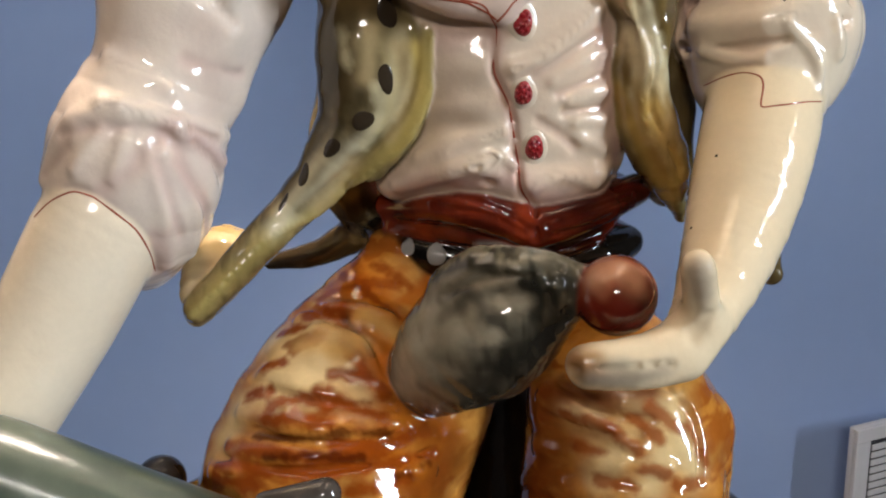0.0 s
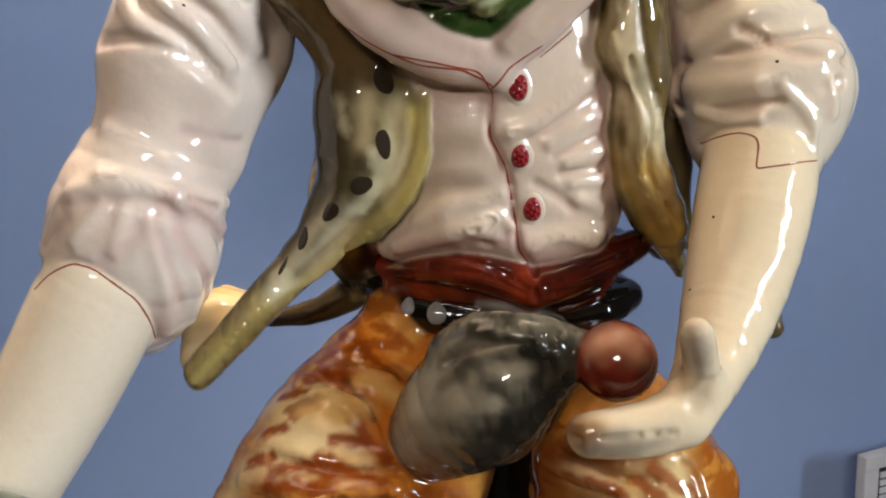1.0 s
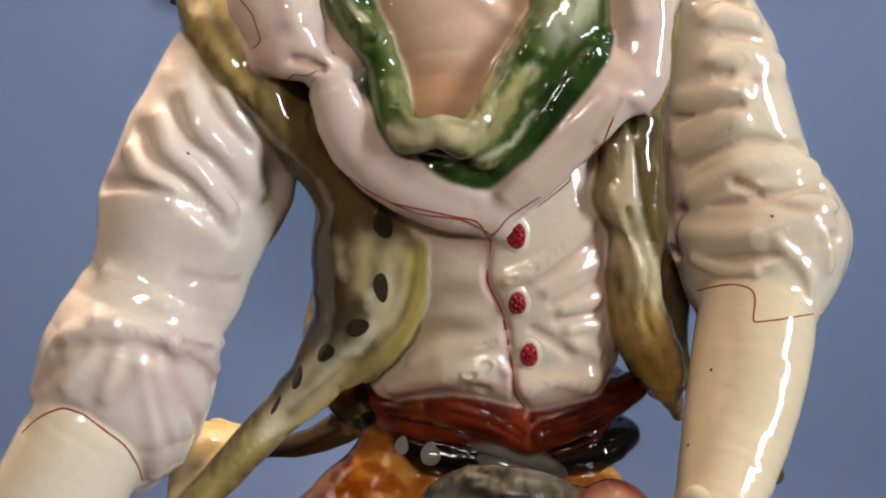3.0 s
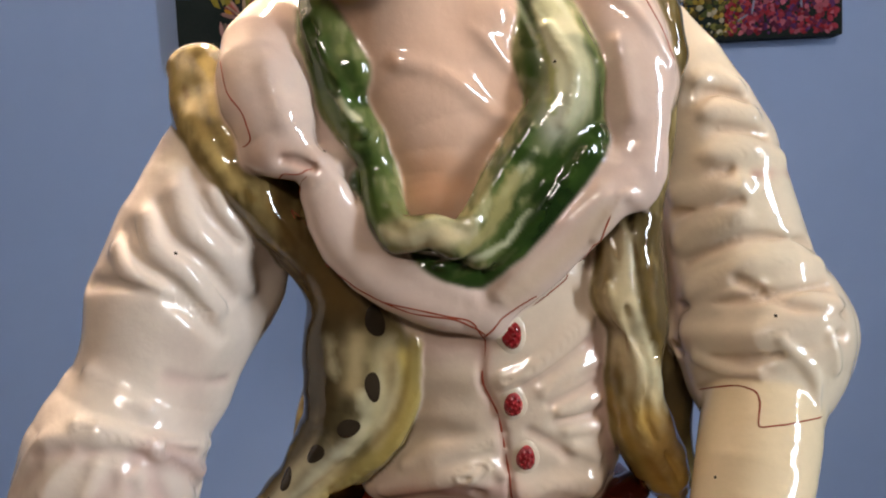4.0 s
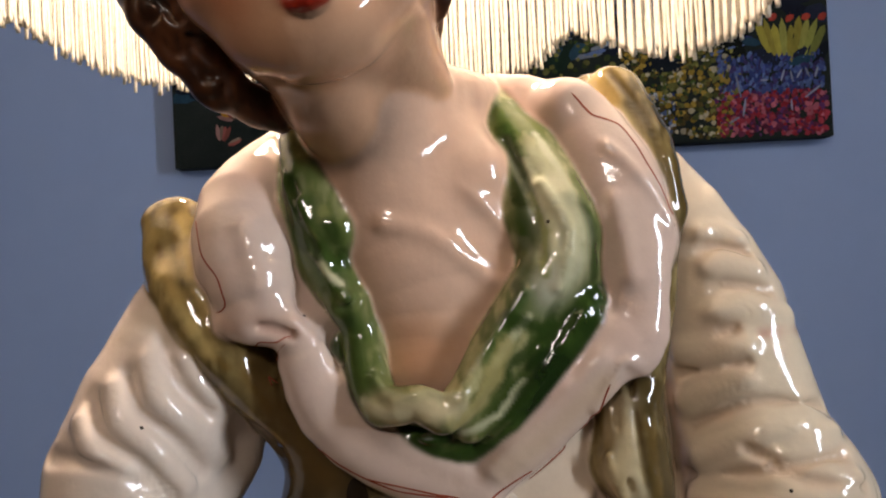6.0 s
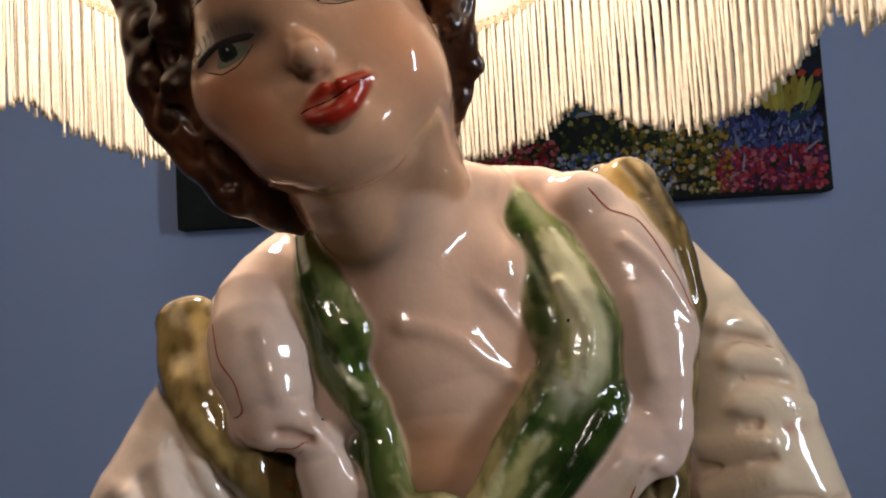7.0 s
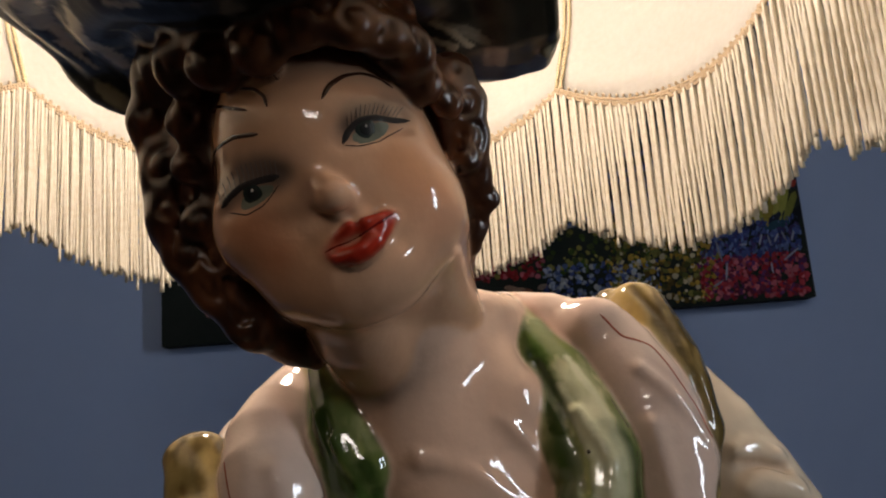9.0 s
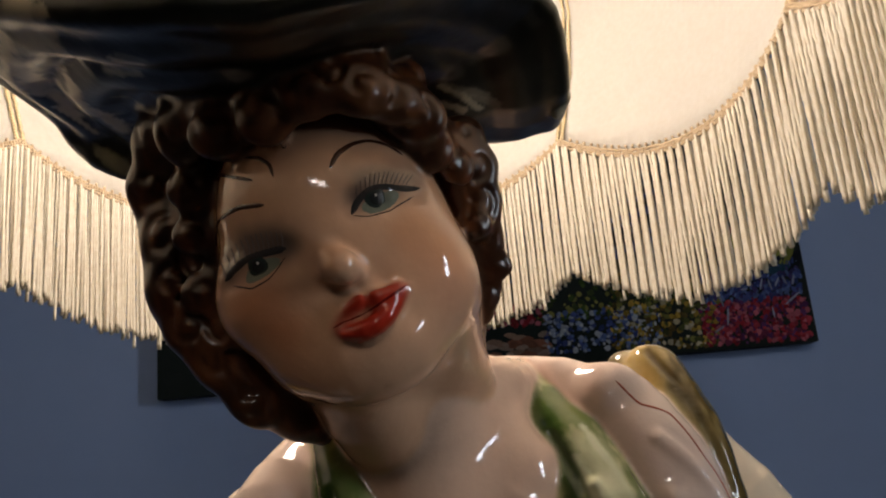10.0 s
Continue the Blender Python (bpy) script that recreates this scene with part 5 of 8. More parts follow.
wash("vest", [(-95.8, 6.9, 100.9), (-92.8, 4.6, 91.9), (-82.5, -1.5, 72.4), (-72.3, 2.6, 59.7)], 6, (0.40, 0.31, 0.10), 0.6)
wash("vest", [(28.9, 17.2, 144.9), (38.9, 14, 133.5), (47, 8.3, 115.9), (50.4, 7.4, 106.1)], 6, (0.40, 0.31, 0.10), 0.8)
wash("vest", [(-63, 37.4, -44.9), (-79.7, 51.3, -61.3), (-96.6, 53.9, -67.2)], 8, (0.05, 0.035, 0.02), 0.8)
wash("vest", [(48.9, 12.2, 29.8), (55.5, 32.6, 12.9), (58.3, 40, -6.4)], 6, (0.10, 0.07, 0.03), 0.8)
wash("vest", [(33.4, 9.3, -3.7), (42.3, 8.8, -19.2), (52.5, 16.9, -35.4)], 6, (0.42, 0.28, 0.06), 0.8)
wash("vest", [(-60.8, 8.8, 27.2), (-63.2, 8.6, 9), (-67, 11.6, -6.5)], 5, (0.10, 0.085, 0.06), 0.8)
# pink in folds and under edges: pigment, with the shade there painted in
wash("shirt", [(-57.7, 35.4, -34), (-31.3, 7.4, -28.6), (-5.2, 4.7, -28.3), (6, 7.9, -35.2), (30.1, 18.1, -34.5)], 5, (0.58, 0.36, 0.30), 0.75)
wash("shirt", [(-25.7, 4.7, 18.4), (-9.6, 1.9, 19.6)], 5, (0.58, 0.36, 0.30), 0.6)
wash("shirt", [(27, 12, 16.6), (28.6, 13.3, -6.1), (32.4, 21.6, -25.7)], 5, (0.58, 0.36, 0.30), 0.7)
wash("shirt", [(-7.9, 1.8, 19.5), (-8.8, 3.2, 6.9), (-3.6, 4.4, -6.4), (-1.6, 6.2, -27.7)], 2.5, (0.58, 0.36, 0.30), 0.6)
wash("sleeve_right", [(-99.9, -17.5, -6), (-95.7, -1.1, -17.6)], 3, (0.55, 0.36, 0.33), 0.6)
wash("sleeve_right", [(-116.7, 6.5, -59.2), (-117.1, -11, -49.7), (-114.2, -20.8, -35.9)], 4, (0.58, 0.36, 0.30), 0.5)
wash("sleeve_left", [(79.6, 17.4, 66.6), (94.2, 29.1, 66.1)], 2, (0.55, 0.28, 0.22), 0.7)
wash("sleeve_left", [(54.4, 33.8, 53.4), (56.1, 28.9, 31), (56, 23.9, 13.1)], 5, (0.58, 0.36, 0.30), 0.5)
wash("chest", [(-24, -2.5, 66.1), (-21.3, -2.7, 69.4)], 9, (0.62, 0.30, 0.14), 0.7)
# darker band: the head's shadow on the chest put into the skin colour
wash("chest", [(-37.7, -5.7, 101.6), (-36.2, -5.4, 85.1)], 4, (0.60, 0.38, 0.26), 0.5)
wash("face", [(-62.8, -50.8, 157.1), (-57.1, -48.6, 150.5)], 7, (0.68, 0.32, 0.17), 0.8)
wash("face", [(-22.4, -51.6, 166.9), (-19.3, -48.9, 158.1)], 7, (0.70, 0.34, 0.2), 0.6)
# grey painted lids, with the shade of the eye sockets put into the colour
wash("face", [(-66.1, -49.6, 167.6), (-60.6, -53, 168.4), (-54.2, -55.7, 169.4)], 5, (0.20, 0.14, 0.11), 0.85)
wash("face", [(-37.1, -57, 178.4), (-32.9, -54.9, 180.5), (-26.8, -49.1, 183.8)], 5, (0.24, 0.17, 0.13), 0.8)
wash("face", [(-66.3, -49.2, 163.7), (-59.5, -53.1, 162.8)], 3, (0.34, 0.22, 0.16), 0.6)
# darker nose wing: the shade under the nose painted on
wash("face", [(-48.2, -58.4, 163.6), (-47.2, -57.5, 161.9)], 3, (0.42, 0.24, 0.17), 0.6)
wash("scarf", [(-61.5, 10.4, 125.8), (-52.3, -6.1, 107.3), (-44.6, -8.4, 90.3)], 6, (0.05, 0.10, 0.018), 0.85)
wash("scarf", [(-40.5, -7.1, 77), (-39.3, -7.2, 68.7), (-37.7, -10.5, 60.5)], 5, (0.05, 0.10, 0.018), 0.8)
wash("scarf", [(-1.5, -10.3, 68.5), (7.4, -8.1, 82.7), (9.4, -0.3, 98), (9.8, 4.6, 117.2)], 4, (0.05, 0.10, 0.018), 0.85)
wash("scarf", [(27.3, 0.6, 103.8), (28.4, 1.6, 87.1)], 4, (0.05, 0.10, 0.018), 0.8)
wash("scarf", [(1.2, 16.1, 143.4), (6.2, 9.8, 128.8), (10.8, 3.5, 115.3), (9.6, -0.4, 99.9)], 3.5, (0.05, 0.10, 0.018), 0.85)
wash("scarf", [(17.1, -2.8, 107.2), (19.4, -6.6, 93.6), (16.4, -7.5, 83.9)], 6, (0.62, 0.60, 0.48), 0.8)
wash("scarf", [(-29.5, -14.7, 54), (-19.8, -16.2, 54.5), (-10.4, -14.8, 53.1)], 4, (0.60, 0.50, 0.30), 0.8)
# pink lapel tint that also carries a shadow edge in its colour
wash("lapel", [(5.5, 25.4, 146.1), (13.4, 12.6, 131.9), (20.7, 4.2, 117.7)], 4, (0.60, 0.36, 0.26), 0.7)
wash("flask", [(-37.5, -30.9, -77.3), (-29.7, -36.3, -64.5), (-21.2, -37.6, -59.1)], 11, (0.32, 0.265, 0.18), 0.8)
wash("flask", [(-29.2, -34.1, -85.5), (-17.2, -39.3, -81.6)], 6, (0.26, 0.215, 0.145), 0.7)
wash("flask", [(-16.1, -36.9, -52.7), (-5, -39.9, -55.5)], 4, (0.22, 0.18, 0.12), 0.6)
wash("flask", [(-17.3, -37.7, -84.2), (-8.8, -41.2, -72.1), (1.2, -39.9, -66.1), (7.8, -39.1, -59.7)], 9, (0.014, 0.013, 0.009), 0.85)
wash("flask", [(1.4, -40.9, -48.7), (7.7, -40.8, -49), (13.7, -43.2, -48.5)], 5, (0.02, 0.02, 0.014), 0.7)
wash("flask", [(-24.4, -31, -54.4), (-16, -34.8, -50), (-6.4, -39.4, -49.7)], 2.6, (0.012, 0.011, 0.008), 0.5)
wash("flask", [(-27.9, -34.6, -60), (-21, -35.6, -54.7)], 2.6, (0.012, 0.011, 0.008), 0.5)
wash("flask", [(-11, -36, -48.1), (-0.2, -40.6, -48.7)], 2.6, (0.012, 0.011, 0.008), 0.5)
wash("flask", [(-3.4, -40, -55.5), (1.2, -40.5, -62.4)], 2.6, (0.012, 0.011, 0.008), 0.5)
wash("flask", [(-14.8, -39.9, -58.5), (-8.5, -41.5, -63.3)], 2.6, (0.012, 0.011, 0.008), 0.5)
# inner legs: dark brown paint, deepened by the painted-in shade of the gap
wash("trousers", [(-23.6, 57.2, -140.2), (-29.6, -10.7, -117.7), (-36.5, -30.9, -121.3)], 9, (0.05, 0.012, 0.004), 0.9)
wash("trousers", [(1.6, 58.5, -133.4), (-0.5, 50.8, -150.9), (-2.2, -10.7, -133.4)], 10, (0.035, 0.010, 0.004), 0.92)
wash("arm_left", [(7.1, -57.6, -65.6), (12.8, -59.4, -64.3)], 4, (0.42, 0.22, 0.07), 0.8)
wash("arm_left", [(39.6, -58.4, -43.1), (41.5, -55.3, -51.9)], 3.5, (0.52, 0.42, 0.30), 0.7)
wash("arm_left", [(12.7, -60.3, -67.9), (20.3, -59.2, -67.9)], 3, (0.4, 0.36, 0.28), 0.7)
wash("lining", [(-113.8, 2.4, -62), (-106.2, 6.4, -53.5)], 5, (0.70, 0.56, 0.40), 0.6)
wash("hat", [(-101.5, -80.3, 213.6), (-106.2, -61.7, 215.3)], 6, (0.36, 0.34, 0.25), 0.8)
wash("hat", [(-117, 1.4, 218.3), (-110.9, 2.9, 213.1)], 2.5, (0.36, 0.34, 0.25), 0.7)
# mottled ball; its pale top is the lampshade's reflection painted on, darker below
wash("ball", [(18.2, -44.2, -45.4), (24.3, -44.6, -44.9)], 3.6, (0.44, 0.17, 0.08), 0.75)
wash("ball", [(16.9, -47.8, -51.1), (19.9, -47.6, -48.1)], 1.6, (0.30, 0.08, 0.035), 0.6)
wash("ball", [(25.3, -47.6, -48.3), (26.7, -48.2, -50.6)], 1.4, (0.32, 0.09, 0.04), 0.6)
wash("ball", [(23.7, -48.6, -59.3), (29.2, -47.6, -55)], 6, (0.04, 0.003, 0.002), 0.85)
wash("vest", [(-98.7, 10.1, 104.7), (-94, 4.9, 90.2), (-85.7, -2.6, 73.5)], 6, (0.42, 0.29, 0.10), 0.8)
wash("vest", [(36.5, 32, 150), (42.8, 17.5, 131.7), (49.6, 10, 114)], 5, (0.44, 0.31, 0.11), 0.8)
wash("vest", [(-92.4, 5.5, 96.4), (-88, 0.7, 84), (-81.5, -1.3, 71.6)], 2, (0.05, 0.035, 0.02), 0.7)
wash("vest", [(40.8, 27.6, 147.1), (49.1, 17, 127.8)], 1.6, (0.05, 0.035, 0.02), 0.6)
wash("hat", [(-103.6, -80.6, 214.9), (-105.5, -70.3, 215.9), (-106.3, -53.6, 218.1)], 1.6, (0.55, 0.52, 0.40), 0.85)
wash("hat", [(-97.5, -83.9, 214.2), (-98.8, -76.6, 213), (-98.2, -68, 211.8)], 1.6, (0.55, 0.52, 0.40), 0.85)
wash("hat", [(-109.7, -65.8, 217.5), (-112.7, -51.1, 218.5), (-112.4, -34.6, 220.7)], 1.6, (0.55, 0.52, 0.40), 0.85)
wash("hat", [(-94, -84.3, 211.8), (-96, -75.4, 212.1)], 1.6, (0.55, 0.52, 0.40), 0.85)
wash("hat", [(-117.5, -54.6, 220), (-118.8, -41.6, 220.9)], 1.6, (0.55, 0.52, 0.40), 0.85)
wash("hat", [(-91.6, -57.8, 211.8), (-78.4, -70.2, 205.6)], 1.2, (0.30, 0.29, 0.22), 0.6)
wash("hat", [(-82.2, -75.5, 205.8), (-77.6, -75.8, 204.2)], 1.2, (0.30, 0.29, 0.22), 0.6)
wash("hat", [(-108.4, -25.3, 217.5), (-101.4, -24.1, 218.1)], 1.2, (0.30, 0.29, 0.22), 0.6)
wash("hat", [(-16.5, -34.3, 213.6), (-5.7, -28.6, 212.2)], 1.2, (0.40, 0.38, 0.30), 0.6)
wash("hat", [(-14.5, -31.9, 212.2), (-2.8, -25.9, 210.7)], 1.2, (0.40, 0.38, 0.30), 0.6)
# tan streaks on the curls, with their highlights put into the colour
wash("hair", [(-54.3, -70.6, 193.2), (-48.5, -72, 188.4)], 5, (0.27, 0.115, 0.05), 0.7)
wash("hair", [(-43.5, -73, 194.8), (-38.8, -73.5, 195.4)], 4, (0.27, 0.115, 0.05), 0.7)
wash("hair", [(-64.1, -63.4, 196), (-59.4, -62.7, 198.4)], 4, (0.27, 0.115, 0.05), 0.7)
wash("hair", [(-33.2, -71.7, 197), (-29.4, -56.6, 201.2)], 4, (0.27, 0.115, 0.05), 0.7)
wash("hair", [(-88.4, -38.1, 204.8), (-84.7, -41.1, 194.6)], 3, (0.27, 0.115, 0.05), 0.7)
wash("hair", [(-21.4, -62.8, 189.8), (-19.3, -51.8, 187.4)], 3, (0.27, 0.115, 0.05), 0.7)
wash("hair", [(-59.4, -63.2, 195), (-54.2, -70.7, 194.4), (-50.4, -72.8, 191.8), (-50.1, -71.9, 189.1), (-53.2, -70.9, 188.6)], 1.5, (0.02, 0.008, 0.005), 0.8)
wash("hair", [(-45.6, -73.5, 196), (-39.9, -73.3, 196.8), (-36.7, -73.2, 194.1)], 1.5, (0.02, 0.008, 0.005), 0.8)
wash("hair", [(-25.6, -64.7, 195.8), (-21.3, -62.8, 191), (-19.8, -51.5, 188.9)], 1.5, (0.02, 0.008, 0.005), 0.8)
wash("hair", [(-77.6, -50.8, 198.5), (-83.3, -41.2, 194.4), (-84.6, -33, 187.3)], 1.5, (0.02, 0.008, 0.005), 0.8)
wash("hair", [(-86.1, -40.9, 191.9), (-87.4, -33, 184.6), (-86.5, -27.3, 178.9)], 1.5, (0.02, 0.008, 0.005), 0.8)
wash("hair", [(-66.6, -62.8, 197.8), (-73.9, -50.4, 195.6), (-79.9, -32.3, 192.9)], 1.5, (0.02, 0.008, 0.005), 0.8)
wash("hair", [(-11, -34.9, 190.2), (-7.2, -30.6, 184)], 1.5, (0.02, 0.008, 0.005), 0.8)
wash("hair", [(-13.2, -35.7, 181.4), (-9.7, -30.9, 173.9)], 1.5, (0.02, 0.008, 0.005), 0.8)
wash("vest", [(-62.8, 12.4, 28), (-63.5, 9, 10.5), (-71.7, 34.4, -6.5)], 2.2, (0.07, 0.05, 0.02), 0.75)
wash("vest", [(-58.9, 6.3, 20.9), (-59.7, 5.6, 5.2)], 2.2, (0.07, 0.05, 0.02), 0.75)
wash("vest", [(-54.8, 5.6, 25.8), (-53.8, 3.1, 12.1), (-56.9, 4.3, -2)], 2.2, (0.07, 0.05, 0.02), 0.75)
wash("vest", [(-47.9, 4.2, 20.4), (-47.5, 3.5, 13.5)], 2.2, (0.07, 0.05, 0.02), 0.75)
wash("vest", [(-64.6, 8.2, -9.4), (-72.6, 11.1, -18.8), (-82.2, 15.8, -29)], 2.2, (0.07, 0.05, 0.02), 0.75)
wash("vest", [(-39.3, 6.6, 19.9), (-39, 5.9, 9.5), (-42.5, 5.5, -2.8)], 2.6, (0.62, 0.52, 0.32), 0.75)
wash("vest", [(-49.3, 5.5, 27.2), (-49.8, 3.8, 18.8)], 2.6, (0.62, 0.52, 0.32), 0.75)
wash("vest", [(-59.5, 5.6, -9.3), (-68.5, 8.6, -20.5), (-81.5, 9.2, -35.5)], 2.6, (0.62, 0.52, 0.32), 0.75)
wash("vest", [(31.8, 8.5, 23.2), (32.8, 8.9, 5.8), (34.2, 10.3, -8.8)], 2.2, (0.10, 0.065, 0.02), 0.7)
wash("vest", [(36.1, 7.1, 0.4), (41, 7.6, -14.2), (47.9, 12.7, -28.4)], 2.2, (0.10, 0.065, 0.02), 0.7)
wash("vest", [(31.1, 14.7, 16.2), (30.9, 13, -5.2)], 2.2, (0.10, 0.065, 0.02), 0.7)
wash("vest", [(33.9, 10.5, 16.2), (36.9, 6.9, 7.4), (35.4, 7.8, -3.2), (41.3, 8.7, -18.1)], 2.2, (0.68, 0.58, 0.36), 0.8)
wash("scarf", [(4.5, -1.5, 118.1), (8.3, 1.2, 108.3)], 1.8, (0.03, 0.055, 0.010), 0.75)
wash("scarf", [(-45.3, -3.7, 120.5), (-39, -5.6, 110)], 1.8, (0.03, 0.055, 0.010), 0.75)
wash("scarf", [(0.1, 1.2, 95.3), (7.4, -8.1, 82.7)], 1.8, (0.03, 0.055, 0.010), 0.75)
wash("scarf", [(19, -5.1, 82.2), (11.9, -5.2, 71.1)], 1.8, (0.03, 0.055, 0.010), 0.75)
wash("scarf", [(-39.8, -9.6, 85.1), (-39.3, -6.6, 70.3)], 1.8, (0.03, 0.055, 0.010), 0.75)
# dark brown vest paint, with the shade beside the sleeve put into it
wash("vest", [(-64.4, 10.1, 10.4), (-64.3, 10.1, 10.4)], 9, (0.075, 0.05, 0.02), 0.8)
wash("vest", [(-59.1, 9.5, 39), (-57.6, 5.8, 21.8), (-58, 4.4, -6.1)], 8, (0.075, 0.05, 0.02), 0.8)
# the shaded left side of the brow put into the skin colour
wash("face", [(-61.4, -54.1, 174.5), (-50, -58.9, 178.5)], 7, (0.56, 0.33, 0.2), 0.5)
wash("scarf", [(24.6, -0.5, 82.1), (11.7, -5.8, 66.1), (-0.6, -7.5, 52)], 4, (0.03, 0.06, 0.010), 0.85)
wash("arm_left", [(40.3, -58.6, -41.5), (40.1, -57.5, -46.4)], 4, (0.45, 0.38, 0.28), 0.6)
wash("arm_left", [(8.5, -58.2, -67.9), (14.2, -60.2, -69.3), (23.2, -59.4, -70)], 3, (0.36, 0.27, 0.15), 0.7)
wash("vest", [(31.6, 9.1, 48.4), (31.2, 3.5, 29.5), (35.3, 8.4, 11)], 3.5, (0.30, 0.18, 0.04), 0.75)
wash("vest", [(43.6, 9, 16), (45.3, 9.4, -0.7), (51.7, 13.7, -20.8)], 3.5, (0.30, 0.18, 0.04), 0.75)
wash("vest", [(36.6, 6.8, 0.2), (40.3, 7.9, -15.1), (46.8, 12.8, -28.1)], 3.5, (0.30, 0.18, 0.04), 0.75)
wash("vest", [(-38.3, 6.7, 20.7), (-38.5, 6.1, 4.3), (-46, 6.3, -10.2)], 4, (0.56, 0.46, 0.22), 0.6)
# further tan on the upper curls, highlights painted in
wash("hair", [(-63.7, -64.4, 203.3), (-54.2, -69.3, 203.9)], 4, (0.22, 0.09, 0.038), 0.6)
wash("hair", [(-44.1, -65.2, 206.4), (-34.8, -60.4, 209.4)], 4, (0.22, 0.09, 0.038), 0.6)
wash("hair", [(-29.1, -50, 211.4), (-23, -33.4, 213.1)], 4, (0.22, 0.09, 0.038), 0.6)
wash("hair", [(-84.8, -36.4, 202.2), (-83.6, -40.3, 190.5)], 4, (0.22, 0.09, 0.038), 0.6)
wash("vest", [(-52.1, -6.8, 48.1), (-48.1, 5.9, 33.8), (-47.1, 4.5, 21.4)], 8, (0.10, 0.072, 0.03), 0.7)
wash("vest", [(-79.7, 1.4, 75.6), (-70.5, 3, 61.3), (-62.6, 10.6, 44.4), (-55.3, 6.4, 32.2)], 7, (0.17, 0.10, 0.035), 0.75)
wash("scarf", [(-55.7, -3, 117.9), (-48.9, -8.1, 102), (-43, -8.6, 88.6)], 5, (0.05, 0.09, 0.018), 0.7)
wash("scarf", [(-41, -4.9, 73.7), (-36.8, -10.5, 62.1), (-31.2, -14.2, 54)], 3.2, (0.07, 0.11, 0.025), 0.6)
wash("lapel", [(-42, -8.1, 47.4), (-29.3, -6.2, 39.9), (-13.1, -4.1, 32.1)], 5, (0.62, 0.44, 0.33), 0.5)
wash("lapel", [(28.1, -2.8, 56.9), (14.2, -3.2, 44.2), (0.4, -4.3, 34.9)], 5, (0.62, 0.46, 0.30), 0.6)
wash("lapel", [(-71.6, -9.3, 77.7), (-62.8, -11.2, 78.9), (-56.2, -7.8, 76.1)], 4, (0.45, 0.27, 0.18), 0.6)
wash("sleeve_right", [(-93.3, -10.2, 22.9), (-95.7, -5.2, 2.6)], 8, (0.55, 0.40, 0.32), 0.5)
# tints along the creases: pooled pigment, with the creases' shade put into the colour
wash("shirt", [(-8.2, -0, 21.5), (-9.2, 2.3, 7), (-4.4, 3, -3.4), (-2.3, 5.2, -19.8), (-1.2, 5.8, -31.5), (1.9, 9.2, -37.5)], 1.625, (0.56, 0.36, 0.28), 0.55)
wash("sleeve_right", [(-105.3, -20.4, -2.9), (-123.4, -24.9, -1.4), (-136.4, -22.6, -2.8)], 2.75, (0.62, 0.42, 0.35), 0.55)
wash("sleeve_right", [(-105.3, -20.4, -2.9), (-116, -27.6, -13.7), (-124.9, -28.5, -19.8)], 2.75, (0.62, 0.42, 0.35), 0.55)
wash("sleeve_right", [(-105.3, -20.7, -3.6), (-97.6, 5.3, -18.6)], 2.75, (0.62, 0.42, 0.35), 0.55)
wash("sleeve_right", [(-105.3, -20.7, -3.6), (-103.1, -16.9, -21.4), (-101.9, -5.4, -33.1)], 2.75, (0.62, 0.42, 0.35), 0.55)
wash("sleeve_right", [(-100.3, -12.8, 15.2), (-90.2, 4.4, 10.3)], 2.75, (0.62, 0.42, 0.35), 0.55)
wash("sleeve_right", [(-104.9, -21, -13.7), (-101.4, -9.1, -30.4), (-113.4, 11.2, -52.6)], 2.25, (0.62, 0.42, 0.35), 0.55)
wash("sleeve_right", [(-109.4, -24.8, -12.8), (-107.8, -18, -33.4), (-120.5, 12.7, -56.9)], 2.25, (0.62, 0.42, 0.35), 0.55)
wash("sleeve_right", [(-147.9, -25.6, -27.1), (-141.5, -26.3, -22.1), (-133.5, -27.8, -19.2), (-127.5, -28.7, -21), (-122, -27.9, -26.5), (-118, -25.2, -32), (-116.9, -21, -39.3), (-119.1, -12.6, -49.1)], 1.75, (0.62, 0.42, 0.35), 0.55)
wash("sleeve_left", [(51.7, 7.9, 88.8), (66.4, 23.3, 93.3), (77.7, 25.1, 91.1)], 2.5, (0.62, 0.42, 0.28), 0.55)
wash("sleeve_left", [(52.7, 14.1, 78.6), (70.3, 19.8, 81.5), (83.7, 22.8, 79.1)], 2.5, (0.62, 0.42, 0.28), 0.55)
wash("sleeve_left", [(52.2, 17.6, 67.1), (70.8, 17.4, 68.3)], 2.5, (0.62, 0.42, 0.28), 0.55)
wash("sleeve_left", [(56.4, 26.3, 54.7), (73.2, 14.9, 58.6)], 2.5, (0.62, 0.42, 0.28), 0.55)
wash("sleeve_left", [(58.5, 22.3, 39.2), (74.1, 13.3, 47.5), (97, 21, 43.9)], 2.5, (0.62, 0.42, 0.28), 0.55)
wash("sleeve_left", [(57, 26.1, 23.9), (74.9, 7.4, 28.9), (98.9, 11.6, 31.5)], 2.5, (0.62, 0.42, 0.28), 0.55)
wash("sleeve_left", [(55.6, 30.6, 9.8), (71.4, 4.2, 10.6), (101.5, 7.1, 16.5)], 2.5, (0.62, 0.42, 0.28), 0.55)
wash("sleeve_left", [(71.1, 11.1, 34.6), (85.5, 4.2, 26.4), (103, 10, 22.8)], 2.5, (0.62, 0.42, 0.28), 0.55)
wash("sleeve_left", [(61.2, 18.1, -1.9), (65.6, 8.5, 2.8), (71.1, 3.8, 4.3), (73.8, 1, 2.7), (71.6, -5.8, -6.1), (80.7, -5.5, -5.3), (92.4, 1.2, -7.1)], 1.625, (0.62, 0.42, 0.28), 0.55)
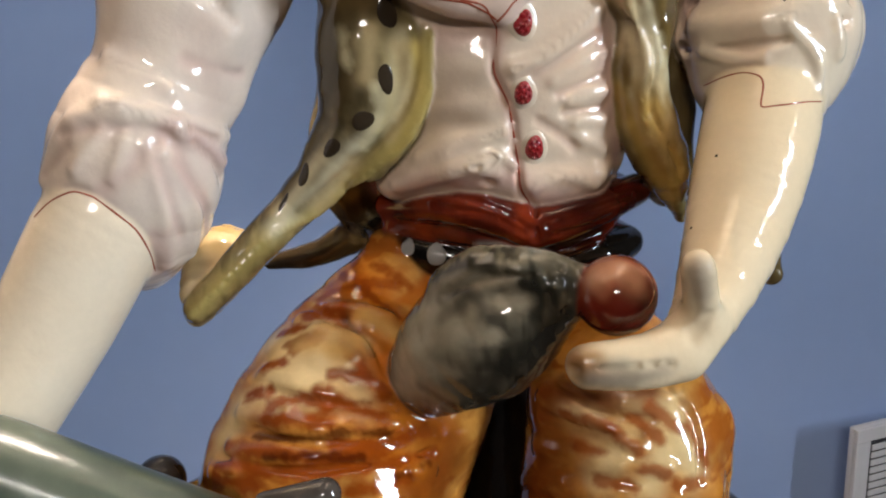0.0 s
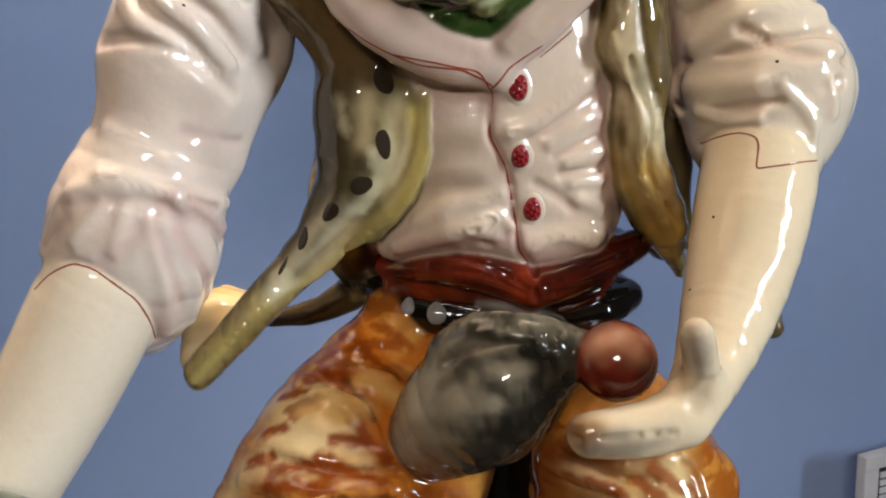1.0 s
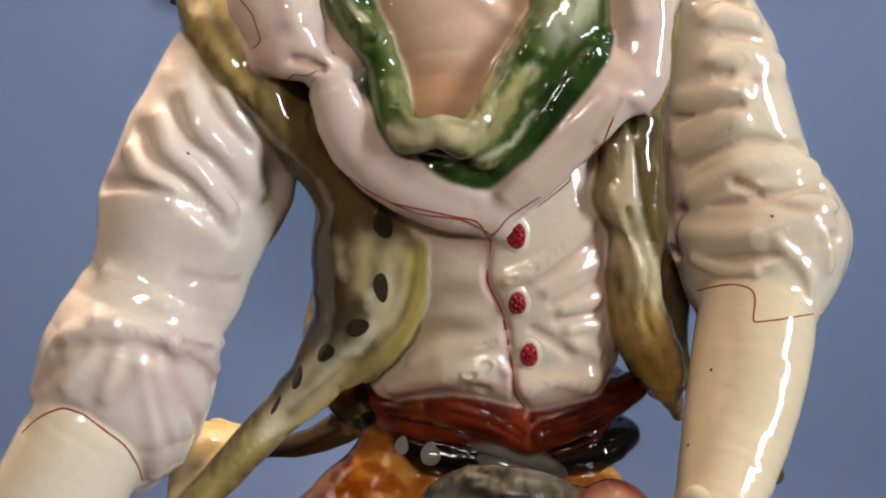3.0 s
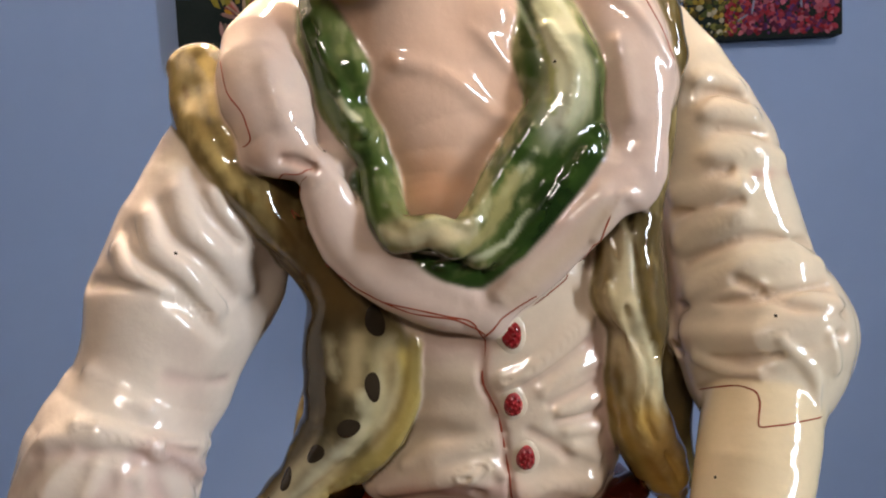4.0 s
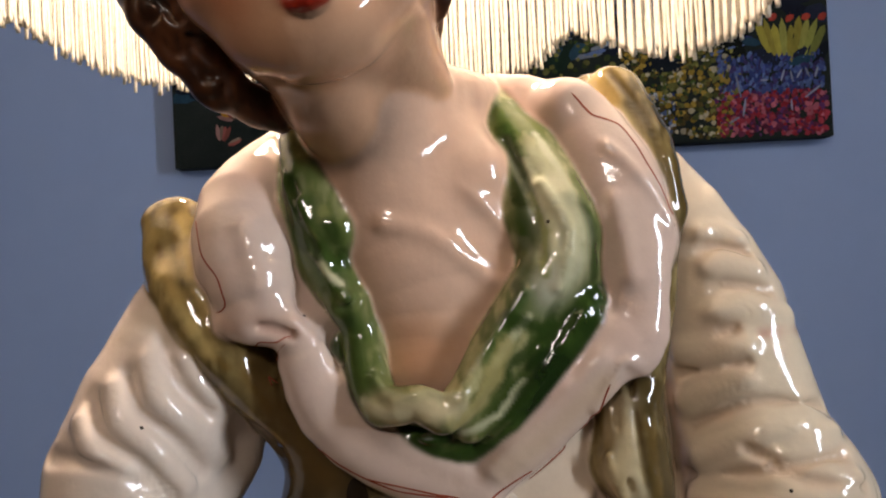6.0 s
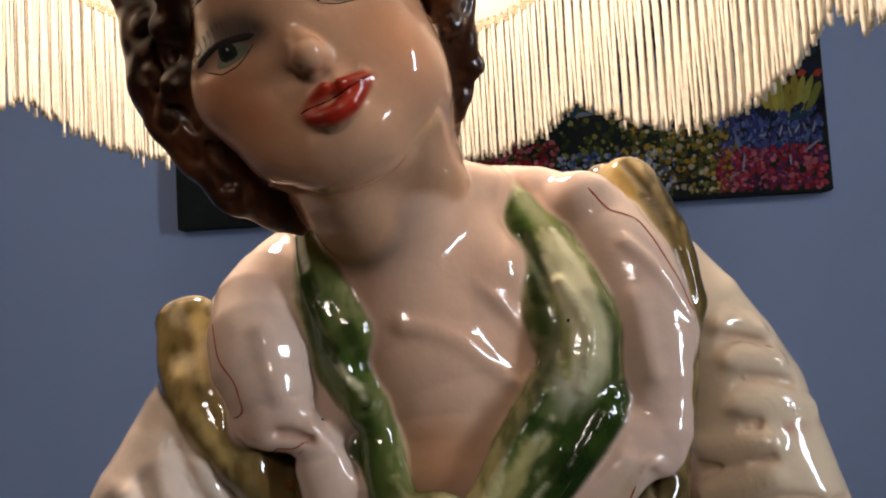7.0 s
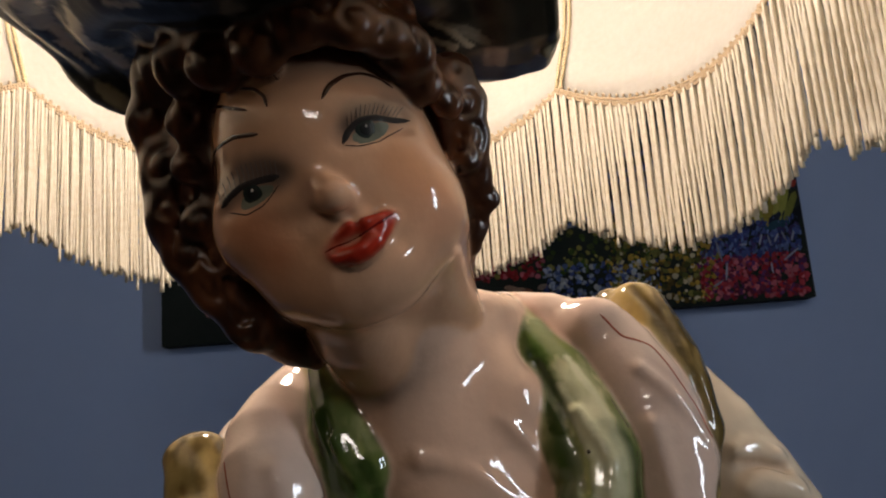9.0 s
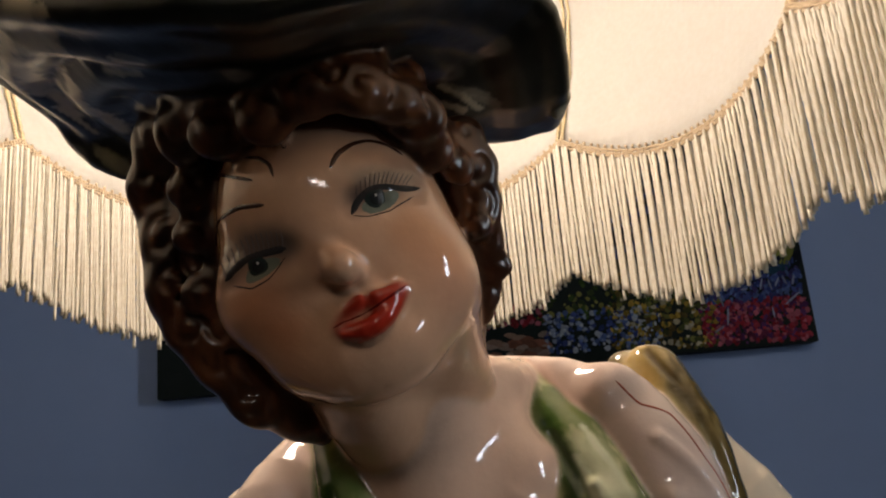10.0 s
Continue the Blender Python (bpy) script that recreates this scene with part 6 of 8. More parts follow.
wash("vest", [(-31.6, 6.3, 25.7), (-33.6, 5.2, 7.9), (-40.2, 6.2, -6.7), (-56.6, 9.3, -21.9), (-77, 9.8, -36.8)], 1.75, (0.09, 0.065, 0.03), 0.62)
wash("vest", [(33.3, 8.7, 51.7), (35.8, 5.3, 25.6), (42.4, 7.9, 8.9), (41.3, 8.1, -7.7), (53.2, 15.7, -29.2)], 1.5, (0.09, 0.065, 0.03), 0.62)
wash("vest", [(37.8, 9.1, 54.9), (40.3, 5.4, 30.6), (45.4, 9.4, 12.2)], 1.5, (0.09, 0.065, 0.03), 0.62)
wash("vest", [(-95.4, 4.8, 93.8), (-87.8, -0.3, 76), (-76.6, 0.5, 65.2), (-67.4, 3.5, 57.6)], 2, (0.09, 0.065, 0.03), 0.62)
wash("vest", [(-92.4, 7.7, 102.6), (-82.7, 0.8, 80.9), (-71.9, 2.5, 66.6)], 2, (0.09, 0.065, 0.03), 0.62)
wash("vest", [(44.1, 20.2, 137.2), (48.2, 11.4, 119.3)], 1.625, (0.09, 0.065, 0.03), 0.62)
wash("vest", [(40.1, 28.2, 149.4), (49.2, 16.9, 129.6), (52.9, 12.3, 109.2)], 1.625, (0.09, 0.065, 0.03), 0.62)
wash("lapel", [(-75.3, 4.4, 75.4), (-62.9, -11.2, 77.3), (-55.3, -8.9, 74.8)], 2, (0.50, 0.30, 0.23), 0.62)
wash("trousers", [(-87.9, 0.2, -78.7), (-74.6, -18.5, -79.4), (-79.5, -25.4, -87.8)], 7, (0.84, 0.62, 0.30), 0.9)
wash("trousers", [(-95.6, -21.4, -93.1), (-100, -22.6, -102.4)], 7, (0.84, 0.62, 0.30), 0.9)
wash("trousers", [(-70.6, -6, -70.9), (-77.5, -11.8, -76.2)], 7, (0.84, 0.62, 0.30), 0.9)
wash("trousers", [(-61.7, -19.8, -79.4), (-52.6, -25.3, -86.9)], 7, (0.84, 0.62, 0.30), 0.9)
wash("trousers", [(-64.1, -13, -74.3), (-68.7, -22.5, -81.8)], 7, (0.84, 0.62, 0.30), 0.9)
wash("trousers", [(-83.5, -22.2, -85.3), (-68.5, -24.3, -82.9)], 7, (0.84, 0.62, 0.30), 0.9)
wash("trousers", [(-60.3, 14.7, -62.1), (-51.1, 9.3, -67), (-46.4, -7.6, -77.2)], 8, (0.50, 0.13, 0.006), 0.9)
wash("trousers", [(-53.3, -11.3, -75.4), (-45.8, -22.6, -88.4)], 8, (0.50, 0.13, 0.006), 0.9)
wash("trousers", [(-41, -23, -98.3), (-30.7, -17.2, -105.7)], 8, (0.50, 0.13, 0.006), 0.9)
wash("trousers", [(-44.5, -31.3, -105.6), (-38.1, -31.6, -117.5)], 8, (0.50, 0.13, 0.006), 0.9)
wash("trousers", [(-74.1, -1.9, -70.2), (-63.3, -2.1, -67.6), (-55.8, -1.4, -67.2)], 2.4, (0.30, 0.055, 0.004), 0.95, True)
wash("trousers", [(-71.8, 2.3, -68.8), (-63.4, -3.4, -71.1), (-58.5, -13.4, -74.4)], 2.4, (0.30, 0.055, 0.004), 0.95, True)
wash("trousers", [(-63.3, -2.1, -67.6), (-53.3, -11.3, -75.4)], 2.4, (0.30, 0.055, 0.004), 0.95, True)
wash("trousers", [(-82.7, -27.8, -89.4), (-71.9, -27.6, -88), (-64.6, -29.8, -90.1)], 2.4, (0.30, 0.055, 0.004), 0.95, True)
wash("trousers", [(-84.1, -31.3, -93.4), (-72.8, -34, -91.5), (-64, -35.4, -92.9)], 2.4, (0.30, 0.055, 0.004), 0.95, True)
wash("trousers", [(-68, -28, -85), (-57.9, -28.1, -91.1), (-47.6, -28.3, -95.3)], 2.4, (0.30, 0.055, 0.004), 0.95, True)
wash("trousers", [(-63.2, -22.8, -81.9), (-54.5, -22.8, -84.1)], 2.4, (0.30, 0.055, 0.004), 0.95, True)
wash("trousers", [(-86.4, -16.1, -82), (-80.7, -16.2, -80.2)], 2.4, (0.30, 0.055, 0.004), 0.95, True)
wash("trousers", [(-91.8, -20.4, -89.7), (-83.6, -22.7, -87)], 2.4, (0.30, 0.055, 0.004), 0.95, True)
wash("trousers", [(-98.4, -28.7, -103.1), (-81.7, -37.3, -100.8), (-67.4, -40.5, -102.4), (-47.7, -33.3, -104.3)], 2.4, (0.30, 0.055, 0.004), 0.95, True)
wash("trousers", [(-99.7, -32.2, -107), (-83.7, -39.1, -106.5), (-67.8, -41, -106.9), (-52.9, -36.8, -107.9)], 2.4, (0.30, 0.055, 0.004), 0.95, True)
wash("trousers", [(-101.7, -33.4, -111.4), (-87.2, -40.8, -110.6)], 2.4, (0.30, 0.055, 0.004), 0.95, True)
wash("trousers", [(-62.6, -37.1, -99.7), (-47.7, -32.6, -102.8), (-35.9, -21.7, -103.2)], 2.4, (0.30, 0.055, 0.004), 0.95, True)
wash("trousers", [(-61.2, -38.5, -106.7), (-44.6, -32.1, -109), (-32.8, -20.7, -111.9)], 2.4, (0.30, 0.055, 0.004), 0.95, True)
wash("trousers", [(-57.7, -42.5, -112.1), (-41.4, -33, -114.5)], 2.4, (0.30, 0.055, 0.004), 0.95, True)
wash("trousers", [(-83.3, -1.9, -76), (-74.6, -5.7, -72.8)], 2.4, (0.30, 0.055, 0.004), 0.95, True)
wash("trousers", [(-77.1, -14.1, -77.3), (-69.8, -12.4, -74.3)], 2.4, (0.30, 0.055, 0.004), 0.95, True)
wash("trousers", [(-60.4, -13.1, -74.4), (-54.6, -20, -81.5), (-47.5, -24.6, -89.4)], 2.4, (0.30, 0.055, 0.004), 0.95, True)
wash("trousers", [(-88.6, -30.2, -99.1), (-74.8, -35.4, -97.5), (-60.6, -36.2, -95.5), (-46, -29.6, -100.1)], 1.5, (0.09, 0.012, 0.0015), 0.85, True)
wash("trousers", [(-83.6, -37.7, -102.8), (-67.4, -39.8, -101.1), (-54.3, -36.9, -104.3)], 1.5, (0.09, 0.012, 0.0015), 0.85, True)
wash("trousers", [(-61.5, -3.2, -70.3), (-51.1, -16.7, -78.2)], 1.5, (0.09, 0.012, 0.0015), 0.85, True)
wash("trousers", [(-44.7, -34, -112.8), (-34.5, -26, -113)], 1.5, (0.09, 0.012, 0.0015), 0.85, True)
wash("trousers", [(31, -20.8, -94.1), (41.6, -21.1, -98.3)], 6, (0.84, 0.62, 0.30), 0.85)
wash("trousers", [(44.9, -22.9, -105.5), (49.7, -26.7, -119.5)], 6, (0.84, 0.62, 0.30), 0.85)
wash("trousers", [(26.3, -27.4, -108.3), (19.1, -28.3, -117.4)], 6, (0.84, 0.62, 0.30), 0.85)
wash("trousers", [(40.5, -27.1, -110.9), (34.4, -31.7, -120)], 6, (0.84, 0.62, 0.30), 0.85)
wash("trousers", [(10, -16.1, -99.7), (16.8, -20.3, -99.8)], 6, (0.84, 0.62, 0.30), 0.85)
wash("trousers", [(3.6, -6.8, -97.8), (18.8, -18.6, -95.8), (36.6, -19.6, -94)], 5, (0.20, 0.035, 0.004), 0.85)
# left half of this leg: brown paint with its shade painted in
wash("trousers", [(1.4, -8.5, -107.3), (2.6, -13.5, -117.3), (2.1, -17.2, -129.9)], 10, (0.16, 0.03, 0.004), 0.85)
wash("trousers", [(9.9, -17, -102.2), (23.3, -24.4, -102.9)], 2.2, (0.30, 0.055, 0.004), 0.8, True)
wash("trousers", [(36, -22.6, -97.4), (44.9, -22.9, -105.5)], 2.2, (0.30, 0.055, 0.004), 0.8, True)
wash("trousers", [(30.7, -22.5, -101.2), (39, -25.8, -107.6)], 2.2, (0.30, 0.055, 0.004), 0.8, True)
wash("trousers", [(49, -21.2, -106.5), (54.3, -22.7, -117.9)], 2.2, (0.30, 0.055, 0.004), 0.8, True)
wash("trousers", [(23.2, -24.8, -103.6), (31.3, -29.2, -109.4)], 2.2, (0.30, 0.055, 0.004), 0.8, True)
wash("trousers", [(12.9, -22.1, -110.8), (19.5, -25.8, -110.9)], 2.2, (0.30, 0.055, 0.004), 0.8, True)
wash("trousers", [(32.7, -31, -114.4), (39.8, -30.8, -116.7)], 2.2, (0.30, 0.055, 0.004), 0.8, True)
wash("trousers", [(19.1, -28.8, -119.2), (29.1, -32, -120)], 2.2, (0.30, 0.055, 0.004), 0.8, True)
wash("trousers", [(43.5, -30.4, -121.1), (51.9, -25.6, -122.3)], 2.2, (0.30, 0.055, 0.004), 0.8, True)
wash("scarf", [(15.6, 5.5, 121.9), (19.3, -1.7, 108.8), (21.4, -6.3, 95.2), (19.3, -5.9, 84.1)], 5, (0.50, 0.48, 0.28), 0.8)
wash("scarf", [(10.5, 4.8, 120.4), (16.6, -2.8, 105.5), (17.2, -6.5, 92.2)], 1.2, (0.56, 0.55, 0.34), 0.85, True)
wash("scarf", [(14.5, 9.1, 127.8), (21.6, 2.4, 114.3), (25.1, -3, 97)], 1.2, (0.56, 0.55, 0.34), 0.85, True)
wash("scarf", [(14.9, 0.8, 114.4), (20.1, -5.3, 100.2), (21.1, -5.4, 87.3)], 1.2, (0.56, 0.55, 0.34), 0.85, True)
wash("scarf", [(-9.8, -8.8, 46.2), (0, -7, 50.4), (6.9, -6.2, 58.9)], 1.2, (0.56, 0.55, 0.34), 0.85, True)
wash("scarf", [(-48.6, -7.3, 96.3), (-44.6, -8.4, 90.4), (-41.2, -8.2, 87.8)], 1.2, (0.56, 0.55, 0.34), 0.85, True)
wash("scarf", [(-50.7, -7, 102.9), (-47, -8, 93.7)], 1.2, (0.56, 0.55, 0.34), 0.85, True)
wash("scarf", [(-1.1, -10.1, 62.7), (2.4, -9, 68.9), (9.2, -7.7, 76.5)], 1.2, (0.56, 0.55, 0.34), 0.85, True)
wash("scarf", [(-36.3, -11.9, 56.5), (-29.9, -14.2, 52.4), (-20.3, -16.1, 53.7)], 1.2, (0.56, 0.55, 0.34), 0.85, True)
wash("scarf", [(11.4, 1.4, 109.7), (14.6, -3.5, 99.1), (13.8, -7.1, 87.5)], 1.2, (0.25, 0.27, 0.09), 0.85, True)
wash("scarf", [(-14.9, -5.2, 41.6), (-5.1, -4.2, 43), (1.6, -6.1, 47.8)], 1.2, (0.25, 0.27, 0.09), 0.85, True)
wash("scarf_under", [(-14.9, -5.2, 41.6), (-5.1, -4.2, 43), (1.6, -6.1, 47.8)], 1.2, (0.25, 0.27, 0.09), 0.85, True)
wash("scarf", [(-53.3, -3.7, 112.4), (-48.2, -8, 100.2)], 1.2, (0.25, 0.27, 0.09), 0.85, True)
wash("scarf", [(-45.5, -7.2, 108.2), (-42.1, -6.9, 96.8)], 1.2, (0.25, 0.27, 0.09), 0.85, True)
wash("scarf", [(4.8, 11.2, 130.5), (8.9, 6, 120.7), (9, 0.9, 108.1)], 2.2, (0.028, 0.055, 0.010), 0.9, True)
wash("scarf", [(25.9, 0, 105.5), (28.8, 1.6, 92.3), (28.1, 0.3, 80.7)], 2.2, (0.028, 0.055, 0.010), 0.9, True)
wash("scarf_under", [(25.9, 0, 105.5), (28.8, 1.6, 92.3), (28.1, 0.3, 80.7)], 2.2, (0.028, 0.055, 0.010), 0.9, True)
wash("scarf", [(3.5, -9.1, 76), (12.5, -5.4, 73.2), (24, -3.8, 75.9)], 2.2, (0.028, 0.055, 0.010), 0.9, True)
wash("scarf_under", [(3.5, -9.1, 76), (12.5, -5.4, 73.2), (24, -3.8, 75.9)], 2.2, (0.028, 0.055, 0.010), 0.9, True)
wash("scarf", [(-2.8, -10.8, 59.6), (5.6, -7, 65.5), (15.7, -4.3, 71.4)], 2.2, (0.028, 0.055, 0.010), 0.9, True)
wash("scarf_under", [(-2.8, -10.8, 59.6), (5.6, -7, 65.5), (15.7, -4.3, 71.4)], 2.2, (0.028, 0.055, 0.010), 0.9, True)
wash("scarf", [(-18, -6.7, 43.6), (-10.1, -3.7, 41.2), (1.6, -6.1, 47.8), (8.4, -6.6, 57.3)], 2.2, (0.028, 0.055, 0.010), 0.9, True)
wash("scarf_under", [(-18, -6.7, 43.6), (-10.1, -3.7, 41.2), (1.6, -6.1, 47.8), (8.4, -6.6, 57.3)], 2.2, (0.028, 0.055, 0.010), 0.9, True)
wash("scarf", [(-12.7, -3.8, 38.1), (-6.8, -3, 40.5)], 2.2, (0.028, 0.055, 0.010), 0.9, True)
wash("scarf_under", [(-12.7, -3.8, 38.1), (-6.8, -3, 40.5)], 2.2, (0.028, 0.055, 0.010), 0.9, True)
wash("scarf", [(-55.8, -1.6, 121.1), (-52.4, -5.7, 107.2), (-47.7, -7.9, 95.4)], 2.2, (0.028, 0.055, 0.010), 0.9, True)
wash("scarf", [(-57.7, -1.3, 116.3), (-52.9, -5.3, 99.1)], 2.2, (0.028, 0.055, 0.010), 0.9, True)
wash("scarf", [(-44, -8.3, 103.2), (-39.9, -4.2, 93.7)], 2.2, (0.028, 0.055, 0.010), 0.9, True)
wash("scarf", [(-43.6, -1, 69.3), (-40, -7.4, 56.3), (-35.3, -9.5, 49.8)], 2.2, (0.028, 0.055, 0.010), 0.9, True)
wash("scarf_under", [(-43.6, -1, 69.3), (-40, -7.4, 56.3), (-35.3, -9.5, 49.8)], 2.2, (0.028, 0.055, 0.010), 0.9, True)
wash("scarf", [(-6.2, -12.4, 55.1), (2.1, -7.8, 60.8)], 2.2, (0.028, 0.055, 0.010), 0.9, True)
wash("scarf", [(-20.6, -13.7, 49.3), (-14.5, -13.6, 47)], 2.2, (0.028, 0.055, 0.010), 0.9, True)
# cream brush strokes, made paler to stand in for the lamplight on them
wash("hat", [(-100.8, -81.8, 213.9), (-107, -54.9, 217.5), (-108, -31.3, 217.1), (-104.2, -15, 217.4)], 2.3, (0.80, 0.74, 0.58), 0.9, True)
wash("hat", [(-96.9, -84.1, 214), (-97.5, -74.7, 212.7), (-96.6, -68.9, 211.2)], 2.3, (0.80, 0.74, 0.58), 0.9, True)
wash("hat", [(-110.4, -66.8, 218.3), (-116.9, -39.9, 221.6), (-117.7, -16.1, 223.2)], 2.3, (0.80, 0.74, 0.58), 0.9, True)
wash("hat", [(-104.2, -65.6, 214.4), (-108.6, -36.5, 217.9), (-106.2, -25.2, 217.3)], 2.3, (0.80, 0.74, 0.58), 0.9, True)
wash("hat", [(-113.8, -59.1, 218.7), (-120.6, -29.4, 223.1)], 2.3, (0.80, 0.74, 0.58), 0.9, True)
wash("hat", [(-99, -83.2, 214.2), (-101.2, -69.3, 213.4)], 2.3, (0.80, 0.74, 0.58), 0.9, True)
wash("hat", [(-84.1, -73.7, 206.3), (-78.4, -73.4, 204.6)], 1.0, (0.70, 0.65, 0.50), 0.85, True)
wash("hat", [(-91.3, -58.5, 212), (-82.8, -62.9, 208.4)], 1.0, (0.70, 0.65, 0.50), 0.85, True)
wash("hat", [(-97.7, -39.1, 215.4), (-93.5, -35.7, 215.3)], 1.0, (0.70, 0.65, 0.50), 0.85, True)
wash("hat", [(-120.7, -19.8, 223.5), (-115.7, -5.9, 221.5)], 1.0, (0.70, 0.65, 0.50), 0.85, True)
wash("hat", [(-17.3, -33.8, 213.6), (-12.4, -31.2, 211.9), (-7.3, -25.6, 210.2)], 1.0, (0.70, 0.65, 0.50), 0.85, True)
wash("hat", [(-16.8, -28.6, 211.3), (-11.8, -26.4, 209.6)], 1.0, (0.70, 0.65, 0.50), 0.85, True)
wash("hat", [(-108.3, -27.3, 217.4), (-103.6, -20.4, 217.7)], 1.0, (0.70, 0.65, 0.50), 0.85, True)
wash("vest", [(-60.2, 8.2, 26.8), (-57.6, 4.7, 14.8), (-61.2, 6.5, 3.8)], 1.6, (0.06, 0.045, 0.02), 0.8, True)
wash("vest", [(-52.5, 5.7, 28.7), (-49.3, 3.8, 18.3), (-51.6, 3.1, 6.1)], 1.6, (0.06, 0.045, 0.02), 0.8, True)
wash("vest", [(-46, 4, 14.6), (-44.9, 4.2, 3.8)], 1.6, (0.06, 0.045, 0.02), 0.8, True)
wash("vest", [(-55.7, 4.1, -1.2), (-62.4, 7, -14.6)], 1.6, (0.06, 0.045, 0.02), 0.8, True)
wash("vest", [(-50, 3.1, 4.3), (-54.2, 4, -6.6)], 1.6, (0.06, 0.045, 0.02), 0.8, True)
wash("vest", [(-37.2, 6.6, 20.8), (-36.1, 5.9, 6.6), (-40.4, 7.1, -6.2)], 1.8, (0.58, 0.50, 0.30), 0.75, True)
wash("vest", [(-46.5, 3.6, 4), (-45.4, 5.1, -3.6), (-51.6, 7.1, -15)], 1.8, (0.58, 0.50, 0.30), 0.75, True)
wash("vest", [(-56.4, 5.4, 21.8), (-54.9, 3.3, 11.5)], 1.8, (0.58, 0.50, 0.30), 0.75, True)
wash("vest", [(-95.2, 2.6, 100.5), (-89.9, -4.3, 89.7), (-82.8, -7.8, 77.8), (-73.7, -7.5, 66)], 1.3, (0.16, 0.09, 0.02), 0.75, True)
wash("vest", [(-91.3, 4.8, 107.3), (-87.6, -0.1, 98.1)], 1.3, (0.16, 0.09, 0.02), 0.75, True)
wash("vest", [(-86.3, 1.8, 101.6), (-80.8, -4.8, 87.5), (-75.2, -6.4, 75.8)], 1.3, (0.16, 0.09, 0.02), 0.75, True)
wash("vest", [(-69.5, -5.3, 64.1), (-64.5, -0.9, 53.6)], 1.3, (0.16, 0.09, 0.02), 0.75, True)
wash("vest", [(-92.5, -1, 95), (-86.2, -6.4, 84.5), (-78.2, -8, 71.1)], 2.2, (0.62, 0.45, 0.17), 0.75, True)
wash("vest", [(-89.7, 5.4, 108.1), (-84.6, -2.2, 94.5), (-78.3, -5.7, 82.5)], 2.2, (0.62, 0.45, 0.17), 0.75, True)
wash("vest", [(32, 8.7, 47.8), (32.5, 3.7, 32.7), (38, 8, 17.7), (39, 5.9, 0.4)], 1.6, (0.12, 0.075, 0.02), 0.75, True)
wash("vest", [(40.2, 6.4, 47.6), (41.5, 6.4, 31.9), (45.2, 9, 17.2)], 1.6, (0.12, 0.075, 0.02), 0.75, True)
wash("vest", [(28.3, 11.5, 24.6), (31.7, 12.7, 13.4)], 1.6, (0.12, 0.075, 0.02), 0.75, True)
wash("vest", [(35, 6.2, 46.1), (35.9, 3.8, 30.8), (41.5, 8, 15.8), (44.7, 9.1, -4.3)], 2.0, (0.62, 0.56, 0.36), 0.7, True)
wash("vest", [(43.3, 8.6, 13.8), (49.2, 13.7, -5.7)], 2.0, (0.62, 0.56, 0.36), 0.7, True)
# upper lids again: grey eye paint and socket shade in one colour
wash("face", [(-68.2, -49.2, 166.4), (-63.9, -52.1, 169.4), (-59.1, -54.6, 169.8), (-54.6, -56.1, 169.7)], 2.6, (0.07, 0.055, 0.05), 0.8)
wash("face", [(-68.8, -47.4, 170.1), (-63.1, -52.6, 172.1), (-56.9, -56.1, 171.8)], 3.2, (0.16, 0.11, 0.085), 0.7)
wash("face", [(-38, -57.7, 178.5), (-35.5, -56.8, 181.1), (-30.9, -54.2, 182.5)], 2.4, (0.07, 0.055, 0.05), 0.75)
wash("face", [(-36.9, -57.2, 181.1), (-33.2, -55, 183.8), (-29.7, -52.6, 183.8)], 2.8, (0.22, 0.15, 0.11), 0.6)
wash("face", [(-59.6, -51.5, 157), (-57.5, -50.1, 154)], 6, (0.60, 0.24, 0.11), 0.7)
wash("face", [(-26.8, -52.7, 172), (-21, -50.4, 168.3)], 6, (0.62, 0.27, 0.12), 0.6)
# brown vest paint, darkened by the painted-in shade under the lapel
wash("vest", [(-62.6, 12.9, 31.5), (-52.5, 5.7, 28.7), (-42.2, 6.3, 26.4)], 7, (0.10, 0.065, 0.025), 0.8)
wash("vest", [(-68.1, -4, 65.6), (-64.2, -1.3, 57), (-56.1, 5.4, 42.4), (-49.8, 5.8, 33.5)], 5, (0.16, 0.095, 0.03), 0.75)
# gap and inner legs: shade laid as near-black over the brown paint
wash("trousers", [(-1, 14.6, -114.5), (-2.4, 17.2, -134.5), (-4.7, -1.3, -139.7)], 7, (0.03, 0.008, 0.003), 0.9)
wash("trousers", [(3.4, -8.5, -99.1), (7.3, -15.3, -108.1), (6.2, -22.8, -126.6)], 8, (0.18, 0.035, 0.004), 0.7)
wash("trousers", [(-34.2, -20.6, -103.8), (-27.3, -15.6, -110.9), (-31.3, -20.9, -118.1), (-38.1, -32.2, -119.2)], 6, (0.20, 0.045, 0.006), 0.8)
wash("trousers", [(-61.2, 24.6, -59.1), (-55.5, 6.5, -66.6)], 2.2, (0.24, 0.04, 0.003), 0.8, True)
wash("trousers", [(-52.5, 19.3, -59.6), (-40.8, 15.6, -67.1)], 2.2, (0.24, 0.04, 0.003), 0.8, True)
wash("trousers", [(-71, 6.4, -66.9), (-56, 12, -63.8), (-44.5, 14, -65.8)], 2.2, (0.24, 0.04, 0.003), 0.8, True)
wash("trousers", [(-73.6, -1.9, -70.1), (-62, -2.5, -68.4)], 2.2, (0.24, 0.04, 0.003), 0.8, True)
wash("trousers", [(-79.9, -10.4, -76.7), (-68.4, -11.7, -73.6)], 2.2, (0.24, 0.04, 0.003), 0.8, True)
wash("trousers", [(-64.5, 17.1, -62.4), (-51.6, 5.2, -68.3), (-43.9, 0.6, -72.7)], 2.2, (0.24, 0.04, 0.003), 0.8, True)
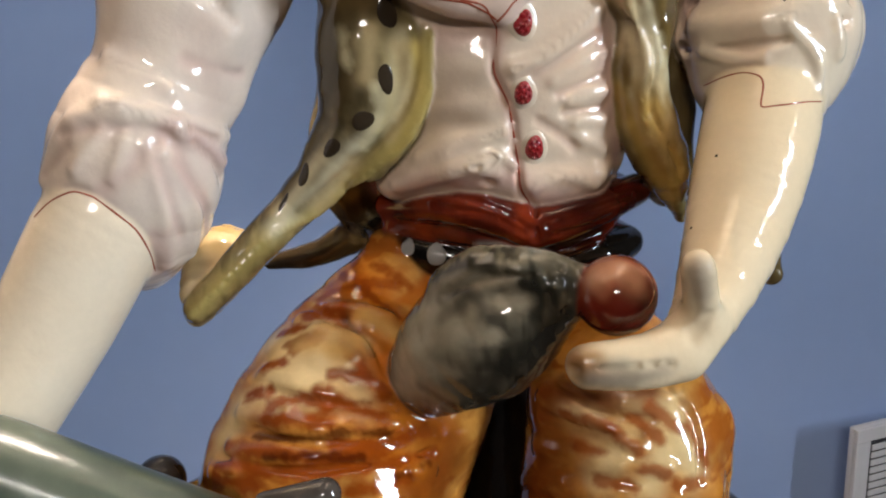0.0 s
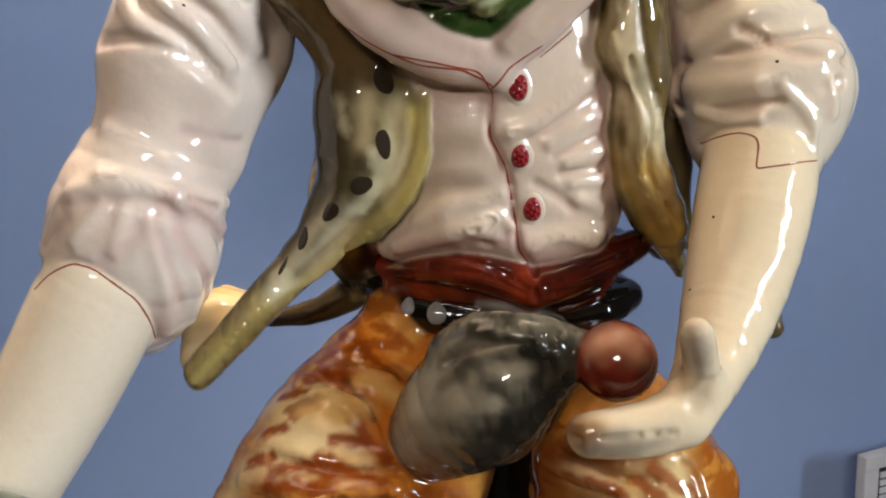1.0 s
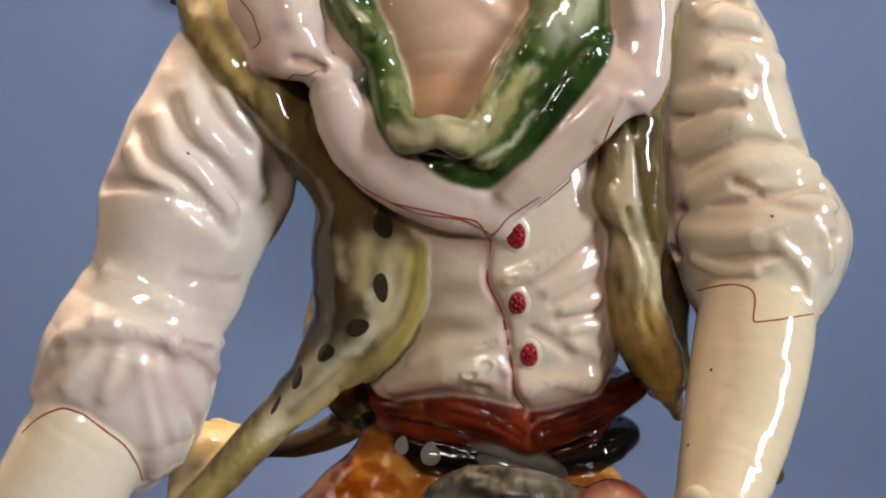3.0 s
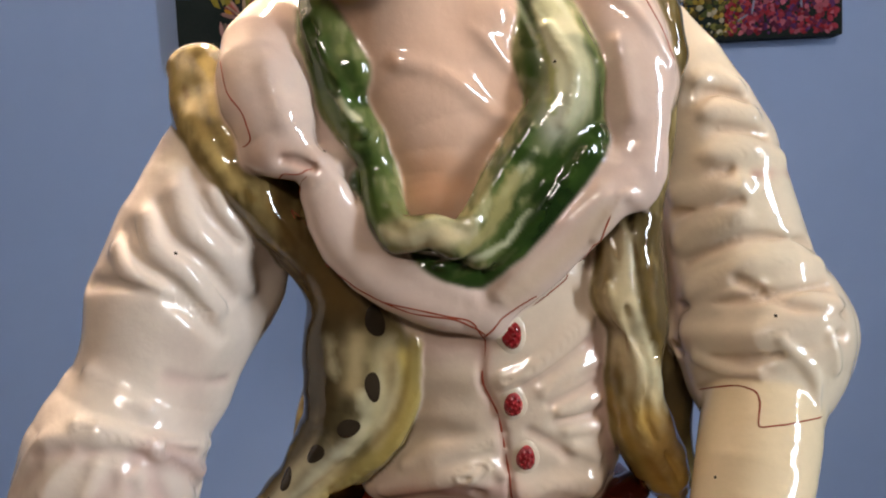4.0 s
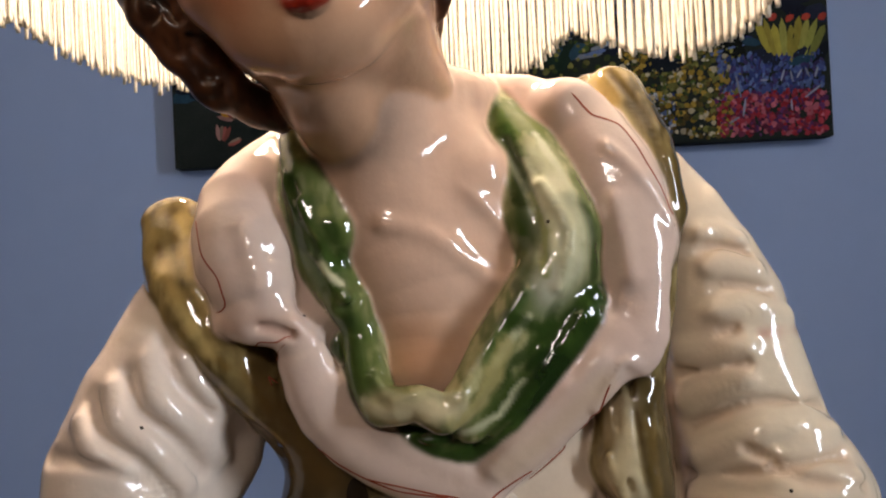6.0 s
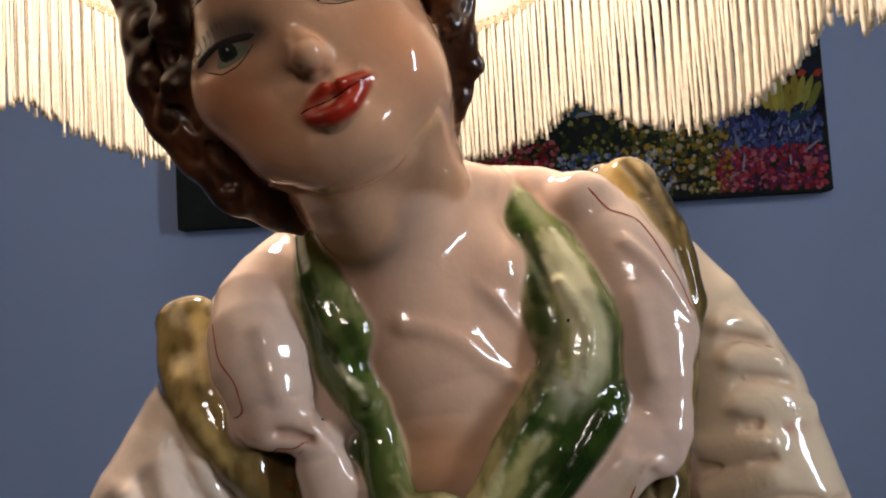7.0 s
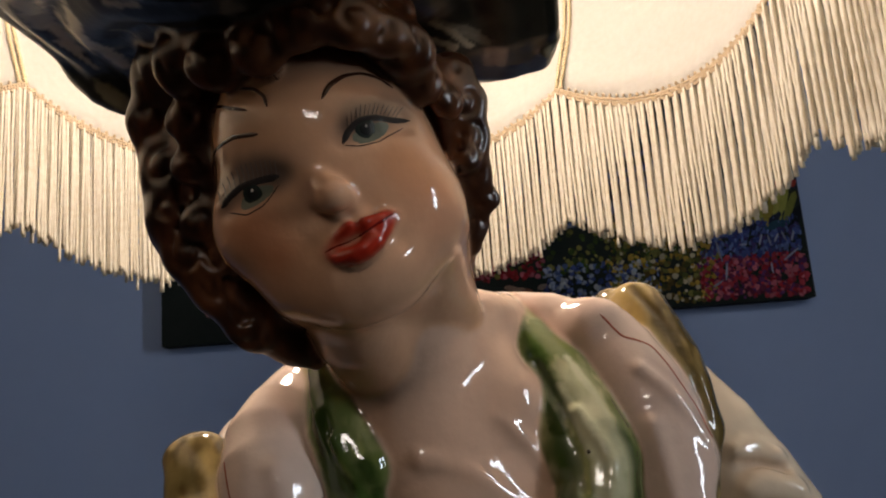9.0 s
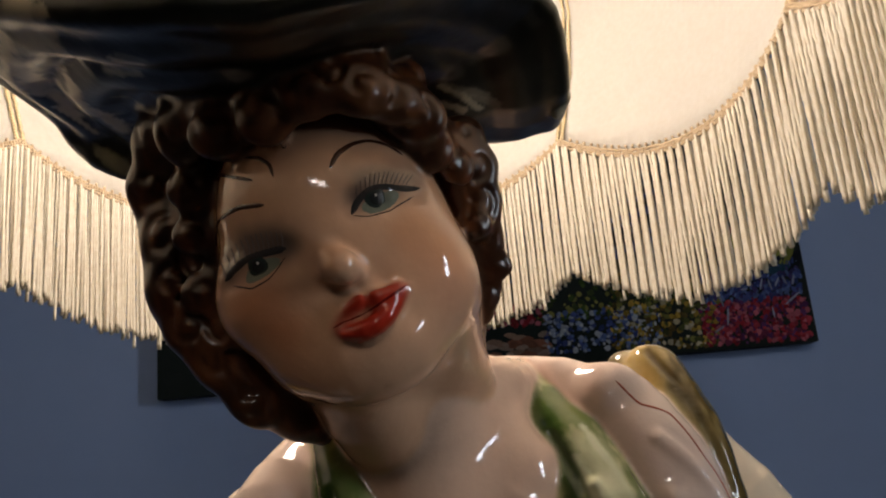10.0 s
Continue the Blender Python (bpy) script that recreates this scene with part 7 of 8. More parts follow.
wash("trousers", [(-68.5, -10.3, -72.3), (-53.7, -13.7, -75.2)], 4, (0.70, 0.42, 0.12), 0.75)
wash("trousers", [(-75.6, -13.4, -76.3), (-60.6, -16.7, -77.2)], 4, (0.70, 0.42, 0.12), 0.75)
wash("trousers", [(-54.4, -4.4, -69.9), (-45.4, -5.5, -75.7)], 4, (0.70, 0.42, 0.12), 0.75)
wash("vest", [(34.4, 8, 48.4), (35.1, 3.7, 31.2), (38.8, 6.1, 11.3)], 4, (0.62, 0.48, 0.27), 0.75)
wash("vest", [(37.2, 6.8, 11.3), (44.6, 8.8, -7.8), (49.3, 13.6, -22.4)], 4, (0.62, 0.48, 0.27), 0.75)
wash("vest", [(29.8, 3.6, 31.5), (33.4, 10.3, 12.9)], 4, (0.62, 0.48, 0.27), 0.75)
wash("vest", [(27.9, 12, 40.1), (33.7, 8.4, 2.1)], 1.5, (0.16, 0.10, 0.03), 0.75, True)
wash("vest", [(40.5, 6.1, 2.1), (51.6, 15.5, -26.9)], 1.5, (0.16, 0.10, 0.03), 0.75, True)
wash("vest", [(42.8, 6.8, 42.7), (44.8, 8.6, 23.3)], 1.5, (0.16, 0.10, 0.03), 0.75, True)
wash("vest", [(-38.2, 6, 15.5), (-35.5, 6.3, 2.5), (-42.1, 7, -12.3)], 3.5, (0.58, 0.43, 0.21), 0.6)
wash("vest", [(-56, 9.2, -19.8), (-69.2, 11.7, -35.6)], 3.5, (0.58, 0.43, 0.21), 0.6)
wash("vest", [(-46.7, 4.6, 21.5), (-49.4, 3, 7.4)], 3.5, (0.58, 0.43, 0.21), 0.6)
wash("flask", [(-25.9, -29.8, -51.2), (-17.5, -34.1, -48.8), (-8, -39, -49.8)], 2.4, (0.34, 0.28, 0.19), 0.7, True)
wash("flask", [(-39, -28.7, -72.7), (-31.5, -35.4, -66.6)], 2.4, (0.34, 0.28, 0.19), 0.7, True)
wash("flask", [(-21.4, -39.6, -63.5), (-11.8, -41.9, -64.7)], 2.4, (0.34, 0.28, 0.19), 0.7, True)
wash("flask", [(-13, -38.5, -55.7), (-3.4, -39.6, -54)], 2.4, (0.34, 0.28, 0.19), 0.7, True)
wash("flask", [(-32, -35.7, -75.5), (-25.3, -39.3, -75.9)], 2.4, (0.34, 0.28, 0.19), 0.7, True)
wash("flask", [(-29.4, -25.3, -50.7), (-22.4, -30.9, -46.6), (-14.1, -35.9, -44.3)], 1.8, (0.012, 0.011, 0.008), 0.45, True)
wash("flask", [(-8.7, -41.7, -68.4), (-0.5, -40.4, -65.8), (7.8, -39.1, -59.7)], 1.8, (0.012, 0.011, 0.008), 0.45, True)
wash("flask", [(-27.9, -34.6, -60), (-21.1, -36.2, -57)], 1.8, (0.012, 0.011, 0.008), 0.45, True)
wash("flask", [(-17, -41.8, -73.3), (-8.8, -41.2, -72.2)], 1.8, (0.012, 0.011, 0.008), 0.45, True)
wash("flask", [(-36.1, -31.1, -82.9), (-26, -33.2, -88.8)], 1.8, (0.012, 0.011, 0.008), 0.45, True)
wash("flask", [(-3.3, -40.1, -48.8), (1.3, -40.3, -55.6)], 1.8, (0.012, 0.011, 0.008), 0.45, True)
wash("flask", [(-19.3, -35.8, -52.9), (-13.1, -40.1, -58.5)], 1.8, (0.012, 0.011, 0.008), 0.45, True)
# stronger painted reflection of the lampshade on top of the ball
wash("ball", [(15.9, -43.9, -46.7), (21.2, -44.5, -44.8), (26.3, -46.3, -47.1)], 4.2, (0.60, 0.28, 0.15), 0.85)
# thin painted highlights on the front curls, over the tan streaks
wash("hair", [(-59.3, -62.9, 198.3), (-55.7, -62.6, 200.1), (-52.1, -63.4, 197.5)], 1.6, (0.22, 0.10, 0.045), 0.6)
wash("hair", [(-44.3, -65.2, 203.1), (-39.6, -65.4, 200.6)], 1.6, (0.22, 0.10, 0.045), 0.6)
wash("hair", [(-36.2, -64.8, 198), (-33, -63, 195.9)], 1.6, (0.22, 0.10, 0.045), 0.6)
wash("hair", [(-28.1, -60.6, 197.9), (-24.7, -58.1, 196)], 1.6, (0.22, 0.10, 0.045), 0.6)
wash("hair", [(-77.2, -47.9, 200.4), (-72.7, -54.6, 193.8)], 1.6, (0.22, 0.10, 0.045), 0.6)
wash("hair", [(-13.1, -36.8, 197), (-9.2, -33.5, 193.5)], 1.6, (0.22, 0.10, 0.045), 0.6)
# later creases: the same pink pigment, the shade of the folds painted in
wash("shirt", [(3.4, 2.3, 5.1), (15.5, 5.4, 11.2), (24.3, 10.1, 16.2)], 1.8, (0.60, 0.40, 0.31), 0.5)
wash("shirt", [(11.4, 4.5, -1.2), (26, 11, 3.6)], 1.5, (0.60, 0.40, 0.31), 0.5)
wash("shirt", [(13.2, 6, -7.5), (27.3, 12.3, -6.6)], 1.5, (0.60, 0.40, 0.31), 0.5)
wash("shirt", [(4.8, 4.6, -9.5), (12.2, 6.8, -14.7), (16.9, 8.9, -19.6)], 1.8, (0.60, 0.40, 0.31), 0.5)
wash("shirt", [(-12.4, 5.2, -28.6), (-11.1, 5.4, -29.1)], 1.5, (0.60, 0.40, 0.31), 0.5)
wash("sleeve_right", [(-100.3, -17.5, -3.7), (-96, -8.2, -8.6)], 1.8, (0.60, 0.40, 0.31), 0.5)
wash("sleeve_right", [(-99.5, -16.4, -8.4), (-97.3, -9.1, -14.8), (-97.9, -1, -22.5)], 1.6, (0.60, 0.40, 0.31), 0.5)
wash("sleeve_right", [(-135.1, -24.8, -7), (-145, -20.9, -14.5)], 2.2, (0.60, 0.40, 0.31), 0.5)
wash("vest", [(40.9, 8.7, -7.6), (50.4, 14.6, -25.6), (55.7, 20.5, -36.4)], 5, (0.50, 0.29, 0.06), 0.8)
wash("vest", [(31.4, 11.2, -1.9), (37.5, 10.4, -17.2)], 3, (0.42, 0.25, 0.06), 0.7)
wash("vest", [(-59.4, 7.4, 25.6), (-61.5, 7.1, 11.1), (-65, 9.9, -2.2)], 5, (0.05, 0.035, 0.015), 0.8)
wash("vest", [(-32.8, 6.1, 15.2), (-31.9, 5.6, 0.6), (-40.5, 7.1, -16.2), (-60.7, 34, -36.5)], 3, (0.46, 0.33, 0.09), 0.8)
wash("scarf", [(-33, -13.8, 54.1), (-26.7, -14.8, 52.3), (-18.7, -16.3, 53.7)], 3.5, (0.62, 0.52, 0.30), 0.85)
wash("scarf", [(-11.2, -13.7, 49.2), (-4.6, -10.8, 54.9), (2.4, -9, 68.9)], 2.6, (0.40, 0.34, 0.13), 0.8)
wash("scarf", [(19.1, 1.5, 114.3), (22.8, -3.5, 101.9), (22.9, -4.7, 88.8)], 4, (0.56, 0.53, 0.33), 0.8)
wash("arm_left", [(7.5, -57.1, -64.6), (10.5, -60.1, -66.3), (12.7, -60.2, -68.7)], 4.5, (0.24, 0.11, 0.035), 0.9)
wash("arm_left", [(12.7, -60, -70), (23.3, -59.2, -70.7), (32.6, -57.3, -68.7)], 2.6, (0.34, 0.27, 0.20), 0.7)
wash("arm_left", [(38.4, -57.6, -40.2), (39.6, -56.5, -48.3)], 4, (0.42, 0.33, 0.24), 0.7)
wash("flask", [(-40.1, -26.7, -86.7), (-41.3, -25.8, -77.5), (-31.4, -31.9, -60.8)], 7, (0.36, 0.30, 0.21), 0.7)


def patches(p, name):
    """How far the stroke colour has the upper hand, patch by patch."""
    if name == "trousers":
        q = p * np.array((0.42, 0.42, 1.5), np.float32) + 4 * np.stack([cloud(p, 11, 7), cloud(p, 11, 12), cloud(p, 11, 13)], 1)
        v = 0.5 * cloud(q, 10, 1) + 0.32 * cloud(q, 4.0, 2) + 0.18 * cloud(q, 1.6, 3)
        return np.clip((v - 0.45) * 13, 0, 1)
    if name in ("vest", "flask", "hat", "scarf", "hair"):
        v = 0.6 * cloud(p, 13, 4) + 0.4 * cloud(p * np.array((2.0, 1.0, 0.6)), 5, 5)
        v = 0.8 * v + 0.2 * cloud(p * np.array((1.6, 1.0, 0.5)), 2.0, 11)
        return np.clip((v - 0.4) * 7, 0, 1)
    v = 0.65 * cloud(p, 22, 6) + 0.35 * cloud(p, 8, 8)
    return np.clip((v - 0.35) * 3, 0, 1)


# how dull the glaze is, zone by zone
SATIN = {"hair": 0.30, "hat": 0.30, "scarf_under": 0.12, "belt": 0.10, "base": 0.1, "lips": 0.2, "face": 0.09, "rail": 0.28}


def build_figure():
    pieces = [skin(0.85, -150, 999, -999, 42), skin(2.5, -150, 999, 39, 999), skin(6.0, -999, -148)]
    first = np.cumsum([0] + [len(p[0]) for p in pieces])
    verts, keep = np.concatenate([p[0] for p in pieces]), np.concatenate([p[2] for p in pieces], 1)
    quads = np.concatenate([p[1] + n for p, n in zip(pieces, first)])
    d = distances(verts, keep)
    share = np.exp(-(d - d.min(0)) / 0.3)
    share /= share.sum(0)
    ground, stroke = np.zeros((len(verts), 4)), np.zeros((len(verts), 4))
    for row, name in zip(share, GROUPS):
        a, b, much = PAINT[name]
        on = row > 1e-3
        m = np.zeros(len(verts))
        m[on] = patches(verts[on], name) * min(1, much * 1.6)
        hue, brush = np.array(a) * (1 - m)[:, None] + np.array(b) * m[:, None], np.tile(np.array(b), (len(verts), 1))
        if name == "trousers":
            v = verts[on] * np.array((0.5, 0.5, 1.3), np.float32) + 6 * np.stack([cloud(verts[on], 9, 31), cloud(verts[on], 9, 32), cloud(verts[on], 9, 33)], 1)
            pale = np.clip((0.65 * cloud(v, 16, 21) + 0.35 * cloud(v, 5, 22) - 0.44) * 8, 0, 1)[:, None]
            hue[on] += 0.45 * pale * (np.array((0.70, 0.40, 0.09)) - hue[on])
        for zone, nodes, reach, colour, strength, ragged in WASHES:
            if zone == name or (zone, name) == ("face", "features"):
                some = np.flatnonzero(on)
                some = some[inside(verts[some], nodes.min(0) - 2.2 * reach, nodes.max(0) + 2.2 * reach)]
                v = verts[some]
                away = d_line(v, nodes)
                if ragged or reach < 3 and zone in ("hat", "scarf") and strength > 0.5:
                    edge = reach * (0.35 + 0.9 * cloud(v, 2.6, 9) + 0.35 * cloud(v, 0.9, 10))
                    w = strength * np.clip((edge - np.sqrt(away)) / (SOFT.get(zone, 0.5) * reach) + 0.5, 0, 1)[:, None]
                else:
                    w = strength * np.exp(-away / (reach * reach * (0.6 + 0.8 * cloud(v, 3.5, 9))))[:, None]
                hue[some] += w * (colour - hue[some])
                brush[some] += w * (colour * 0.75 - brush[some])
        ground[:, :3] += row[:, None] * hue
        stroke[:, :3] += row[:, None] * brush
        stroke[:, 3] += row * much
    ground[:, 3] = 0
    for row, name in zip(share, GROUPS):
        ground[:, 3] += row * SATIN.get(name, 0.06)
    extra = np.concatenate(MARKS["verts"]) if MARKS["verts"] else np.zeros((0, 3))
    ink = np.array(MARKS["ink"]).reshape(-1, 4)
    base = len(verts)
    faces = quads.tolist() + [tuple(base + i for i in f) for f in MARKS["faces"]]
    ground = np.concatenate([ground, ink])
    stroke = np.concatenate([stroke, np.c_[ink[:, :3] * 0.7, np.full(len(ink), 0.5)]])
    mesh = bpy.data.meshes.new("figure_lamp_base")
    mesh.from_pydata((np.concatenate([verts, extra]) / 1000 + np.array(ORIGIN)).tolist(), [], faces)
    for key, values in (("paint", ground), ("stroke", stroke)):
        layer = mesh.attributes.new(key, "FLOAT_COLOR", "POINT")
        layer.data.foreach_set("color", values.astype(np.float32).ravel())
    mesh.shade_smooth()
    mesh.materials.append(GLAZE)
    ob = new("ceramic_statue", mesh)
    return tagged(ob, "glossy hand-painted ceramic peasant figure holding a flask, lamp base", "statue")


build_figure()


# ---- meshes ----
def part(name, bm, mat, parent=None, label=""):
    mesh = bpy.data.meshes.new(name)
    bmesh.ops.recalc_face_normals(bm, faces=bm.faces)
    bm.to_mesh(mesh)
    bm.free()
    mesh.materials.append(mat)
    ob = new(name, mesh)
    ob.parent = parent
    return tagged(ob, label)


def block(bm, low, high, bevel=0.0):
    """A box between two corners."""
    low, high = Vector(low), Vector(high)
    made = bmesh.ops.create_cube(bm, size=1.0)["verts"]
    for v in made:
        v.co = (low + high) / 2 + Vector(v.co[k] * (high[k] - low[k]) for k in range(3))
    if bevel:
        edges = list({e for v in made for e in v.link_edges})
        bmesh.ops.bevel(bm, geom=edges, offset=bevel, segments=2, affect="EDGES", profile=0.6)
    return bm


def box(name, low, high, mat, parent=None, label="", bevel=0.0):
    return part(name, block(bmesh.new(), low, high, bevel), mat, parent, label)


def structure(ob, label, category):
    return tagged(ob, label, category, kind="structure")


BACK = 0.93  # the wall behind the figure
structure(box("wall_north", (-2.5, BACK, 0), (1.7, BACK + 0.12, 3.1), WALL), "smooth blue-grey painted wall behind the lamp", "wall")
structure(box("wall_west", (-2.62, -2.52, 0), (-2.5, BACK + 0.12, 3.1), UNSEEN_WALL), "plain dark brown side wall, unseen, kept dim to cut fill light", "wall")
structure(box("floor", (-2.62, -2.52, -0.1), (1.82, BACK + 0.12, 0), FLOOR), "plain dark brown floor, unseen, kept dim to cut fill light", "floor")
structure(box("ceiling", (-2.62, -2.52, 3.1), (1.82, BACK + 0.12, 3.2), CEILING), "plain dark brown ceiling, unseen, kept dim to cut fill light", "ceiling")


def wall_with_opening(name, axis, low, high, o_low, o_high, label):
    """A wall in pieces round one opening. axis: 0 for a wall along x, 1 along y."""
    bm = bmesh.new()
    a = axis
    for lo, hi, z0, z1 in ((low[a], o_low[a], low[2], high[2]), (o_high[a], high[a], low[2], high[2]), (o_low[a], o_high[a], low[2], o_low[2]), (o_low[a], o_high[a], o_high[2], high[2])):
        p, q = list(low), list(high)
        p[a], q[a], p[2], q[2] = lo, hi, z0, z1
        block(bm, p, q)
    return structure(part(name, bm, UNSEEN_WALL), label, "wall")


wall_with_opening("wall_south", 0, (-2.5, -2.52, 0), (1.7, -2.4, 3.1), (-0.55, 0, 2.34), (0.11, 0, 2.62), "unseen dark brown wall with a low wide window opening")
wall_with_opening("wall_east", 1, (1.7, -2.52, 0), (1.82, BACK + 0.12, 3.1), (0, -0.88, 1.2), (0, -0.62, 2.2), "unseen dark brown side wall with a tall window opening")


def window_bars(name, axis, low, high, across, up):
    """A white window frame with its glazing bars."""
    root = structure(new(name), "white painted window frame with glazing bars", "window")
    a = axis
    b = 1 - a
    def bar(kind, lo, hi, z0, z1):
        p, q = [0, 0, z0], [0, 0, z1]
        p[a], q[a], p[b], q[b] = lo, hi, low[b], high[b]
        box(kind, p, q, WHITE, root, bevel=0.004)
    bar("stile", low[a], low[a] + 0.03, low[2], high[2])
    bar("stile", high[a] - 0.03, high[a], low[2], high[2])
    bar("rail", low[a] + 0.03, high[a] - 0.03, low[2], low[2] + 0.03)
    bar("rail", low[a] + 0.03, high[a] - 0.03, high[2] - 0.03, high[2])
    for n in range(1, across):
        x = low[a] + (high[a] - low[a]) * n / across
        bar("glazing_bar", x - 0.02, x + 0.02, low[2] + 0.03, high[2] - 0.03)
    for n in range(1, up):
        z = low[2] + (high[2] - low[2]) * n / up
        for m in range(across):
            x0 = low[a] + (high[a] - low[a]) * m / across + (0.03 if m == 0 else 0.02)
            x1 = low[a] + (high[a] - low[a]) * (m + 1) / across - (0.03 if m == across - 1 else 0.02)
            bar("glazing_bar", x0, x1, z - 0.02, z + 0.02)


window_bars("window_1", 0, (-0.55, -2.4, 2.34), (0.11, -2.35, 2.62), 2, 1)
window_bars("window_2", 1, (1.65, -0.88, 1.2), (1.7, -0.62, 2.2), 1, 2)

# a narrow stand under the lamp, below the view
stand = tagged(new("plant_stand"), "small dark walnut pedestal stand under the ceramic lamp", "stand")
box("top", (-0.16, -0.09, 0.905), (0.15, 0.15, 0.929), WOOD, stand, bevel=0.006)
for x, y in ((-0.14, -0.07), (0.1, -0.07), (-0.14, 0.1), (0.1, 0.1)):
    box("leg", (x, y, 0), (x + 0.03, y + 0.03, 0.905), WOOD, stand, bevel=0.004)


# ---- canvas painting on the wall: a dark ground with dabs of paint ----
PX0, PX1, PZ0, PZ1 = -0.408, 0.492, 1.459, 2.06
canvas = tagged(new("canvas_painting"), "unframed canvas painting of a dark flower garden on the wall", "painting")
bm = block(bmesh.new(), (PX0, BACK - 0.030, PZ0), (PX1, BACK - 0.002, PZ1), 0.002)
GROUND = plain("black_green_paint", (0.010, 0.016, 0.014), (0.020, 0.024, 0.022), 0.85, 20.0, 0.3)
GROUND.node_tree.nodes["Principled BSDF"].inputs["Specular IOR Level"].default_value = 0.15
part("canvas", bm, GROUND, canvas, "black-green painted stretched canvas")
rnd = random.Random(11)
dabs = {"verts": [], "faces": [], "colour": []}


def dab(u, v, long, wide, turn, colour, lift):
    """One stroke of thick paint: a low six-sided cushion."""
    x0, z0 = PX0 + u, PZ0 + v
    y = BACK - 0.0306 - lift
    c, s = math.cos(turn), math.sin(turn)
    first = len(dabs["verts"])
    dabs["verts"].append((x0, y - 0.0006, z0))
    for k in range(7):
        a = 2 * math.pi * k / 7
        p, q = long * math.cos(a) * rnd.uniform(0.8, 1.1), wide * math.sin(a) * rnd.uniform(0.8, 1.1)
        x, z = min(max(x0 + p * c - q * s, PX0 + 0.001), PX1 - 0.001), min(max(z0 + p * s + q * c, PZ0 + 0.001), PZ1 - 0.001)
        dabs["verts"].append((x, y + 0.0003, z))
    for k in range(7):
        dabs["faces"].append((first, first + 1 + k, first + 1 + (k + 1) % 7))
    w = rnd.uniform(0.6, 1.15)
    dabs["colour"] += [tuple(min(1, h * w) for h in colour)] * 8


def scatter(count, u0, u1, v0, v1, long, wide, turn, spread, colours):
    for n in range(int(count * (2.8 if long < 0.011 else 1.3))):
        k = rnd.uniform(0.3, 0.85) if long < 0.011 else rnd.uniform(0.55, 1.2)
        dab(rnd.uniform(u0, u1), rnd.uniform(v0, v1), long * k, wide * k, radians(turn + rnd.uniform(-spread, spread)), rnd.choice(colours), n % 40 * 0.00002)


NIGHT, TEAL, LEAF, OLIVE = (0.008, 0.012, 0.02), (0.02, 0.06, 0.10), (0.05, 0.09, 0.02), (0.16, 0.16, 0.04)
GOLD, CREAM, ROSE, CRIMSON = (0.45, 0.30, 0.05), (0.50, 0.45, 0.32), (0.45, 0.12, 0.16), (0.28, 0.02, 0.03)
BLUES = [(0.03, 0.05, 0.18), (0.06, 0.09, 0.28), (0.10, 0.16, 0.36)]
scatter(260, 0.0, 0.9, 0.10, 0.6, 0.03, 0.012, 10, 60, [NIGHT, TEAL, (0.012, 0.03, 0.02), (0.015, 0.02, 0.04)])
scatter(90, 0.30, 0.78, 0.12, 0.26, 0.03, 0.004, 8, 10, BLUES + [(0.22, 0.26, 0.34)])
scatter(160, 0.25, 0.78, 0.06, 0.15, 0.007, 0.006, 0, 90, [LEAF, OLIVE, (0.25, 0.24, 0.06), (0.04, 0.06, 0.02)])
for u in (0.045, 0.058, 0.07, 0.085, 0.10, 0.11):
    dab(u, 0.125 + rnd.uniform(-0.02, 0.02), 0.045, 0.007, radians(100 - (u - 0.07) * 500), rnd.choice([(0.28, 0.22, 0.03), (0.22, 0.20, 0.04)]), 0.001)
for n in range(26):
    a = rnd.uniform(0.2, 2.9)
    u, v = rnd.choice([(0.065, 0.025), (0.095, 0.06), (0.14, 0.085)])
    dab(u + 0.022 * math.cos(a), v + 0.022 * math.sin(a), 0.012, 0.0035, a, rnd.choice([(0.36, 0.20, 0.18), (0.30, 0.22, 0.16), (0.34, 0.10, 0.08)]), 0.001)
dab(0.075, 0.072, 0.008, 0.006, 0, (0.4, 0.2, 0.02), 0.001)
scatter(60, 0.40, 0.53, 0.055, 0.09, 0.007, 0.006, 0, 90, [CRIMSON, ROSE, (0.18, 0.02, 0.02)])
scatter(30, 0.455, 0.528, 0.004, 0.045, 0.014, 0.006, 0, 20, [(0.28, 0.18, 0.13), (0.34, 0.25, 0.2), (0.25, 0.1, 0.06)])
scatter(110, 0.53, 0.69, 0.015, 0.07, 0.006, 0.005, 0, 90, BLUES + [(0.40, 0.44, 0.5), (0.3, 0.36, 0.5)])
scatter(190, 0.62, 0.765, 0.006, 0.13, 0.007, 0.006, 30, 60, [GOLD, OLIVE, CREAM, (0.3, 0.2, 0.03), (0.06, 0.07, 0.02), (0.1, 0.07, 0.02)])
scatter(130, 0.75, 0.89, 0.065, 0.115, 0.010, 0.005, 80, 50, BLUES + [(0.05, 0.04, 0.14)])
scatter(190, 0.745, 0.892, 0.006, 0.065, 0.007, 0.006, 0, 90, [CRIMSON, ROSE, (0.35, 0.04, 0.06), (0.12, 0.02, 0.05), (0.10, 0.03, 0.12)])
scatter(60, 0.76, 0.79, 0.12, 0.35, 0.012, 0.010, 90, 20, [(0.006, 0.008, 0.006)])
for k in range(9):
    u = 0.812 + k * 0.009
    dab(u, 0.135 + rnd.uniform(-0.006, 0.006), 0.028, 0.006, radians(110 - k * 6), rnd.choice([(0.42, 0.36, 0.06), (0.34, 0.34, 0.08), (0.25, 0.27, 0.06)]), 0.001)
    if k % 2 == 0:
        dab(u - 0.008 + k * 0.002, 0.165 + rnd.uniform(-0.004, 0.004), 0.007, 0.005, 0.6, (0.45, 0.06, 0.04), 0.0014)
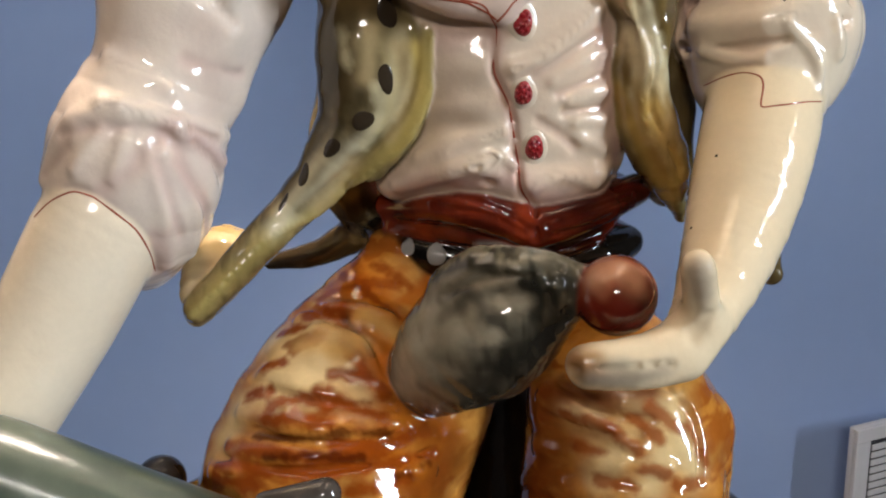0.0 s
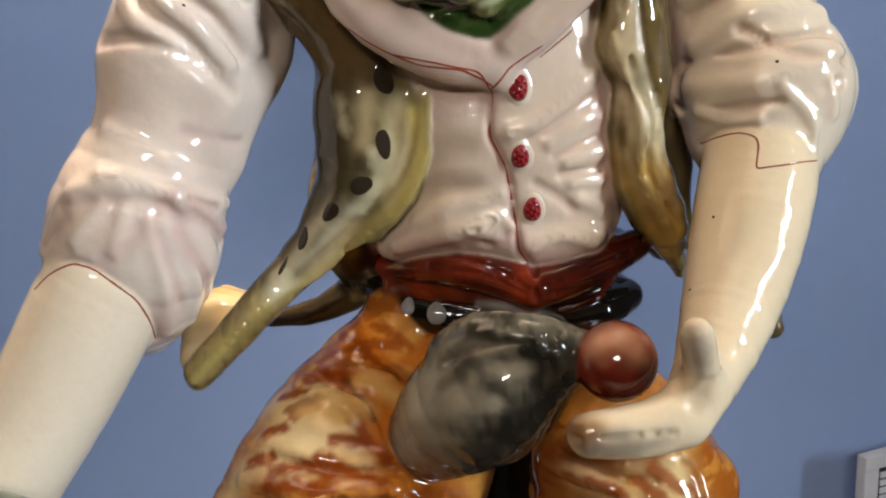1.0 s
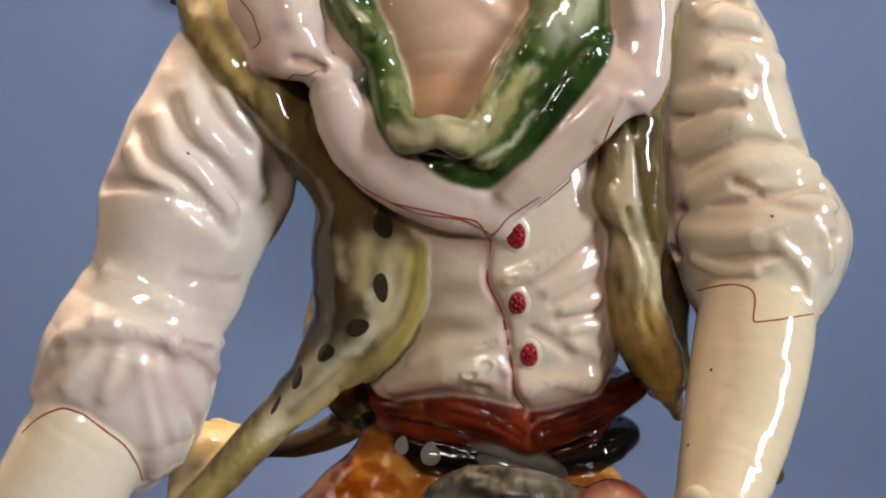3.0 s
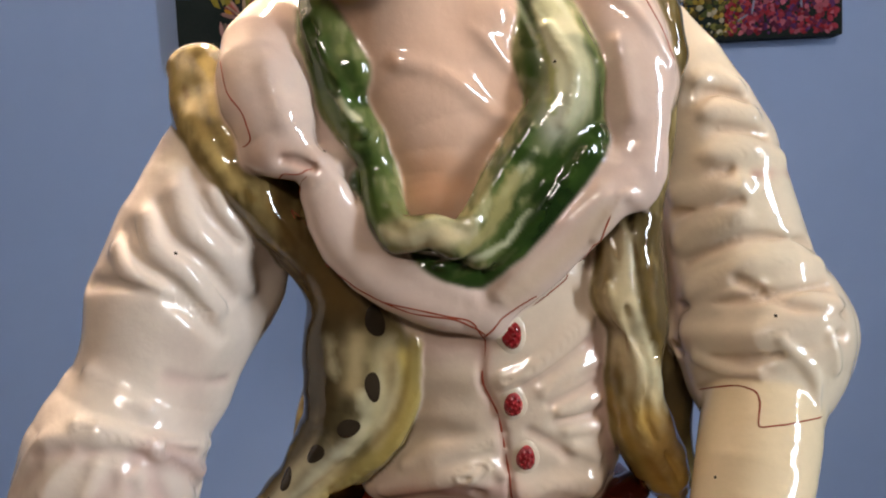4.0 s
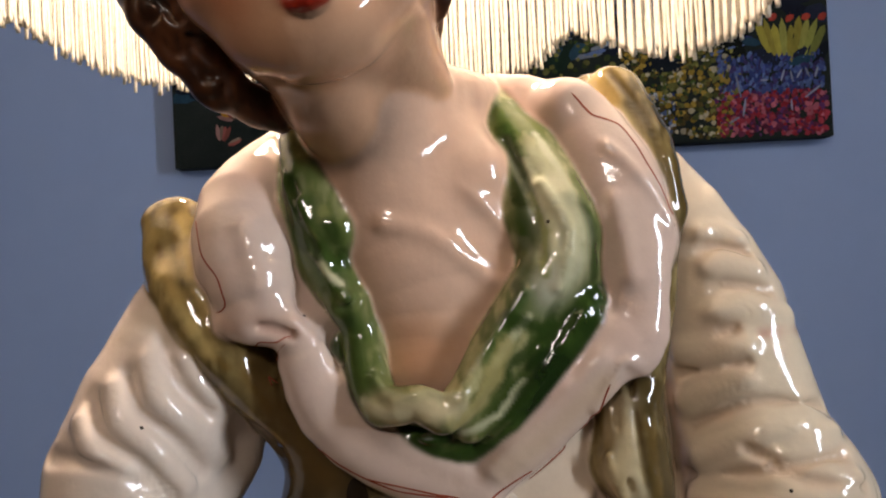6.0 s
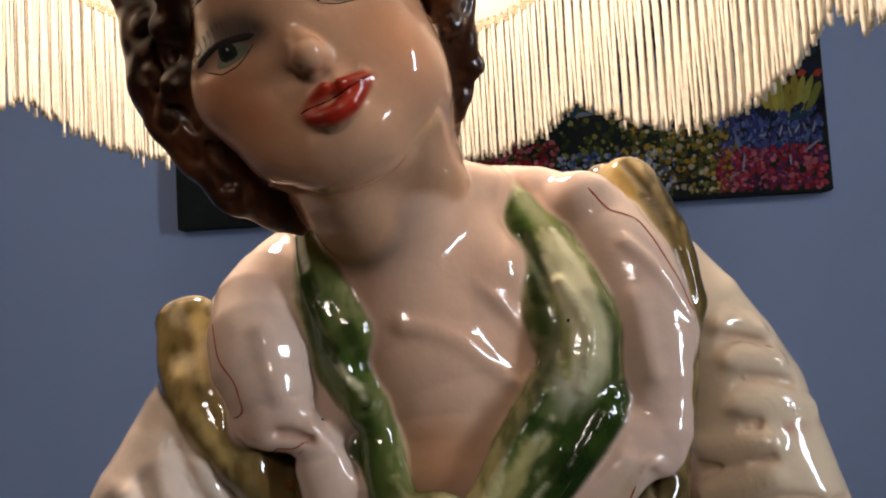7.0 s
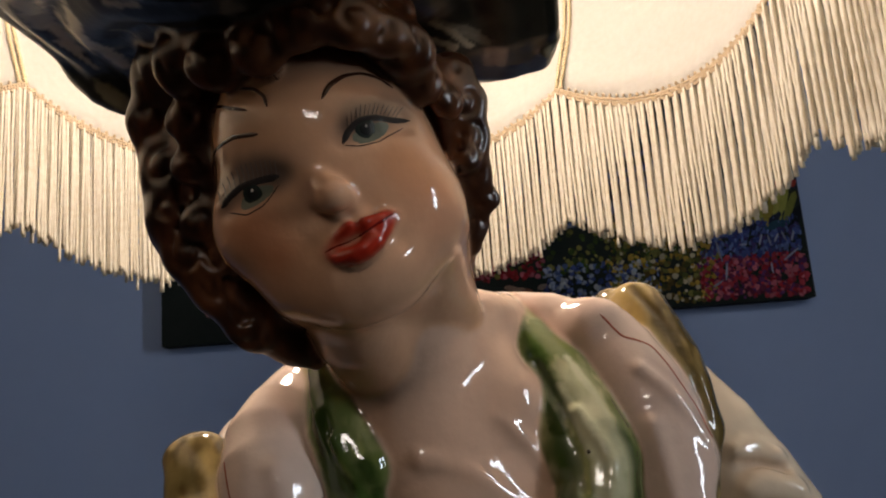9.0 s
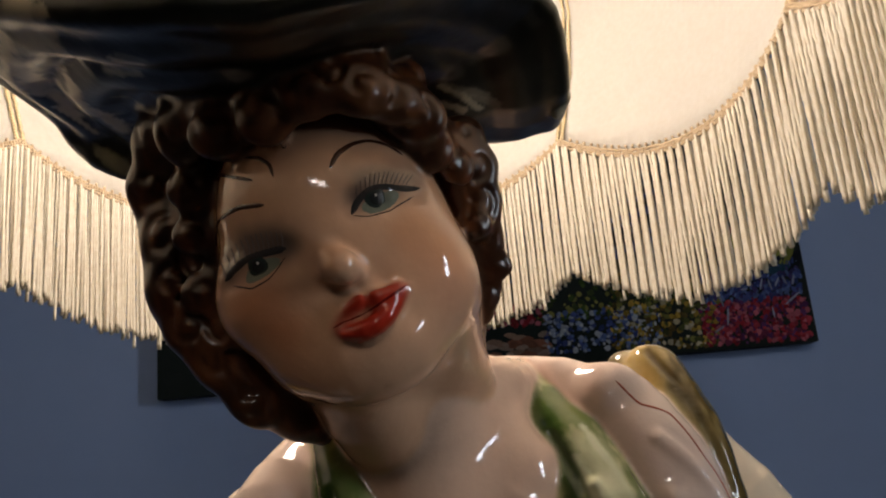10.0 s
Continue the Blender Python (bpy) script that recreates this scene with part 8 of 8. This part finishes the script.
# pale scribbled strokes in the blue
for u, v, l, a in ((0.775, 0.075, 0.018, 100), (0.782, 0.045, 0.016, 80), (0.768, 0.028, 0.010, 30), (0.835, 0.085, 0.010, 70), (0.847, 0.083, 0.009, 100), (0.857, 0.086, 0.008, 60), (0.868, 0.088, 0.008, 110), (0.88, 0.087, 0.009, 70), (0.875, 0.062, 0.016, 35), (0.845, 0.045, 0.009, 90), (0.81, 0.08, 0.006, 0)):
    dab(u, v, l, 0.0016, radians(a), (0.26, 0.29, 0.40), 0.0015)
mesh = bpy.data.meshes.new("brushwork")
mesh.from_pydata(dabs["verts"], [], dabs["faces"])
layer = mesh.attributes.new("paint", "FLOAT_COLOR", "POINT")
layer.data.foreach_set("color", np.c_[np.array(dabs["colour"]), np.ones(len(dabs["colour"]))].astype(np.float32).ravel())
mesh.shade_smooth()
mesh.materials.append(PIGMENT)
strokes = tagged(new("brushwork", mesh), "thick dabs of red, yellow, blue and green oil paint", kind="stuff")
strokes.parent = canvas

# ---- white louvred air vent, carried down to the floor as a made-up heater ----
heater = tagged(new("heater"), "white enamelled louvred air vent, made up as a plate standing by the wall", "heater")
heater.matrix_world = pose(0.532, 0.85, -0.0, 0, 0, 20)
bm = bmesh.new()
block(bm, (0, 0.006, 0), (0.30, 0.016, 0.63), 0.003)
part("vent_plate", bm, WHITE, heater)
bm = bmesh.new()
block(bm, (0, -0.002, 0.608), (0.30, 0.006, 0.63), 0.002)
block(bm, (0, -0.002, 0.0), (0.026, 0.006, 0.608), 0.002)
block(bm, (0.274, -0.002, 0.0), (0.30, 0.006, 0.608), 0.002)
part("front_frame", bm, WHITE, heater)
# near-black sheet in place of the shade between the louvres
box("slot_shadow", (0.026, 0.0015, 0.02), (0.274, 0.0055, 0.608), DARK, heater, "near-black sheet that stands in for the shade behind the louvres")
for n in range(46):
    z = 0.598 - 0.0128 * n
    slat = box("louvre", (0.027, -0.0042, z - 0.0052), (0.273, -0.0022, z + 0.0044), WHITE, heater, bevel=0.0007)

# ---- dark blue ottoman with cream piping ----
ottoman = tagged(new("ottoman"), "dark blue upholstered ottoman with cream piping", "ottoman")
bm = block(bmesh.new(), (0.49, 0.42, 0.0), (1.05, 0.82, 0.505), 0.03)
part("seat", bm, BLUE, ottoman)
bm = bmesh.new()
loop = [(0.50, 0.43), (1.04, 0.43), (1.04, 0.81), (0.50, 0.81)]
for (x0, y0), (x1, y1) in zip(loop, loop[1:] + loop[:1]):
    rod = bmesh.ops.create_cone(bm, cap_ends=True, segments=10, radius1=0.006, radius2=0.006, depth=math.hypot(x1 - x0, y1 - y0) + 0.008)["verts"]
    bmesh.ops.transform(bm, matrix=pose((x0 + x1) / 2, (y0 + y1) / 2, 0.498) @ (Vector((x1 - x0, y1 - y0, 0)).to_track_quat("Z", "Y").to_matrix().to_4x4()), verts=rod)
part("piping", bm, PIPING, ottoman, "cream piped seam")

# ---- the shade: eight bellied panels, scalloped rim, braid and fringe ----
SX, SY, SR, SEAM = -0.080, 0.079, 0.225, 51.0
PROFILE = [(0.0, 0.0), (0.05, 0.021), (0.11, 0.034), (0.16, 0.028), (0.21, 0.0), (0.25, -0.05), (0.28, -0.115)]


def rim_z(a):
    """The height of the scalloped lower rim at the angle a, high at the seams."""
    f = ((math.degrees(a) - SEAM) / 45) % 1.0
    return 1.501 + 0.027 * (2 * f - 1) ** 2 - 0.05 * (SX + SR * math.cos(a) - 0.03)


def shade_point(a, up, out=0.0):
    """A point of the cloth, the height up above the rim."""
    hs, rs = zip(*PROFILE)
    r = SR + float(np.interp(up, hs, rs)) + out
    f = ((math.degrees(a) - SEAM) / 45) % 1.0
    r -= 0.006 * (1 - (2 * f - 1) ** 2) * min(1, up * 12)
    z = rim_z(a) * (1 - up / 0.28) + 1.515 * (up / 0.28) + up
    return Vector((SX + r * math.cos(a), SY + r * math.sin(a), z))


shade = tagged(new("lamp_shade"), "lit cream damask lampshade with scalloped braided rim and long fringe", "lampshade")
for panel in range(8):
    bm = bmesh.new()
    rows = []
    for k in range(15):
        rows.append([bm.verts.new(shade_point(radians(SEAM + 45 * panel + 45 * i / 32), 0.28 * k / 14)) for i in range(33)])
    for k in range(14):
        for i in range(32):
            bm.faces.new((rows[k][i], rows[k][i + 1], rows[k + 1][i + 1], rows[k + 1][i])).smooth = True
    bmesh.ops.solidify(bm, geom=bm.faces[:], thickness=0.0006)
    part("shade_panel", bm, SHADE, shade)


def beads(spots, name, mat, label):
    """Many small thread loops in one mesh: (place, size) each."""
    verts, faces = [], []
    for p, (rx, ry, rz) in spots:
        o = len(verts)
        for z, r in ((-1, 0.0), (-0.5, 0.87), (0.5, 0.87), (1, 0.0)):
            if r == 0:
                verts.append((p.x, p.y, p.z + z * rz))
            else:
                verts += [(p.x + rx * r * math.cos(b), p.y + ry * r * math.sin(b), p.z + z * rz) for b in (0, 1.26, 2.51, 3.77, 5.03)]
        for i in range(5):
            j = (i + 1) % 5
            faces += [(o, o + 1 + j, o + 1 + i), (o + 1 + i, o + 1 + j, o + 6 + j, o + 6 + i), (o + 11, o + 6 + i, o + 6 + j)]
    mesh = bpy.data.meshes.new(name)
    mesh.from_pydata(verts, [], faces)
    mesh.shade_smooth()
    mesh.materials.append(mat)
    ob = tagged(new(name, mesh), label, kind="stuff")
    ob.parent = shade


rnd = random.Random(4)
spots = []
for i in range(900):
    a = 2 * math.pi * i / 900
    for up, size in ((-0.0015, 0.0011), (0.0003, 0.0010), (0.0021, 0.0011)):
        p = shade_point(a + rnd.uniform(-1, 1) * 0.001, max(up, 0), -0.0016)
        p.z += min(up, 0) + rnd.uniform(-1, 1) * 0.0003
        spots.append((p, (0.0011, 0.0011, size)))
    if i % 3 == 0:
        p = shade_point(a, 0.0045, -0.0014)
        spots.append((p, (0.0011, 0.0011, 0.0013)))
beads(spots, "rim_braid", BRAID, "beige looped gimp braid along the rim")
spots = []
for panel in range(8):
    a = radians(SEAM + 45 * panel)
    for k in range(110):
        up = 0.004 + 0.27 * k / 110
        for side in (-1, 1):
            p = shade_point(a + side * 0.0075 + rnd.uniform(-1, 1) * 0.0012, up, -0.0016)
            spots.append((p, (0.0014, 0.0014, 0.0015)))
beads(spots, "seam_braid", PIPING, "cream braid over the panel seams")


def fringe_mesh():
    """Twisted strands in a dense row; those on the far half, which is seen, in full detail."""
    rnd = random.Random(8)
    verts, faces = [], []
    count = 1350
    lean = 0.0
    for i in range(count):
        a = 2 * math.pi * i / count + rnd.uniform(-1, 1) * 0.0012
        seen = math.sin(a) > -0.35
        lean = 0.85 * lean + rnd.uniform(-1, 1) * 0.0016
        gap = rnd.random() < 0.04
        a2 = a + lean + (rnd.choice((-1, 1)) * 0.006 if gap else 0)
        top = rim_z(a) - 0.001
        long = 0.082 + rnd.uniform(-0.003, 0.003) + (0.004 if rnd.random() < 0.1 else 0)
        off = (-0.0014, 0.0, 0.0012)[i % 3]
        thick = rnd.uniform(0.00082, 0.00118)
        rings = 22 if seen else 3
        o = len(verts)
        for k in range(rings + 1):
            f = k / rings
            an = a + (a2 - a) * f**1.5
            r = SR - 0.0005 + off + 0.001 * math.sin(f * 3 + i)
            cx, cy = SX + r * math.cos(an), SY + r * math.sin(an)
            w = thick * (1.0 + 0.05 * (1 if k % 2 else -1)) * (1.15 if k == rings else 1)
            for n in range(5):
                b = 2 * math.pi * n / 5 + k * 0.5
                verts.append((cx + w * math.cos(b), cy + w * math.sin(b), top - long * f))
        for k in range(rings):
            for n in range(5):
                m = (n + 1) % 5
                faces.append((o + 5 * k + n, o + 5 * k + m, o + 5 * k + 5 + m, o + 5 * k + 5 + n))
        faces.append(tuple(o + 5 * rings + n for n in range(5)))
    mesh = bpy.data.meshes.new("fringe")
    mesh.from_pydata(verts, [], faces)
    mesh.shade_smooth()
    mesh.materials.append(FRINGE)
    ob = tagged(new("fringe", mesh), "long cream twisted rayon fringe", kind="stuff")
    ob.parent = shade


fringe_mesh()
# the stem and ring that carry the shade, behind the figure
BRASS, _, _ = material("aged_brass", (0.45, 0.30, 0.10), 0.35, 1.0)
bm = bmesh.new()
for x0, z0, z1, r in ((SX, 1.45, 1.795, 0.005), (SX, 1.55, 1.60, 0.016)):
    rod = bmesh.ops.create_cone(bm, cap_ends=True, segments=16, radius1=r, radius2=r, depth=z1 - z0)["verts"]
    bmesh.ops.translate(bm, vec=(x0, SY - 0.045, (z0 + z1) / 2), verts=rod)
part("lamp_stem", bm, BRASS, shade, "slim brass stem and socket")
bm = bmesh.new()
for k in range(4):
    a = radians(SEAM + 90 * k)
    end = shade_point(a, 0.278)
    start = Vector((SX, SY - 0.045, 1.79))
    rod = bmesh.ops.create_cone(bm, cap_ends=True, segments=8, radius1=0.002, radius2=0.002, depth=(end - start).length)["verts"]
    bmesh.ops.transform(bm, matrix=Matrix.Translation((start + end) / 2) @ (end - start).to_track_quat("Z", "Y").to_matrix().to_4x4(), verts=rod)
part("spider", bm, BRASS, shade, "brass spokes")
